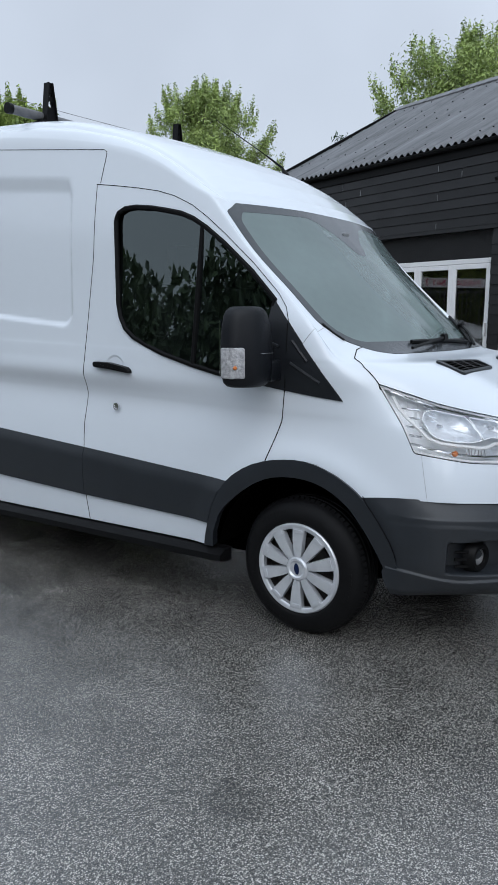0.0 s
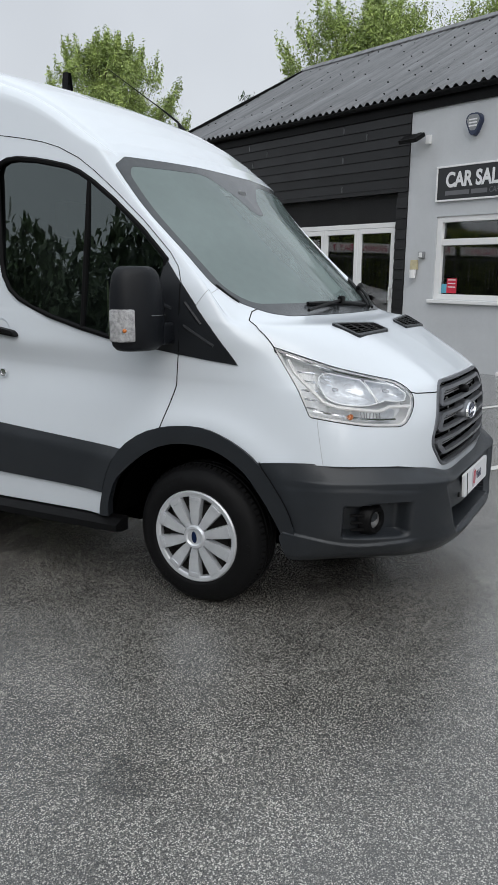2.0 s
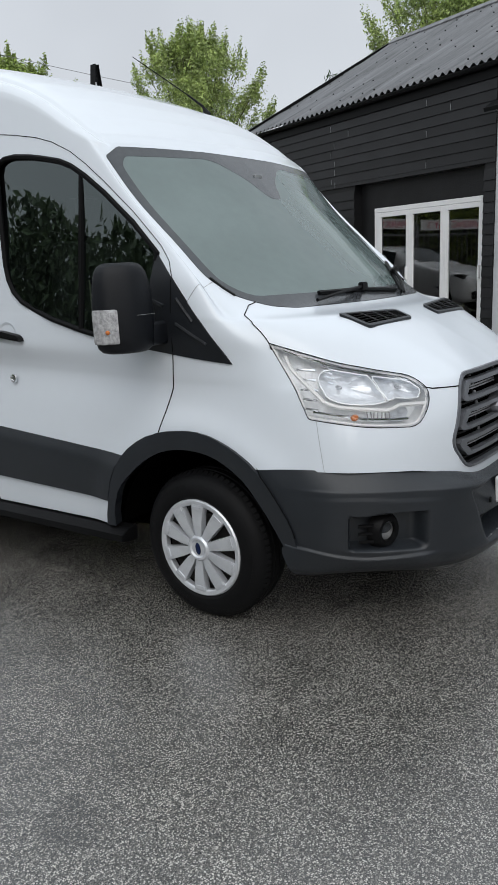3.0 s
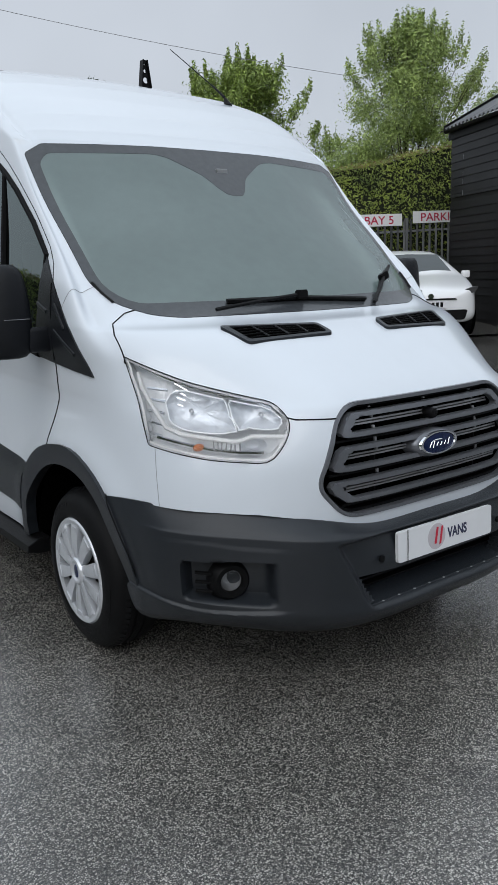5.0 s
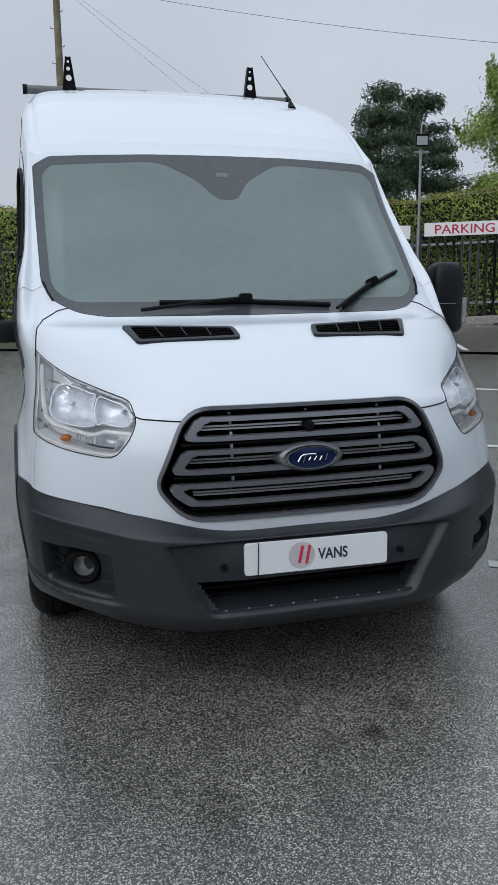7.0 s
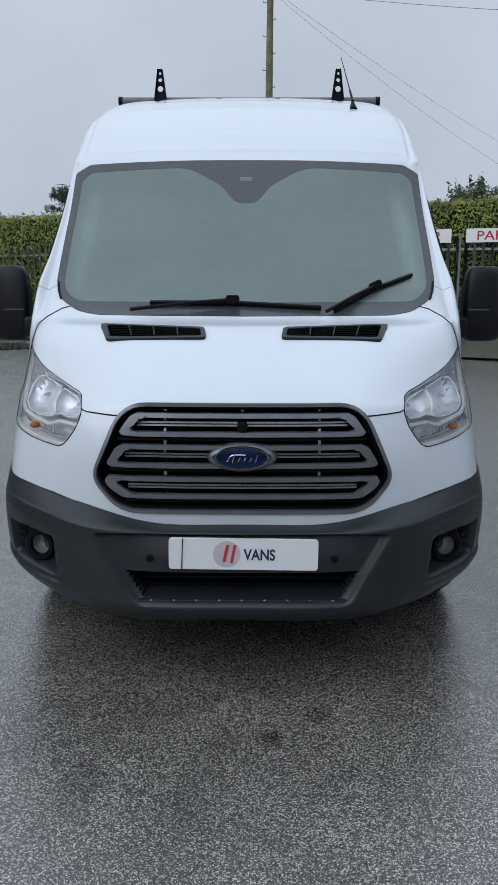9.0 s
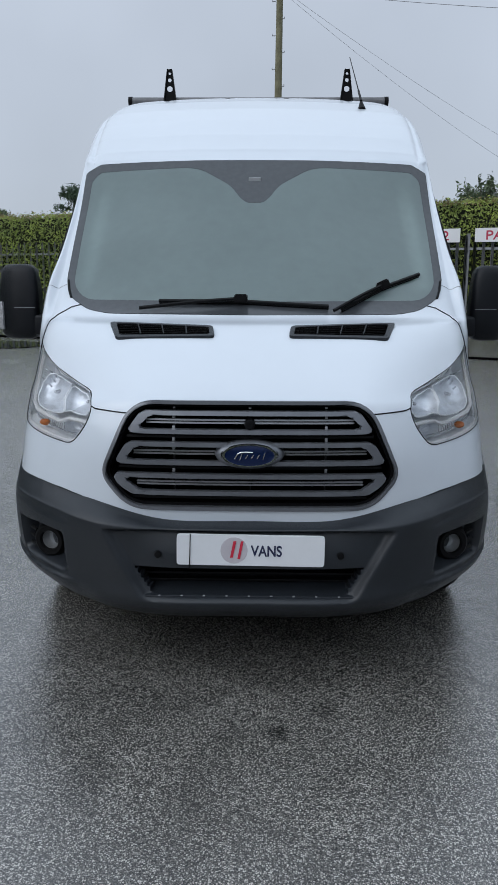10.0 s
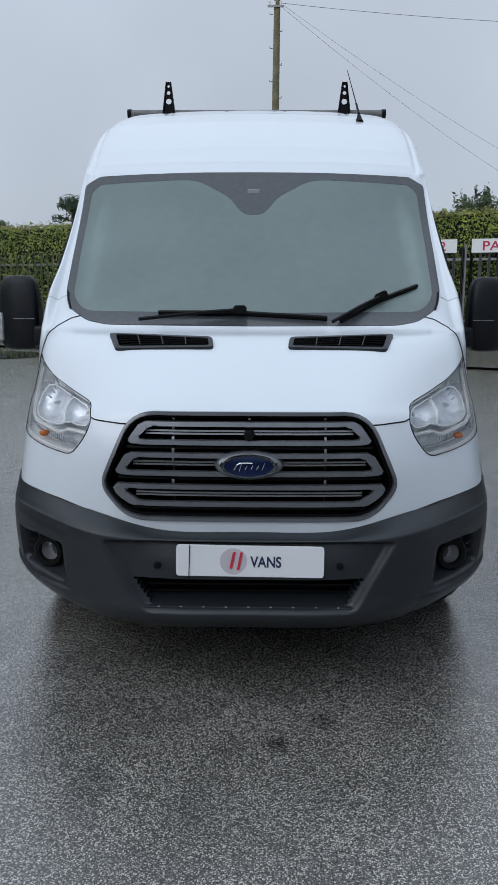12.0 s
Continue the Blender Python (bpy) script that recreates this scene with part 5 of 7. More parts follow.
def on_skin(x, y):
    """The height of the bonnet or windscreen over a place of the plan."""
    p = SKIN_SAMPLES
    d = (p[:, 0] - abs(x)) ** 2 + (p[:, 1] - y) ** 2
    i = np.argsort(d)[:12]
    a = np.c_[p[i, 0], p[i, 1], np.ones(len(i))]
    c = np.linalg.lstsq(a, p[i, 2], rcond=None)[0]
    return float(c[0] * abs(x) + c[1] * y + c[2])


def screen_at(x, z):
    """The way back (y) of the windscreen at a place of the front view."""
    p = SKIN_SAMPLES
    d = (p[:, 0] - abs(x)) ** 2 + (p[:, 2] - z) ** 2
    i = np.argsort(d)[:12]
    a = np.c_[p[i, 0], p[i, 2], np.ones(len(i))]
    c = np.linalg.lstsq(a, p[i, 1], rcond=None)[0]
    return float(c[0] * abs(x) + c[1] * z + c[2])


# window rubbers, divider and inner posts
SIDE_SAMPLES = np.array([skin(k, s) for k in np.linspace(6, 13, 90) for s in np.linspace(3.6, 7, 90)])


def side_x(y, z):
    """Half width of the body's side over the sill."""
    p = SIDE_SAMPLES
    i = np.argsort((p[:, 1] - y) ** 2 + (p[:, 2] - z) ** 2)[:10]
    a = np.c_[p[i, 1], p[i, 2], np.ones(len(i))]
    c = np.linalg.lstsq(a, p[i, 0], rcond=None)[0]
    return float(c[0] * y + c[1] * z + c[2])


WINDOW_X = [side_x(y, z) for y, z in WINDOW]
DIV = raked([(1.665, 1.235), (1.652, 1.6), (1.645, 1.915)])
DIV_X = [side_x(y, z) for y, z in DIV]
for side in (-1, 1):
    ring = [(side * (x + 0.001), y, z) for x, (y, z) in zip(WINDOW_X, WINDOW)]
    part("window_rubber", strip(ring + ring[:1], 0.013), SEAL, DOORS[side], "black rubber window surround", True)
    part("divider", strip([(side * (x - 0.002), y, z) for x, (y, z) in zip(DIV_X, DIV)], 0.014), SEAL, DOORS[side], "black window divider bar", True)
    gap = raked([(1.135, 1.16), (1.128, 1.25), (1.126, 1.36), (1.128, 1.455)])
    part("sail_gap", strip([(side * (side_x(y, z) + 0.006), y, z) for y, z in gap], 0.004, 6), SEAL, DOORS[side], "black gap across the mirror mount")
    # handle and lock
    bm = bmesh.new()
    prism(bm, rounded([(2.325, 1.262), (2.21, 1.258), (2.08, 1.236), (2.062, 1.206), (2.2, 1.224), (2.322, 1.232)], 0.014, 3), "x", side * 0.985, side * 1.02, 0.006)
    part("handle", bm, BLACK, DOORS[side], "black door handle", True)
    bm = bmesh.new()
    revolve(bm, [(0.0, 0.0), (0.055, 0.0), (0.062, 0.006), (0.052, 0.004), (0.03, -0.003), (0, -0.006)], Matrix.Translation((side * 0.9765, 2.19, 1.25)) @ Matrix.Rotation(radians(90 * side), 4, "Y") @ Matrix.Diagonal((0.8, 1, 1, 1)), 28)
    part("handle_dish", bm, PAINT, DOORS[side], smooth=True)
    bm = bmesh.new()
    revolve(bm, [(0.0, 0.006), (0.011, 0.006), (0.013, 0.01), (0.02, 0.009), (0.022, 0.0)], Matrix.Translation((side * 0.9625, 2.205, 1.02)) @ Matrix.Rotation(radians(90 * side), 4, "Y"), 20)
    part("lock", bm, CHROME, DOORS[side], "round metal door lock", True)
    # joint between roof and side behind the cab, and down to the door's corner
    joint = [(2.312, 2.195), (2.30, 2.25), (2.285, 2.31), (2.278, 2.352), (2.30, 2.366)] + [(2.3 + 0.1 * k, 2.366 + 0.0115 * k) for k in range(1, 13)]
    part("roof_joint", strip([(side * (side_x(y, z) + 0.0005), y, z) for y, z in joint], 0.0018, 5), SEAL, van, "black joint below the roof")
    # sill step
    bm = bmesh.new()
    prism(bm, [(side * 0.93, 0.355), (side * 0.985, 0.352), (side * 1.03, 0.33), (side * 1.035, 0.30), (side * 0.98, 0.285), (side * 0.93, 0.285)], "y", 1.47, 3.82, 0.006)
    part("sill_step", bm, BLACK, van, "black plastic sill step")

# underside: black boxes added to block light below the van; wheel wells in the same black
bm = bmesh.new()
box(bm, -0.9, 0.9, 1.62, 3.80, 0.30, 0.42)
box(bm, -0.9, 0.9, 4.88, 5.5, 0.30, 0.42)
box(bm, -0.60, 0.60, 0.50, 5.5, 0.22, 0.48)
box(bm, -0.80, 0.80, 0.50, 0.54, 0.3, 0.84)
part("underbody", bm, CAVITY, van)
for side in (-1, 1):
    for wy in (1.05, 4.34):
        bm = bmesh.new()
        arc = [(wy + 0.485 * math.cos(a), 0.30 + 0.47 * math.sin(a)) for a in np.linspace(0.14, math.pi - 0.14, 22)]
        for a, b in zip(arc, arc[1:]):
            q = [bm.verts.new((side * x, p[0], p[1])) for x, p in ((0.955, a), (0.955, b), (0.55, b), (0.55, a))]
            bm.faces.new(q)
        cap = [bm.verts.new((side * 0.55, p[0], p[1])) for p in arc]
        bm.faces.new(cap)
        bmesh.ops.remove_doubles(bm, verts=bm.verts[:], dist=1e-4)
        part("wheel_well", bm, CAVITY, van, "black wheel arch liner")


# ---- wheels ----
def wheel(side, wy, turn):
    m = Matrix.Translation((side * 0.985, wy, 0.329)) @ Matrix.Rotation(radians(90 * side), 4, "Y") @ Matrix.Rotation(turn, 4, "Z")
    w = new("wheel")
    w.parent = van
    w.matrix_basis = m
    bm = bmesh.new()
    prof = [(0.215, -0.012), (0.222, 0.0), (0.232, 0.004), (0.258, 0.002), (0.282, -0.004), (0.305, -0.016), (0.323, -0.034), (0.333, -0.056), (0.3365, -0.07), (0.3365, -0.085), (0.329, -0.087), (0.329, -0.094), (0.3375, -0.096), (0.3375, -0.125), (0.330, -0.127), (0.330, -0.134), (0.3375, -0.136), (0.3375, -0.165), (0.325, -0.2), (0.29, -0.215), (0.21, -0.2)]
    revolve(bm, [(r if r < 0.25 else 0.25 + (r - 0.25) * 0.92, h) for r, h in prof], Matrix.Identity(4), 72)
    # shoulder blocks
    for k in range(72):
        a = 2 * math.pi * k / 72
        c, s_ = math.cos(a), math.sin(a)
        bmesh.ops.create_cube(bm, size=1, matrix=Matrix.Rotation(a, 4, "Z") @ Matrix.Translation((0.3180, 0, -0.052)) @ Matrix.Rotation(radians(-35), 4, "Y") @ Matrix.Diagonal((0.014, 0.018, 0.034, 1)))
    tyre = part("tyre", bm, RUBBER, w, "black rubber tyre", True)
    # moulded lettering as low blocks
    bm = bmesh.new()
    for start, count in ((0.4, 8), (2.6, 6), (4.4, 8)):
        for k in range(count):
            a = start + k * 0.075
            bmesh.ops.create_cube(bm, size=1, matrix=Matrix.Rotation(a, 4, "Z") @ Matrix.Translation((0.27, 0, -0.002)) @ Matrix.Rotation(radians(12), 4, "Y") @ Matrix.Diagonal((0.022, 0.013, 0.003, 1)))
    tagged(part("sidewall_relief", bm, RUBBER, tyre), kind="stuff")
    bm = bmesh.new()
    revolve(bm, [(0.0, -0.08), (0.19, -0.075), (0.2, -0.05), (0.21, -0.06)], Matrix.Identity(4), 48)
    revolve(bm, [(0.05, -0.07), (0.14, -0.068), (0.145, -0.08)], Matrix.Identity(4), 36)
    for k in range(5):
        a = 2 * math.pi * k / 5
        tube(bm, (0.055 * math.cos(a), 0.055 * math.sin(a), -0.075), (0.055 * math.cos(a), 0.055 * math.sin(a), -0.045), 0.011, n=6)
    part("steel_rim", bm, DISC, w, "dark steel rim behind the cover", True)
    bm = bmesh.new()
    revolve(bm, [(0.190, -0.03), (0.190, -0.004), (0.197, 0.002), (0.212, 0.003), (0.218, -0.004), (0.216, -0.03)], Matrix.Identity(4), 72)
    revolve(bm, [(0.0, 0.006), (0.034, 0.006), (0.041, 0.012), (0.05, 0.012), (0.058, 0.002), (0.062, -0.02)], Matrix.Identity(4), 48)
    cover = part("wheel_cover", bm, SILVER, w, "silver ten-spoke wheel cover", True)
    for k in range(10):
        a = 2 * math.pi * k / 10 + 0.12
        bm = bmesh.new()
        low, high = [], []
        outline = rounded([(0.05, -0.0150), (0.09, -0.0215), (0.14, -0.0265), (0.198, -0.0325), (0.198, 0.0325), (0.14, 0.0265), (0.09, 0.0215), (0.05, 0.0150)], [0.002, 0.002, 0.002, 0.008, 0.008, 0.002, 0.002, 0.002], 2)
        prism(bm, outline, "z", -0.03, 0.002, 0.004)
        for v in bm.verts:
            v.co.z += 0.006 * (1 - min(1, abs(v.co.x - 0.12) / 0.09))
        prism(bm, rounded([(0.172, -0.0225), (0.189, -0.0240), (0.189, 0.0240), (0.172, 0.0225)], 0.004, 2), "z", 0.0, 0.0065, 0.001)
        ob = part("spoke", bm, SILVER, cover, smooth=True)
        ob.matrix_basis = Matrix.Rotation(a, 4, "Z")
    bm = bmesh.new()
    revolve(bm, [(0.0, 0.0095), (0.020, 0.009), (0.022, 0.0065)], Matrix.Diagonal((0.62, 1.25, 1, 1)), 32)
    ob = part("oval_badge", bm, BADGE_BLUE, cover, "small blue oval badge", True)
    ob.matrix_basis = Matrix.Rotation(-turn + (0.12 if side < 0 else 0) + radians(90), 4, "Z")
    return w


for side in (-1, 1):
    wheel(side, 1.054, 0.15 * side)
    wheel(side, 4.34, 0.6)


# ---- front bumper ----
BNET = np.array([
    # from the underside up: front centre round to the wheel arch
    [(0, .16, .232), (.3, .165, .232), (.52, .21, .245), (.72, .34, .275), (.85, .46, .288), (.92, .55, .288), (.940, .610, .290)],
    [(0, .055, .258), (.3, .06, .258), (.53, .11, .272), (.745, .27, .302), (.885, .43, .315), (.945, .55, .318), (.960, .622, .325)],
    [(0, -.01, .325), (.3, -.005, .325), (.54, .055, .335), (.77, .23, .358), (.91, .40, .378), (.962, .54, .385), (.971, .640, .398)],
    [(0, -.012, .40), (.3, -.005, .40), (.545, .05, .405), (.78, .22, .42), (.925, .395, .432), (.966, .515, .438), (.974, .595, .446)],
    [(0, -.02, .50), (.3, -.012, .50), (.55, .042, .505), (.785, .21, .515), (.933, .39, .525), (.977, .53, .53), (.988, .615, .535)],
    [(0, .0, .578), (.3, .008, .580), (.55, .032, .597), (.785, .20, .622), (.933, .385, .632), (.984, .57, .632), (.997, .668, .625)],
    [(0, .012, .598), (.3, .02, .600), (.545, .042, .627), (.78, .21, .650), (.928, .395, .659), (.985, .59, .668), (.998, .704, .668)],
    [(0, .07, .613), (.3, .076, .616), (.53, .105, .668), (.77, .262, .715), (.928, .46, .727), (.982, .63, .724), (.998, .745, .712)],
])


def bumper_at(k, s):
    p = spline(spline(BNET.transpose(1, 0, 2), s), k)
    # set back between the slanting shoulders, hollow round the fog lamps
    edge = 0.385 + (p[2] - 0.34) * 0.56
    back = smooth01((edge - p[0]) / 0.035) * smooth01((0.600 - p[2]) / 0.02) * smooth01((p[2] - 0.33) / 0.03)
    p[1] += 0.032 * back
    a = (p[0] + p[1]) / math.sqrt(2)
    in_pocket = smooth01((a - 0.575) / 0.05) * smooth01((0.905 - a) / 0.03) * smooth01((0.552 - p[2]) / 0.014) * smooth01((p[2] - (0.385 + 0.06 * max(0, a - 0.62))) / 0.03)
    d = 0.068 * in_pocket
    p[0] -= d * 0.7
    p[1] += d * 0.75
    # moulded step along the foot of the bumper
    ledge = 0.016 * smooth01((a - 0.50) / 0.12) * smooth01((0.378 + 0.05 * smooth01((a - 0.8) / 0.35) - p[2]) / 0.014)
    p[0] += ledge * 0.6
    p[1] -= ledge * 0.7
    # crease along the upper flank
    p[1] += 0.007 * smooth01((a - 0.5) / 0.1) * smooth01((p[2] - 0.585 - 0.03 * smooth01((a - 0.5) / 0.4)) / 0.008)
    return p


def bumper_sheet():
    bm = bmesh.new()
    ks, ss = np.linspace(0, 7, 78), np.linspace(0, 6, 140)
    net = [[bumper_at(k, s) for s in ss] for k in ks]
    for sx in (1, -1):
        g = [[bm.verts.new((sx * p[0], p[1], p[2])) for p in row] for row in net]
        for i in range(len(ks) - 1):
            for j in range(len(ss) - 1):
                c = (net[i][j] + net[i + 1][j + 1]) / 2
                if 0.352 < c[2] < 0.452 and c[0] < 0.345 + (c[2] - 0.352) * 0.62:
                    continue
                q = (g[i][j], g[i][j + 1], g[i + 1][j + 1], g[i + 1][j])
                bm.faces.new(q if sx > 0 else q[::-1])
    bmesh.ops.delete(bm, geom=[v for v in bm.verts if not v.link_faces], context="VERTS")
    bmesh.ops.remove_doubles(bm, verts=[v for v in bm.verts if abs(v.co.x) < 1e-3], dist=1e-3)
    edges = [e for e in bm.edges if e.is_boundary]
    made = bmesh.ops.extrude_edge_only(bm, edges=edges)
    for v in made["geom"]:
        if isinstance(v, bmesh.types.BMVert):
            v.co.y += 0.05 if v.co.y < 0.5 else 0.004
            v.co.x *= 0.98 if v.co.y < 0.5 else 0.95
    return bm


bumper = sheet("bumper", bumper_sheet(), PLASTIC, van, "dark grey textured plastic bumper beaded with rain")
# black sheet painted as the shade inside the lower intake
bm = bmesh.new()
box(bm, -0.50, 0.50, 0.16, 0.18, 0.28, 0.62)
part("intake", bm, CAVITY, bumper, "black sheet for the shade inside the lower air intake")
bm = bmesh.new()
prism(bm, rounded([(0.012, 0.345), (0.17, 0.375), (0.17, 0.382), (0.012, 0.3525)], 0.002, 2), "x", -0.40, 0.40)
part("intake_tray", bm, PLASTIC, bumper, "dark grey sloping intake tray")
for k in range(3):
    part("intake_slat", boxed(-0.40, 0.40, 0.10, 0.13, 0.375 + 0.026 * k, 0.383 + 0.026 * k, bevel=0.002), BLACK, bumper)
for k in range(9):
    x = -0.32 + 0.08 * k
    bm = bmesh.new()
    revolve(bm, [(0, 0.003), (0.004, 0.002), (0.005, 0)], Matrix.Translation((x, 0.012, 0.3525)), 8)
    part("rivet", bm, STEEL, bumper)
for side in (-1, 1):
    # fog lamp in its ribbed pocket
    way = Matrix.Translation((side * 0.775, 0.272, 0.470)) @ Matrix.Rotation(radians(16 * side), 4, "Z") @ Matrix.Rotation(radians(90), 4, "X")
    bm = bmesh.new()
    revolve(bm, [(0.036, 0.0), (0.040, 0.012), (0.056, 0.014), (0.066, 0.004), (0.078, -0.03)], way, 36)
    fog = part("fog_lamp", bm, BLACK, bumper, "round fog lamp in a black ribbed pocket", True)
    bm = bmesh.new()
    revolve(bm, [(0.0, -0.03), (0.02, -0.026), (0.034, -0.008), (0.038, 0.004)], way, 28)
    part("reflector", bm, STEEL, fog, smooth=True)
    bm = bmesh.new()
    revolve(bm, [(0.0, 0.014), (0.02, 0.012), (0.037, 0.006)], way, 28)
    part("lens", bm, LENS, fog, smooth=True)
    for k in range(3):
        bm = bmesh.new()
        z = 0.438 + 0.032 * k
        tube(bm, (side * 0.868, 0.345, z), (side * 0.832, 0.298, z), 0.007, n=6)
        part("rib", bm, BLACK, fog, smooth=True)
    for x, z, y in ((0.323, 0.505, 0.014), (0.66, 0.318, 0.178)):
        bm = bmesh.new()
        revolve(bm, [(0.0, 0.004), (0.009, 0.004), (0.012, 0.003), (0.013, -0.004)], Matrix.Translation((side * x, y, z)) @ Matrix.Rotation(radians(0 if x < 0.5 else 35 * side), 4, "Z") @ Matrix.Rotation(radians(90), 4, "X"), 18)
        part("parking_sensor", bm, BLACK, bumper, "small round parking sensor", True)

for side in (-1, 1):
    joint = [(0.993, 0.722, 0.722), (1.002, 0.70, 0.690), (1.003, 0.665, 0.650), (1.000, 0.637, 0.608), (0.995, 0.611, 0.566), (0.988, 0.590, 0.525), (0.983, 0.575, 0.487), (0.977, 0.566, 0.45)]
    part("trim_joint", strip([(side * x, y, z) for x, y, z in joint], 0.0022, 5), SEAL, bumper, "black joint beside the wheel arch trim")

# show plate in place of a number plate
bm = bmesh.new()
prism(bm, rounded([(-0.26, 0.462), (0.26, 0.462), (0.26, 0.573), (-0.26, 0.573)], 0.012, 3), "y", -0.008, 0.006, 0.001)
plate = part("show_plate", bm, PLATE, van, "white dealer plate with red and navy marks", at=pose(0, -0.006, 0.008, -2, 0.6, 0))


def mark_text(lines, z, parent, material, y=-0.0085):
    """Flat strokes as slim bars: x0, x1, z0, z1, lean."""
    for x0, x1, z0, z1, lean in lines:
        bm = bmesh.new()
        prism(bm, [(x0, z0), (x1, z0), (x1 + lean, z1), (x0 + lean, z1)], "y", y - 0.0012, y)
        part("printed_mark", bm, material, parent)


bm = bmesh.new()
revolve(bm, [(0.0, 0.0), (0.047, 0.0), (0.048, -0.001)], Matrix.Translation((-0.058, -0.0087, 0.518)) @ Matrix.Rotation(radians(90), 4, "X"), 40)
part("printed_disc", bm, mat("pale_grey_print", (0.50, 0.47, 0.50), 0.5, vary=0.1), plate)
mark_text([(-0.072, -0.062, 0.492, 0.552, 0.012), (-0.046, -0.037, 0.487, 0.552, 0.012)], 0, plate, RED, -0.0096)
letters("VANS", 0.054, NAVY, plate, Matrix.Translation((0.002, -0.0087, 0.499)) @ Matrix.Rotation(radians(90), 4, "X"), 0.0006, 0.0012, 0.80)
part("cable_tie", strip([(-0.212, -0.010, 0.574), (-0.213, -0.011, 0.52), (-0.215, -0.011, 0.447)], 0.0016), BLACK, plate)


# ---- grille ----
def front_y(x, z):
    return screen_like(x, z)


GSAMPLES = np.array([skin(k, s) for k in np.linspace(1.5, 6, 60) for s in np.linspace(0, 3, 60)])


def screen_like(x, z):
    p = GSAMPLES
    d = (p[:, 0] - abs(x)) ** 2 + (p[:, 2] - z) ** 2
    i = np.argsort(d)[:10]
    a = np.c_[p[i, 0], p[i, 2], np.ones(len(i))]
    c = np.linalg.lstsq(a, p[i, 1], rcond=None)[0]
    return float(c[0] * abs(x) + c[1] * z + c[2])


def bent(bm, off=0.0):
    """Lays a mesh drawn flat at y = 0 onto the nose."""
    for v in bm.verts:
        v.co.y += front_y(v.co.x, min(1.03, max(0.66, v.co.z))) + off
    return bm


def band(outer, inner, y0, y1, bevel=0.003):
    """A flat ring between two outlines with the same number of points."""
    bm = bmesh.new()
    n = len(outer)
    rings = [[bm.verts.new((p[0], y, p[1])) for p in o] for o, y in ((outer, y1), (outer, y0), (inner, y0), (inner, y1))]
    faces = []
    for a in range(4):
        for i in range(n):
            faces.append(bm.faces.new((rings[a][i], rings[a][(i + 1) % n], rings[(a + 1) % 4][(i + 1) % n], rings[(a + 1) % 4][i])))
    if bevel:
        es = [e for e in bm.edges if all(abs(v.co.y - y0) < 1e-6 for v in e.verts) and len({*(f for f in e.link_faces)}) == 2 and any(abs(v.co.y - y1) < 1e-6 for f in e.link_faces for v in f.verts)]
        bmesh.ops.bevel(bm, geom=es, offset=bevel, segments=2, affect="EDGES")
    return bm


def dense(pts, step=0.03):
    out = []
    for a, b in zip(pts, pts[1:] + pts[:1]):
        n = max(1, int(math.hypot(b[0] - a[0], b[1] - a[1]) / step))
        out += [(a[0] + (b[0] - a[0]) * k / n, a[1] + (b[1] - a[1]) * k / n) for k in range(n)]
    return out


def both(half):
    return half + [(-x, z) for x, z in half[::-1]]


def shrink(pts, d):
    out, n = [], len(pts)
    for i in range(n):
        a, b, c = Vector(pts[i - 1]), Vector(pts[i]), Vector(pts[(i + 1) % n])
        u, w = (b - a).normalized(), (c - b).normalized()
        t = (u + w).normalized()
        m = Vector((-t.y, t.x))
        k = max(0.5, m.dot(Vector((-u.y, u.x))))
        q = b + m * (d / k)
        out.append((q.x, q.y))
    return out


GRILLE_GREY = mat("satin_dark_grey", (0.155, 0.162, 0.178), 0.30, metal=0.45, vary=0.15, scale=14)
SLAT_GREY = mat("bright_grey_slat", (0.30, 0.305, 0.315), 0.25, metal=0.5, vary=0.12, scale=14)
MOUNT = mat("grained_black_plastic", (0.0058, 0.0068, 0.0092), 0.38, vary=0.2, scale=7, bump=0.2, bump_scale=600, spec=0.24)
OUTER = dense(both([p for p in GRILLE if p[0] > 0.2]))
# outline runs clockwise seen from the front, so negative shrinks
area = sum(OUTER[i - 1][0] * OUTER[i][1] - OUTER[i][0] * OUTER[i - 1][1] for i in range(len(OUTER)))
SIGN = 1 if area > 0 else -1
grille = sheet("grille", bent(band(OUTER, shrink(OUTER, SIGN * 0.013), -0.010, 0.03, 0.003), 0.004), GRILLE_GREY, van, "dark grey three-bar grille with oval badge")
# black sheet in place of the shaded hollow behind the bars
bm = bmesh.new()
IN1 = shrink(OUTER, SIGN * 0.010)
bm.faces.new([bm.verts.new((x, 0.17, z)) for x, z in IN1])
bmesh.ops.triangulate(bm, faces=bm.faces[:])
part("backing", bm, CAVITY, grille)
n_in = band(shrink(OUTER, SIGN * 0.012), shrink(OUTER, SIGN * 0.024), 0.016, 0.09, 0.0)
part("inner_frame", bent(n_in, 0.004), BLACK, grille, "black inner grille frame")


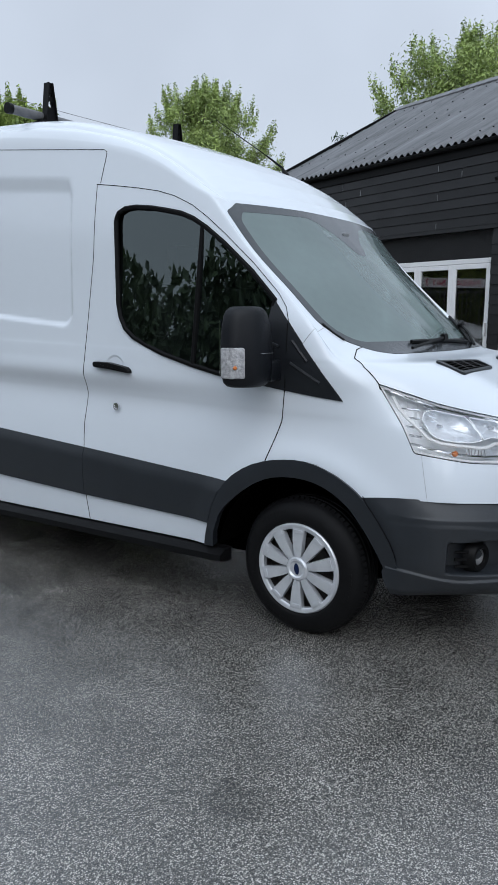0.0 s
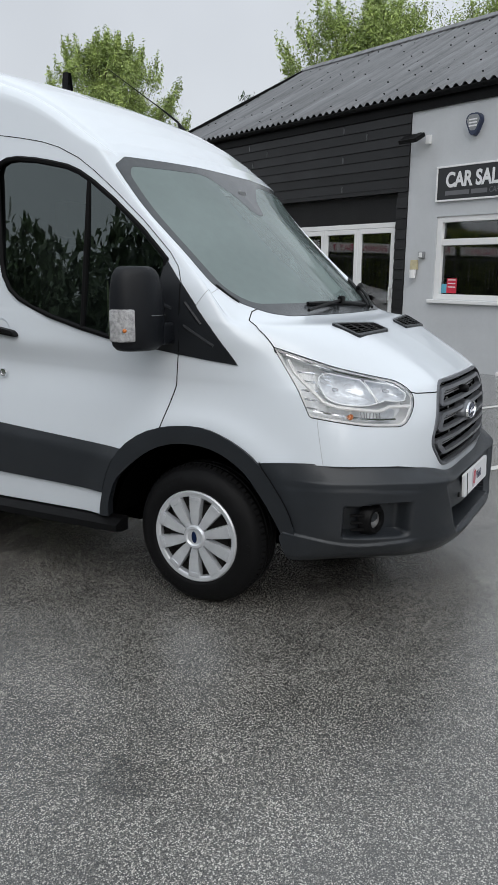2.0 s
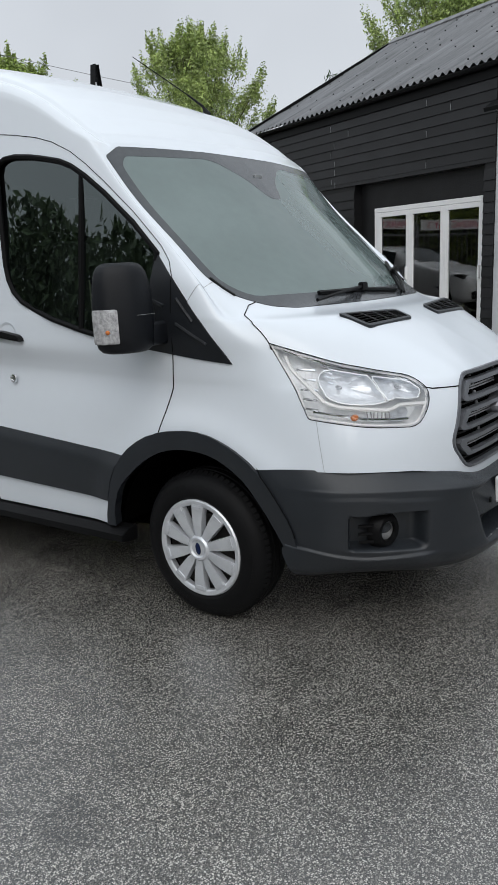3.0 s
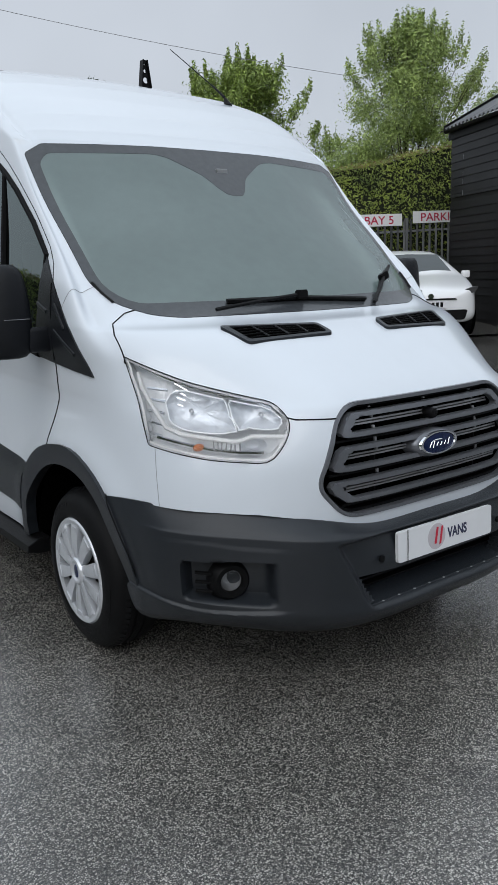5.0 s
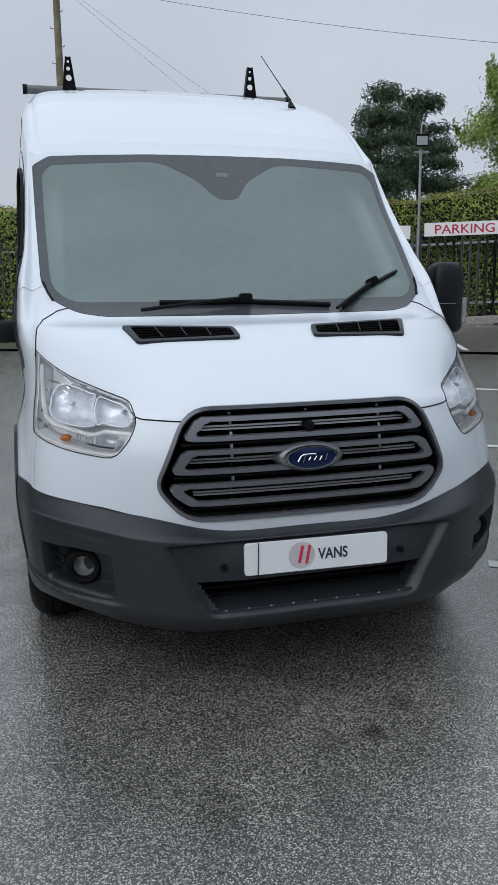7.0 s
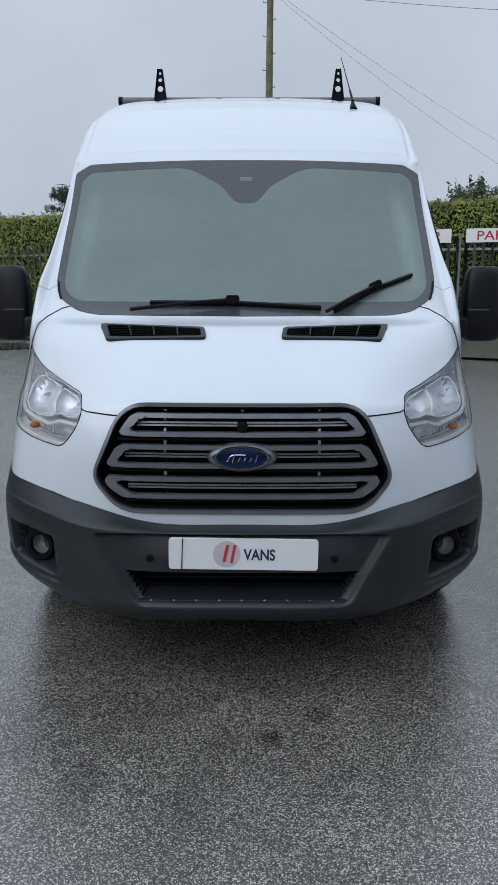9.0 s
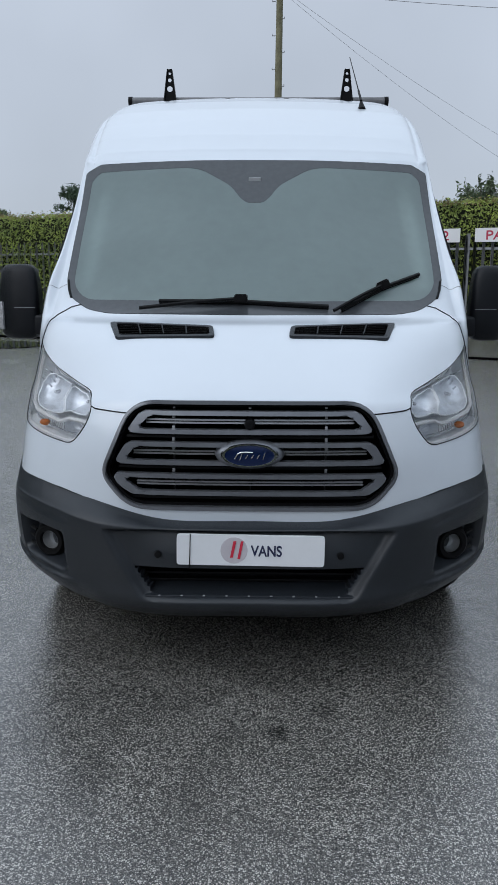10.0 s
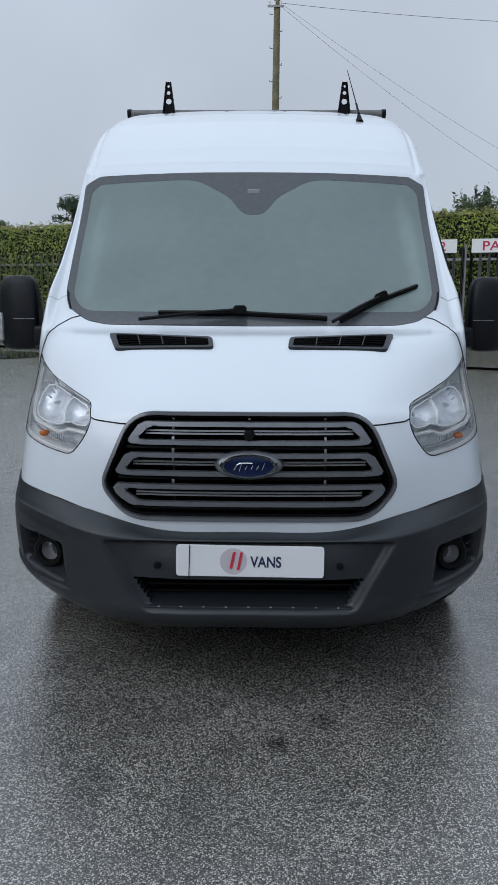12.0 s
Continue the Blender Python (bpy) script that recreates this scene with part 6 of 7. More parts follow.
def loop_bar(x_top, x_low, z0, z1, h, low_cut):
    """One closed loop of the grille: two long bars joined by broad ends."""
    if low_cut:
        out = [(x_top - 0.012, z1), (x_top, z1 - 0.016), (x_top - 0.012, z1 - 0.040), (x_low, z0 + 0.004), (x_low - 0.03, z0)]
        inn = [(x_top - 0.060, z1 - h), (x_top - 0.045, z1 - h - 0.004), (x_top - 0.048, z1 - h - 0.014), (x_low - 0.030, z0 + h + 0.003), (x_low - 0.05, z0 + h)]
    else:
        out = [(x_top - 0.03, z1), (x_top - 0.006, z1 - 0.012), (x_low, z0 + 0.018), (x_low - 0.004, z0 + 0.006), (x_low - 0.03, z0)]
        inn = [(x_top - 0.060, z1 - h), (x_top - 0.040, z1 - h - 0.007), (x_low - 0.040, z0 + h + 0.012), (x_low - 0.043, z0 + h + 0.004), (x_low - 0.06, z0 + h)]
    # same count of points on both outlines
    def fill(pts):
        res = []
        full = pts + [(-x, z) for x, z in pts[::-1]]
        for i, (a, b) in enumerate(zip(full, full[1:] + full[:1])):
            k = 24 if i in (len(pts) - 1, 2 * len(pts) - 1) else 3
            res += [(a[0] + (b[0] - a[0]) * t / k, a[1] + (b[1] - a[1]) * t / k) for t in range(k)]
        return res
    return band(fill(out), fill(inn), -0.006, 0.022, 0.0045)


for x_top, x_low, z0, z1, cut in ((0.400, 0.43, 0.927, 1.006, False), (0.450, 0.475, 0.818, 0.898, False), (0.485, 0.425, 0.708, 0.786, True)):
    loop = sheet("grille_bar", bent(loop_bar(x_top, x_low, z0, z1, 0.0155, cut), 0.004), GRILLE_GREY, grille)
    zc = (z0 + z1) / 2
    bm = bmesh.new()
    xs = np.linspace(-(x_low - 0.06 if not cut else x_low - 0.02), x_low - 0.06 if not cut else x_low - 0.02, 30)
    for a, b in zip(xs, xs[1:]):
        for d in (-0.005, 0.005):
            box(bm, a, b, 0.03, 0.06, zc + d - 0.003, zc + d + 0.003)
    bmesh.ops.remove_doubles(bm, verts=bm.verts[:], dist=1e-5)
    part("thin_slat", bent(bm, 0.0), SLAT_GREY, loop)
for z, half in ((1.020, 0.39), (0.913, 0.44), (0.803, 0.47), (0.693, 0.42)):
    bm = bmesh.new()
    xs = np.linspace(-half, half, 28)
    for a, b in zip(xs, xs[1:]):
        box(bm, a, b, 0.028, 0.07, z - 0.004, z + 0.004)
    bmesh.ops.remove_doubles(bm, verts=bm.verts[:], dist=1e-5)
    part("dark_slat", bent(bm, 0.0), BLACK, grille)
for x in (-0.27, 0.0, 0.27):
    for z in (1.018, 0.985, 0.945, 0.905, 0.875, 0.795):
        if x or z > 1.0:
            peg = bmesh.new()
            box(peg, x - 0.005, x + 0.005, 0.022, 0.03, z - 0.007, z + 0.007, bevel=0.002)
            part("peg", bent(peg), SLAT_GREY, grille)
    bm = bmesh.new()
    for z in np.linspace(0.69, 1.0, 10):
        box(bm, x - 0.003, x + 0.003, 0.035, 0.06, z, z + 0.034)
    part("upright", bent(bm), BLACK, grille)
# badge
bm = bmesh.new()
ovalm = Matrix.Translation((0, 0.05, 0.858)) @ Matrix.Rotation(radians(86), 4, "X")
revolve(bm, [(0.0, 0.0), (0.100, 0.0), (0.112, -0.006), (0.120, -0.02), (0.125, -0.06)], ovalm @ Matrix.Diagonal((1, 0.42, 1, 1)), 56)
badge = part("badge", bm, GRILLE_GREY, grille, "blue oval badge with chrome rim", True)
bm = bmesh.new()
revolve(bm, [(0.0845, 0.003), (0.087, 0.008), (0.096, 0.008), (0.101, 0.0)], ovalm @ Matrix.Diagonal((1, 0.415, 1, 1)), 56)
part("chrome_rim", bm, CHROME, badge, smooth=True)
bm = bmesh.new()
revolve(bm, [(0.0, 0.006), (0.06, 0.0055), (0.087, 0.003)], ovalm @ Matrix.Diagonal((1, 0.41, 1, 1)), 48)
part("blue_field", bm, BADGE_BLUE, badge, smooth=True)
sweep = [(-0.052, -0.012), (-0.042, 0.006), (-0.030, 0.012), (-0.012, 0.0125), (0.012, 0.012)]
bm = strip([(x, 0.0425 - 0.0003 * abs(x), 0.858 + z) for x, z in sweep], 0.0022, 5)
for a, b in (((-0.034, -0.016), (-0.026, 0.010)), ((-0.014, -0.010), (-0.006, 0.003)), ((0.006, -0.010), (0.014, 0.003)), ((0.026, -0.010), (0.034, 0.003)), ((0.046, -0.012), (0.054, 0.012))):
    tube(bm, (a[0], 0.0425, 0.858 + a[1]), (b[0], 0.0425, 0.858 + b[1]), 0.0018, n=5)
part("raised_mark", bm, CHROME, badge)
bm = bmesh.new()
gm = Matrix.Translation((0.0, 0.085, 0.962)) @ Matrix.Rotation(radians(90), 4, "X")
revolve(bm, [(0.0, 0.018), (0.008, 0.02), (0.016, 0.018), (0.019, 0.008), (0.019, -0.03)], gm, 24)
part("front_camera", bm, BLACK, grille, "small round black camera", True)


# ---- headlights ----
def lamp_point(a, z, depth):
    """A point behind the lamp's outer surface: a across, depth inwards."""
    best = LAMP_TABLE[np.argmin((LAMP_TABLE[:, 3] - a) ** 2 + (LAMP_TABLE[:, 2] - z) ** 2)]
    return Vector((best[0] - depth * 0.64, best[1] + depth * 0.77, z))


LAMP_TABLE = np.array([(*p, (p[0] + p[1]) / math.sqrt(2)) for p in (skin(k, s) for k in np.linspace(2, 8, 90) for s in np.linspace(1.5, 4.6, 110))])


def lamp_sheet(outline, d0, d1=None, rim=None):
    """A sheet inside the lamp, over an outline of (across, height)."""
    bm = bmesh.new()
    outer = [bm.verts.new(lamp_point(a, z, d0)) for a, z in outline]
    if rim is None:
        bm.faces.new(outer)
    else:
        inner = [bm.verts.new(lamp_point(a, z, d1)) for a, z in rim]
        n = len(outer)
        for i in range(n):
            bm.faces.new((outer[i], outer[(i + 1) % n], inner[(i + 1) % n], inner[i]))
    return bm


MAIN_CELL = dense(rounded([(0.962, 1.050), (0.944, 1.086), (0.904, 1.092), (0.757, 1.060), (0.735, 1.014), (0.710, 0.966), (0.76, 0.958), (0.81, 0.960), (0.893, 0.972), (0.938, 0.996)], 0.012, 3), 0.02)
INNER_CELL = dense(rounded([(0.748, 1.058), (0.636, 1.040), (0.591, 1.024), (0.562, 0.996), (0.575, 0.970), (0.62, 0.969), (0.672, 0.977), (0.704, 0.967)], 0.010, 3), 0.02)
for side in (-1, 1):
    lamp = sheet("headlight", LAMP_SHEETS[side], LENS, van, "clear headlight with chrome bowls and amber bulb")
    def flip(bm):
        if side < 0:
            for v in bm.verts:
                v.co.x = -v.co.x
        return bm
    tagged(part("lamp_gap", seam([(1, 10), (1, 11), (1, 12)], side, 0.0018), SEAL, lamp), kind="stuff")
    ring = dense(list(LAMP), 0.02)
    sgn = 1 if sum(ring[i - 1][0] * ring[i][1] - ring[i][0] * ring[i - 1][1] for i in range(len(ring))) > 0 else -1
    # housing: walls, then floor
    bm = lamp_sheet(ring, 0.004, 0.084, shrink(ring, sgn * 0.008))
    part("housing_wall", flip(bm), HOUSING, lamp, smooth=True)
    bm = bmesh.new()
    bm.faces.new([bm.verts.new(lamp_point(a, z, 0.086)) for a, z in shrink(ring, sgn * 0.004)])
    bmesh.ops.triangulate(bm, faces=bm.faces[:])
    part("housing", flip(bm), HOUSING, lamp)
    bm = bmesh.new()
    bm.faces.new([bm.verts.new(lamp_point(a, z, 0.1)) for a, z in ring])
    bmesh.ops.triangulate(bm, faces=bm.faces[:])
    part("housing_back", flip(bm), HOUSING, lamp)
    # bright outline and light guide
    rim_in = shrink(ring, sgn * 0.010)
    bm = lamp_sheet(shrink(ring, sgn * 0.004), 0.010, 0.012, rim_in)
    part("edge_trim", flip(bm), UPVC, lamp, "pale outer rim", True)
    guide = [(1.075, 1.150), (1.053, 1.104), (1.025, 1.063), (0.992, 1.024), (0.954, 0.978), (0.903, 0.958), (0.816, 0.946), (0.72, 0.934), (0.69, 0.938), (0.658, 0.950), (0.555, 0.947)]
    pts = [lamp_point(a, z, 0.016) for a, z in guide]
    part("light_guide", flip(strip([tuple(p) for p in pts], 0.0085)), UPVC, lamp, "white light guide", True)
    # wide main cell and flat inner cell of the reflector
    for cell, bulb in ((MAIN_CELL, (0.868, 1.022)), (INNER_CELL, (0.632, 1.008))):
        ca, cz = (sum(p[i] for p in cell) / len(cell) for i in (0, 1))
        bm = bmesh.new()
        rows = []
        for k, depth in ((1.0, 0.022), (0.97, 0.042), (0.86, 0.060), (0.66, 0.072), (0.40, 0.078), (0.15, 0.080)):
            rows.append([bm.verts.new(lamp_point(ca + (a - ca) * k, cz + (z - cz) * k, depth)) for a, z in cell])
        for r0, r1 in zip(rows, rows[1:]):
            for i in range(len(cell)):
                bm.faces.new((r0[i - 1], r0[i], r1[i], r1[i - 1]))
        bm.faces.new(rows[-1])
        bowl = part("reflector_bowl", flip(bm), REFLECT, lamp, "chrome reflector bowl", True)
        edge = [tuple(lamp_point(a, z, 0.021)) for a, z in cell]
        part("bowl_edge", flip(strip(edge + edge[:1], 0.003, 5)), HOUSING, bowl, smooth=True)
        m = Matrix.Translation(lamp_point(*bulb, 0.05)) @ Matrix.Rotation(radians(28), 4, "Z") @ Matrix.Rotation(radians(90), 4, "X")
        bm = bmesh.new()
        revolve(bm, [(0.0, 0.0), (0.006, -0.003), (0.008, -0.03)], m, 16)
        part("bulb", flip(bm), LENS_RIB, bowl, smooth=True)
    # chrome brow over the cells, ribs of the indicator
    part("brow", flip(strip([tuple(lamp_point(a, z, 0.03)) for a, z in ((1.07, 1.172), (0.97, 1.132), (0.88, 1.10), (0.76, 1.072), (0.66, 1.052), (0.60, 1.032))], 0.006, 6)), CHROME, lamp, "chrome upper trim", True)
    part("lower_shelf", flip(strip([tuple(lamp_point(a, z, 0.036)) for a, z in ((0.99, 0.94), (0.90, 0.925), (0.80, 0.905), (0.70, 0.895), (0.62, 0.893))], 0.006, 6)), CHROME, lamp, "chrome lower trim", True)
    for k in range(7):
        a = 0.70 + 0.0145 * k
        part("lens_rib", flip(strip([tuple(lamp_point(a, 0.937, 0.028)), tuple(lamp_point(a + 0.002, 0.902, 0.03))], 0.0025, 4)), LENS_RIB, lamp)
    c = lamp_point(0.835, 0.914, 0.03)
    bm = bmesh.new()
    bmesh.ops.create_uvsphere(bm, u_segments=14, v_segments=10, radius=0.013, matrix=Matrix.Translation(c) @ Matrix.Diagonal((1.6, 1, 1, 1)))
    part("indicator_bulb", flip(bm), AMBER, lamp, "amber indicator bulb", True)
    c = lamp_point(0.655, 0.915, 0.045)
    bm = bmesh.new()
    m = Matrix.Translation(c) @ Matrix.Rotation(radians(25), 4, "Z") @ Matrix.Rotation(radians(90), 4, "X")
    revolve(bm, [(0.0, -0.03), (0.016, -0.026), (0.026, -0.008), (0.03, 0.004)], m @ Matrix.Diagonal((1.5, 0.9, 1, 1)), 24)
    part("side_bowl", flip(bm), REFLECT, lamp, smooth=True)
    # stepped bezel pieces at the outer end
    for k in range(5):
        z = 0.955 + 0.036 * k
        a0 = 1.005 - 0.002 * k
        bm = strip([tuple(lamp_point(a0 + 0.012 + 0.006 * k, z, 0.03)), tuple(lamp_point(a0 - 0.035, z - 0.008, 0.036))], 0.005, 5)
        part("bezel_step", flip(bm), CHROME, lamp)
    for k in range(5):
        bm = strip([tuple(lamp_point(0.945 - 0.006 * k, 1.135 - 0.022 * k, 0.03)), tuple(lamp_point(0.885 + 0.004 * k, 1.105 - 0.016 * k, 0.036))], 0.004, 5)
        part("bezel_step", flip(bm), CHROME, lamp)


# ---- mirrors ----
for side in (-1, 1):
    bm = bmesh.new()
    rows = []
    plan = [(1.03, 1.148), (1.15, 1.145), (1.25, 1.225), (1.255, 1.300), (1.05, 1.315)]
    for z, k in ((1.185, 0.58), (1.191, 0.76), (1.208, 0.90), (1.25, 0.98), (1.33, 1.0), (1.40, 0.975), (1.46, 0.92), (1.50, 0.85), (1.522, 0.76), (1.535, 0.63), (1.539, 0.48)):
        ring = rounded([(1.14 + (x - 1.14) * k, 1.235 + (y - 1.235) * k) for x, y in plan], [0.04, 0.05, 0.05, 0.02, 0.03], 5)
        rows.append([bm.verts.new((side * x, y + 0.02 * max(0, z - 1.4), z)) for x, y in ring])
    n = len(rows[0])
    for a, b in zip(rows, rows[1:]):
        for i in range(n):
            bm.faces.new((a[i], a[(i + 1) % n], b[(i + 1) % n], b[i]))
    bm.faces.new(rows[0])
    bm.faces.new(rows[-1])
    mirror = part("mirror", bm, MOUNT, DOORS[side], "large black plastic door mirror", True)
    bm = bmesh.new()
    prism(bm, rounded([(1.15, 1.205), (1.26, 1.20), (1.26, 1.29), (1.15, 1.305)], 0.02, 3), "x", side * 0.935, side * 1.06, 0.012)
    part("mirror_arm", bm, MOUNT, mirror, smooth=True)
    bm = bmesh.new()
    prism(bm, rounded([(1.218, 1.182), (1.252, 1.212), (1.266, 1.25), (1.264, 1.285), (1.24, 1.285), (1.21, 1.22)], 0.008, 2), "z", 1.228, 1.362, 0.008)
    for v in bm.verts:
        v.co.x *= side
    ind = part("indicator", bm, mat("clear_indicator", (0.36, 0.36, 0.37), 0.12, vary=0.45, scale=60, bump=0.4, bump_scale=120), mirror, "clear mirror indicator lens", True)
    bm = bmesh.new()
    bmesh.ops.create_uvsphere(bm, u_segments=10, v_segments=8, radius=0.009, matrix=Matrix.Translation((side * 1.252, 1.215, 1.275)))
    part("bulb", bm, AMBER, ind)
    part("mirror_glass", boxed(side * 1.07, side * 1.235, 1.303, 1.312, 1.24, 1.48), CHROME, mirror)
    part("parting_line", strip([(side * 1.05, 1.146, 1.335), (side * 1.10, 1.145, 1.335), (side * 1.15, 1.148, 1.335)], 0.0012), STEEL, mirror)
    # ridges of the mount
    for (y0, z0), (y1, z1) in (((1.10, 1.375), (1.02, 1.285)), ((1.105, 1.275), (0.96, 1.195)), ((1.25, 1.375), (1.165, 1.345)), ((1.26, 1.225), (1.165, 1.215))):
        ends = [(side * (side_x(y, rake(y, z)) + 0.002), y, rake(y, z)) for y, z in ((y0, z0), ((y0 + y1) / 2, (z0 + z1) / 2), (y1, z1))]
        part("mount_ridge", strip(ends, 0.010, 8), SAIL_PLASTIC, DOORS[side], smooth=True)


# ---- bonnet vents, wipers, roof things ----
def lay(x, y, up=0.0):
    return Vector((x, y, on_skin(x, y) + up))


for side in (-1, 1):
    quad = [(0.144, 0.437), (0.530, 0.450), (0.578, 0.574), (0.156, 0.518)]
    ring = rounded(quad, 0.02, 4)
    inner = rounded([(0.163, 0.449), (0.518, 0.462), (0.548, 0.556), (0.172, 0.506)], 0.014, 4)
    bm = bmesh.new()
    n = len(ring)
    rows = [[bm.verts.new(lay(side * x, y, up)) for x, y in o] for o, up in ((ring, 0.001), (ring, 0.012), (inner, 0.012), (inner, 0.0))]
    for a in range(3):
        for i in range(n):
            bm.faces.new((rows[a][i], rows[a][(i + 1) % n], rows[a + 1][(i + 1) % n], rows[a + 1][i]))
    vent = part("vent", bm, PLASTIC, bonnet, "dark grey slatted bonnet vent", True)
    # black face between the slats, shade put into its colour
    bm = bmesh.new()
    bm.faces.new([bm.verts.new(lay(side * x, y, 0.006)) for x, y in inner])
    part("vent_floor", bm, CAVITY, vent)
    for k in range(5):
        t = (k + 0.5) / 5
        y0, y1 = 0.450 + 0.055 * t, 0.463 + 0.090 * t
        bm = bmesh.new()
        xs = np.linspace(0.170, 0.528, 7)
        pts = [lay(side * x, y0 + (y1 - y0) * (x - 0.17) / 0.358, 0.010) for x in xs]
        part("slat", strip([tuple(p) for p in pts], 0.0028, 4), BLACK, vent)
    for x in (0.255, 0.345, 0.435):
        part("divider", strip([tuple(lay(side * x, 0.453 + 0.03 * (x - 0.16), 0.0115)), tuple(lay(side * (x + 0.03 * (x - 0.14) / 0.4), 0.508 + 0.12 * (x - 0.17), 0.0115))], 0.0028, 5), PLASTIC, vent)


def on_glass(x, z, out=0.0):
    return Vector((x, screen_at(x, z) - out * 0.7, z + out * 0.7))


for name, tip0, mid, tip1, foot in (("long", (-0.40, 1.366), (-0.05, 1.366), (0.32, 1.346), (-0.48, 1.332)), ("short", (0.375, 1.335), (0.565, 1.425), (0.745, 1.485), (0.34, 1.325))):
    wiper = new("wiper")
    wiper.parent = van
    tagged(wiper, "black windscreen wiper")
    blade = [on_glass(x, z, 0.012) for x, z in [(tip0[0] + (mid[0] - tip0[0]) * t, tip0[1] + (mid[1] - tip0[1]) * t) for t in np.linspace(0, 1, 7)] + [(mid[0] + (tip1[0] - mid[0]) * t, mid[1] + (tip1[1] - mid[1]) * t) for t in np.linspace(0, 1, 7)[1:]]]
    part("blade", strip([tuple(p) for p in blade], 0.009, 6), BLACK, wiper, smooth=True)
    rub = [p + Vector((0, 0.004, -0.010)) for p in blade]
    part("rubber", strip([tuple(p) for p in rub], 0.004, 5), SEAL, wiper)
    f, m = on_glass(*foot, 0.02), on_glass(*mid, 0.03)
    h = (f * 0.45 + m * 0.55) + Vector((0, -0.01, 0.004))
    part("arm", strip([tuple(f), tuple(h), tuple(m)], 0.008, 6), BLACK, wiper, smooth=True)
    bm = bmesh.new()
    bmesh.ops.create_cube(bm, size=1, matrix=Matrix.Translation(m) @ Matrix.Rotation(math.atan2(mid[1] - tip0[1], mid[0] - tip0[0]), 4, "Y").inverted() @ Matrix.Diagonal((0.056, 0.026, 0.036, 1)))
    bmesh.ops.bevel(bm, geom=bm.edges[:], offset=0.005, segments=2, affect="EDGES")
    part("connector", bm, BLACK, wiper)
for side in (-1, 1):
    bm = strip([tuple(on_glass(side * x, z, 0.004)) for x, z in ((0.815, 1.385), (0.835, 1.42), (0.848, 1.46))], 0.005, 6)
    part("corner_cover", bm, BLACK, van, "black plastic scuttle corner", True)
# inside of the cab
bm = bmesh.new()
prism(bm, rounded([(0.95, 0.9), (0.80, 1.24), (0.92, 1.30), (1.25, 1.30), (1.45, 1.16), (1.45, 0.9)], 0.05, 3), "x", -0.86, 0.86)
part("dashboard", bm, DASH, van)
bm = bmesh.new()
revolve(bm, [(0.18 + 0.015 * math.cos(a), 0.015 * math.sin(a)) for a in np.linspace(0, 2 * math.pi, 9)[:-1]], Matrix.Translation((-0.40, 1.42, 1.34)) @ Matrix.Rotation(radians(-62), 4, "X"), 32, True)
part("steering_wheel", bm, BLACK, van, smooth=True)
for x, w in ((-0.42, 0.25), (0.38, 0.42)):
    bm = bmesh.new()
    box(bm, x - w, x + w, 1.65, 2.15, 0.95, 1.12, bevel=0.05)
    box(bm, x - w, x + w, 2.08, 2.22, 1.08, 1.68, bevel=0.05)
    box(bm, x - 0.13, x + 0.13, 2.1, 2.2, 1.71, 1.9, bevel=0.04)
    part("seat", bm, DASH, van, "dark cloth cab seat", True)
for side in (-1, 1):
    bm = strip([(side * 0.80, 1.09, 1.40), (side * 0.79, 1.27, 1.58), (side * 0.775, 1.52, 1.84), (side * 0.74, 1.66, 1.96)], 0.045, 8)
    part("pillar_trim", bm, UPVC, van, "pale inner pillar trim", True)
part("bulkhead", boxed(-0.90, 0.90, 2.36, 2.39, 0.5, 2.3), DASH, van)
bm = bmesh.new()
box(bm, -0.03, 0.03, screen_at(0, 1.942) - 0.004, screen_at(0, 1.942) + 0.02, 1.928, 1.957, bevel=0.004)
part("sensor_window", bm, STEEL, screen, "pale sensor window in the dark glass")

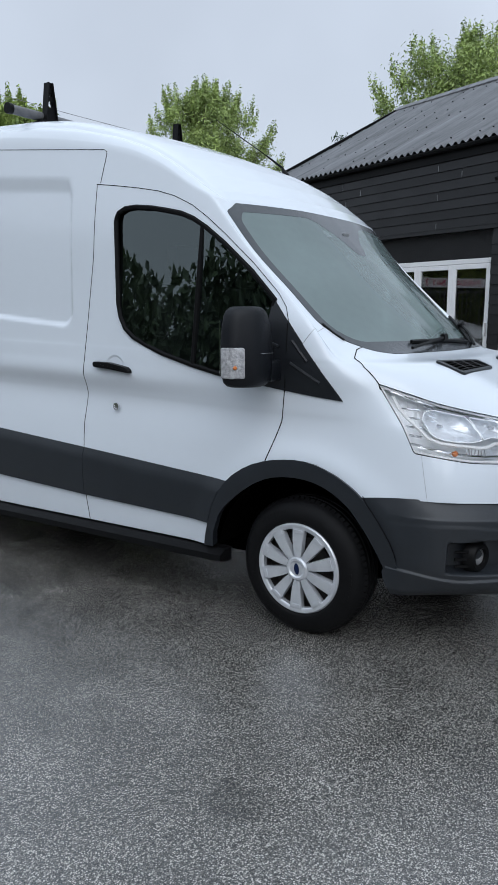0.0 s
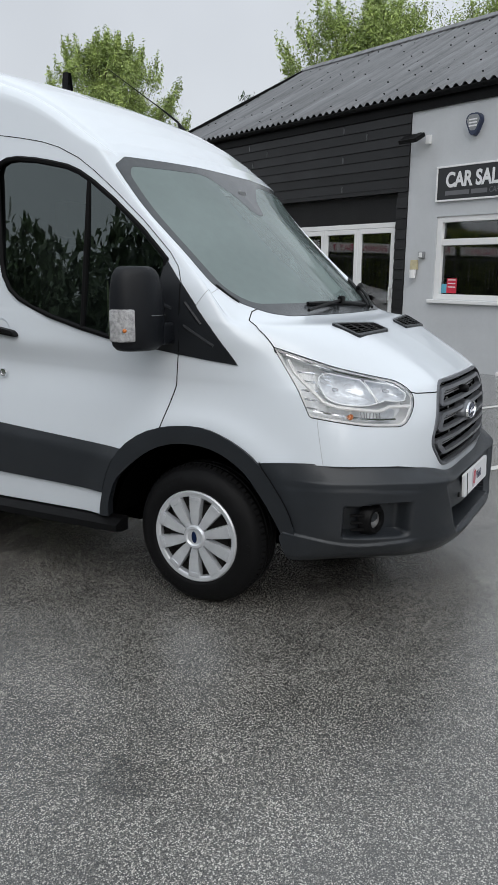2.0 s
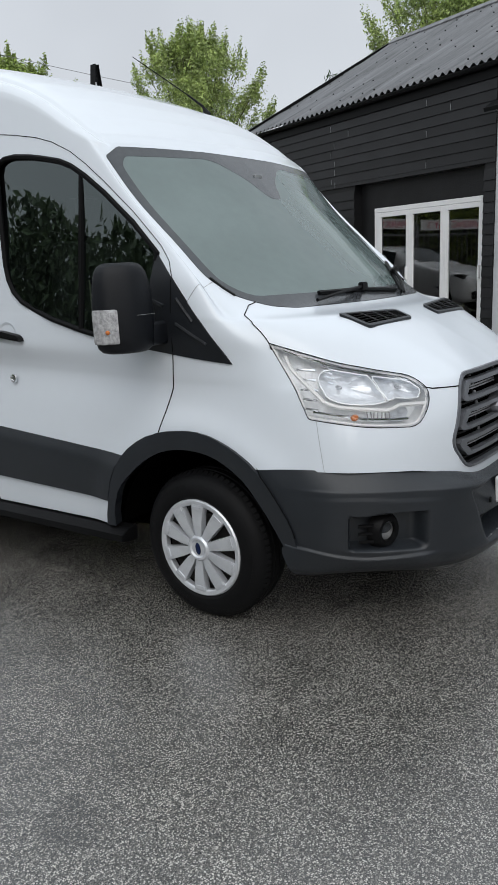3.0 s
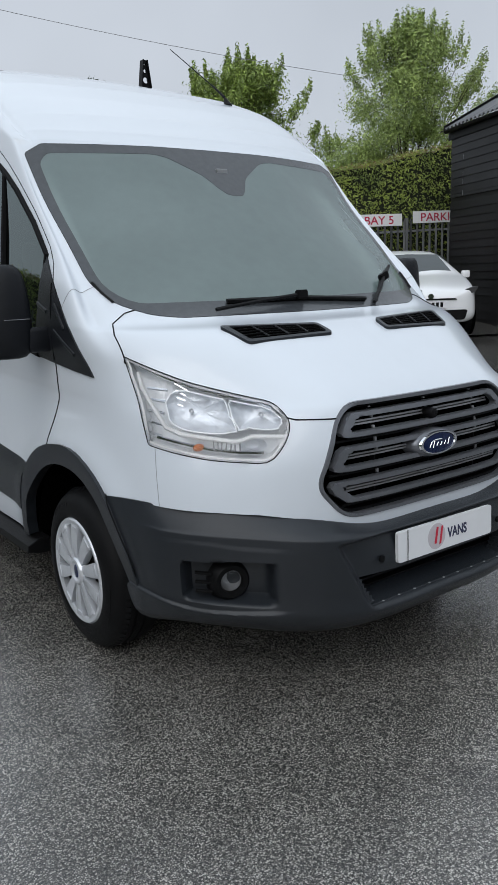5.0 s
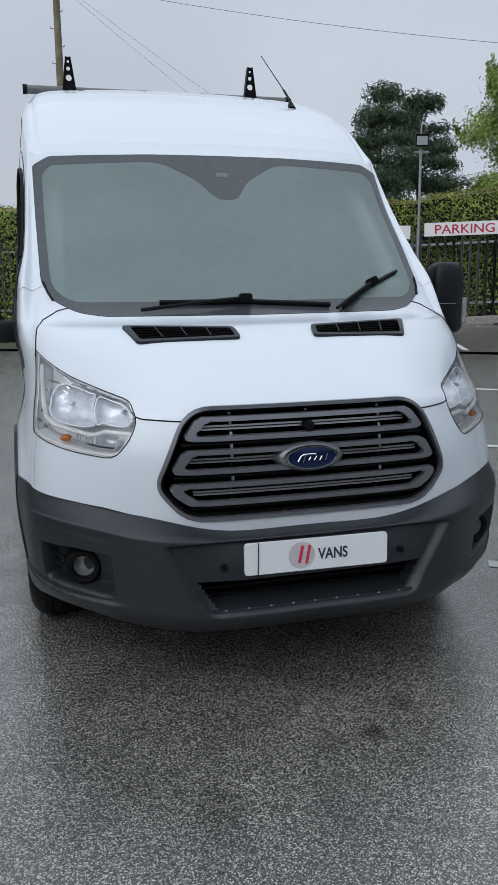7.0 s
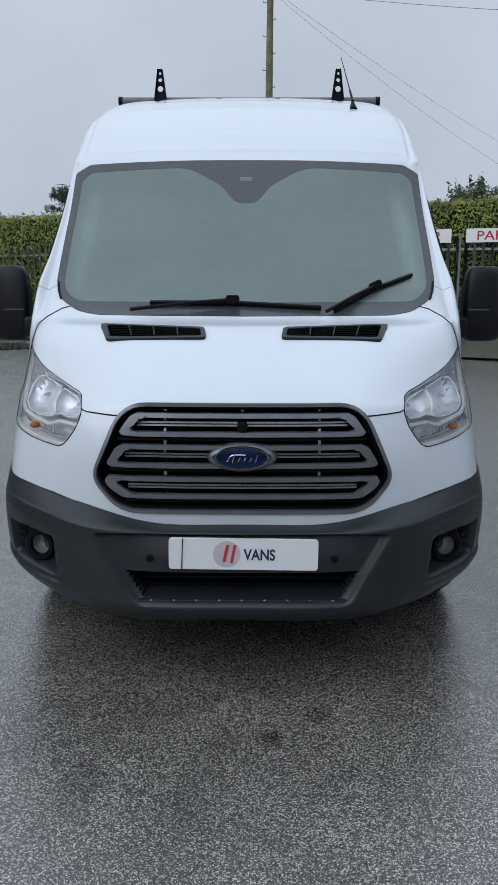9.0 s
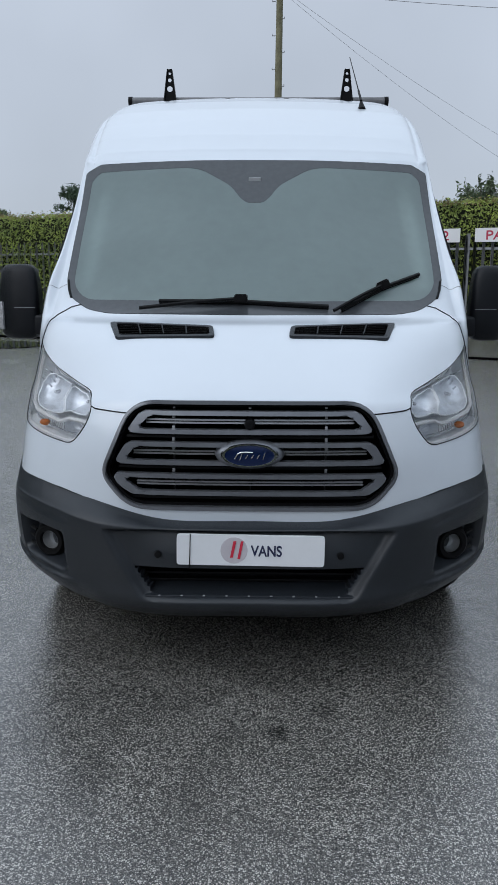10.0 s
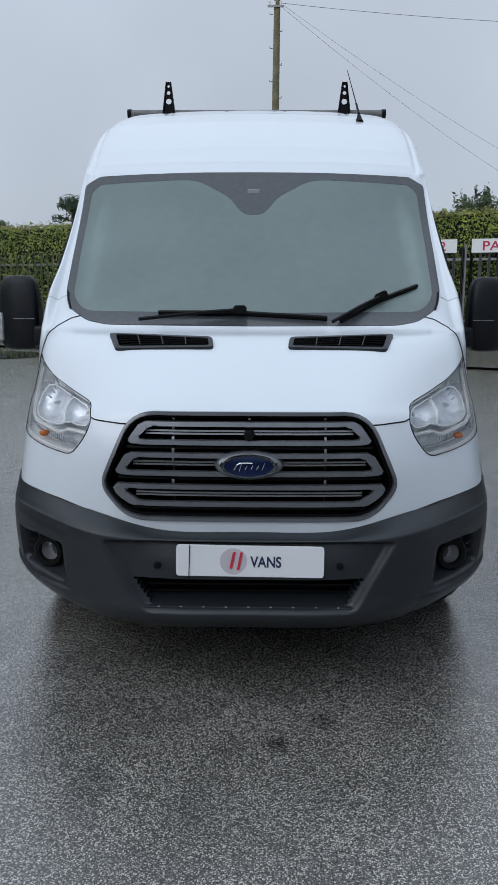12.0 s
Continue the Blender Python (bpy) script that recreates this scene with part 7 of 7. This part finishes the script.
# roof bar with ladder stops, aerial
bar = thing("roof_bar", "worn grey steel roof bar with black ladder stops", "roof bar")
bm = bmesh.new()
tube(bm, (-0.875, 3.07, 2.69), (0.875, 3.07, 2.69), 0.027, n=18)
part("tube", bm, BAR_STEEL, bar, smooth=True)
for side in (-1, 1):
    bm = bmesh.new()
    tube(bm, (side * 0.865, 3.07, 2.69), (side * 0.892, 3.07, 2.69), 0.031, n=18)
    part("end_cap", bm, BLACK, bar)
    stop = new("ladder_stop")
    stop.parent = bar
    tagged(stop, "black drilled ladder stop")
    x = side * 0.605
    z0, z1 = 2.665, 2.887
    lo = [(x - side * 0.046, z0), (x + side * 0.040, z0), (x + side * 0.011, z1), (x - side * 0.017, z1)]
    holes = [(x - side * 0.003, 2.7615, 0.019), (x - side * 0.003, 2.817, 0.0125), (x - side * 0.003, 2.859, 0.0085)]
    # drilled plate: rows of quads round each hole
    bm = bmesh.new()
    cuts = [z0, 2.731, 2.792, 2.792, 2.842, 2.842, 2.876, z1]
    def width(z, edge):
        t = (z - z0) / (z1 - z0)
        return (lo[0][0] + (lo[3][0] - lo[0][0]) * t) if edge == 0 else (lo[1][0] + (lo[2][0] - lo[1][0]) * t)
    for y in (3.028, 3.034):
        for za, zb, hole in ((z0, 2.731, None), (2.731, 2.792, 0), (2.792, 2.842, 1), (2.842, 2.876, 2), (2.876, z1, None)):
            corners = [(width(za, 0), za), (width(za, 1), za), (width(zb, 1), zb), (width(zb, 0), zb)]
            if hole is None:
                bm.faces.new([bm.verts.new((p[0], y, p[1])) for p in corners])
                continue
            hx, hz, r = holes[hole]
            ring_o = dense(corners, 0.012)
            ring_i = []
            for px, pz in ring_o:
                a = math.atan2(pz - hz, px - hx)
                ring_i.append((hx + r * math.cos(a), hz + r * math.sin(a)))
            vo = [bm.verts.new((p[0], y, p[1])) for p in ring_o]
            vi = [bm.verts.new((p[0], y, p[1])) for p in ring_i]
            for i in range(len(vo)):
                bm.faces.new((vo[i], vo[(i + 1) % len(vo)], vi[(i + 1) % len(vo)], vi[i]))
    bmesh.ops.remove_doubles(bm, verts=bm.verts[:], dist=1e-4)
    part("plate", bm, BLACK, stop)
    for e in (0, 1):
        bm = bmesh.new()
        box(bm, -0.003, 0.003, 3.015, 3.060, 0, 0.221)
        for v in bm.verts:
            v.co.x += width(z0 + v.co.z, e)
            v.co.z += z0
        part("flange", bm, BLACK, stop)
    bm = bmesh.new()
    box(bm, x - 0.09, x + 0.06, 3.020, 3.120, 2.60, 2.655, bevel=0.008)
    tube(bm, (x - 0.06, 3.010, 2.65), (x - 0.06, 3.130, 2.65), 0.014, n=10)
    tube(bm, (x + 0.03, 3.010, 2.65), (x + 0.03, 3.130, 2.65), 0.014, n=10)
    part("clamp", bm, BLACK, bar, smooth=True)
aerial = thing("aerial", "thin black whip aerial on the van roof", "aerial")
bm = bmesh.new()
tube(bm, (0.598, 2.10, 2.427), (0.596, 2.128, 2.477), 0.024, 0.008, n=14)
part("base", bm, BLACK, aerial, smooth=True)
bm = bmesh.new()
tube(bm, (0.596, 2.13, 2.482), (0.592, 2.24, 2.564), 0.008, 0.006, n=8)
tube(bm, (0.592, 2.24, 2.564), (0.58, 2.666, 2.860), 0.0035, 0.0025, n=6)
part("rod", bm, BLACK, aerial)

# clear panes let daylight through
for ob in bpy.data.objects:
    if ob.name.split(".")[0] in ("top_pane", "lower_pane", "pane", "side_window", "lens") or (ob.name.startswith("headlight") and ob.parent == van):
        ob.visible_shadow = False


# ---- boards of the black wall, one by one ----
def board_mesh(length):
    bm = bmesh.new()
    prism(bm, [(0.0, 0.0), (0.028, 0.0), (0.026, 0.012), (0.010, 0.152), (0.0, 0.152)], "x", 0, length)
    return mesh_of("board", bm, BOARD)


wall_of_boards = [c for c in house.children if c.name.startswith("boarded_wall")][0]
rnd = random.Random(77)
MESHES = {}


def lay_board(u0, u1, z, tilt):
    key = round(u1 - u0, 2)
    if key not in MESHES:
        MESHES[key] = board_mesh(u1 - u0 - 0.003)
    ob = new("board", MESHES[key])
    ob.parent = wall_of_boards
    ob.matrix_basis = Matrix.Translation((u0, 0.001, z)) @ Matrix.Rotation(tilt, 4, "Y")


for row in range(26):
    z = -0.2 + 0.148 * row
    cut = rnd.choice((3.1, 3.9, 4.6, 5.4, 2.6))
    if z + 0.15 > 2.55:
        lay_board(1.745, cut, max(z, 2.55), rnd.uniform(-0.001, 0.001))
        lay_board(cut, cut + 2.4, max(z, 2.55), rnd.uniform(-0.001, 0.001))
        lay_board(cut + 2.4, 8.3, max(z, 2.55), rnd.uniform(-0.001, 0.001))
        for u in (cut, cut + 2.4):
            nail = new("joint_mark", MESHES.setdefault("joint", mesh_of("joint_mark", boxed(-0.004, 0.004, 0.024, 0.030, 0.01, 0.10), STEEL)))
            nail.parent = wall_of_boards
            nail.matrix_basis = Matrix.Translation((u, 0.0, max(z, 2.55)))
    else:
        lay_board(1.745, 1.95, z, 0.0)
        lay_board(4.87, 6.6, z, rnd.uniform(-0.001, 0.001))
        lay_board(6.6, 8.3, z, rnd.uniform(-0.001, 0.001))
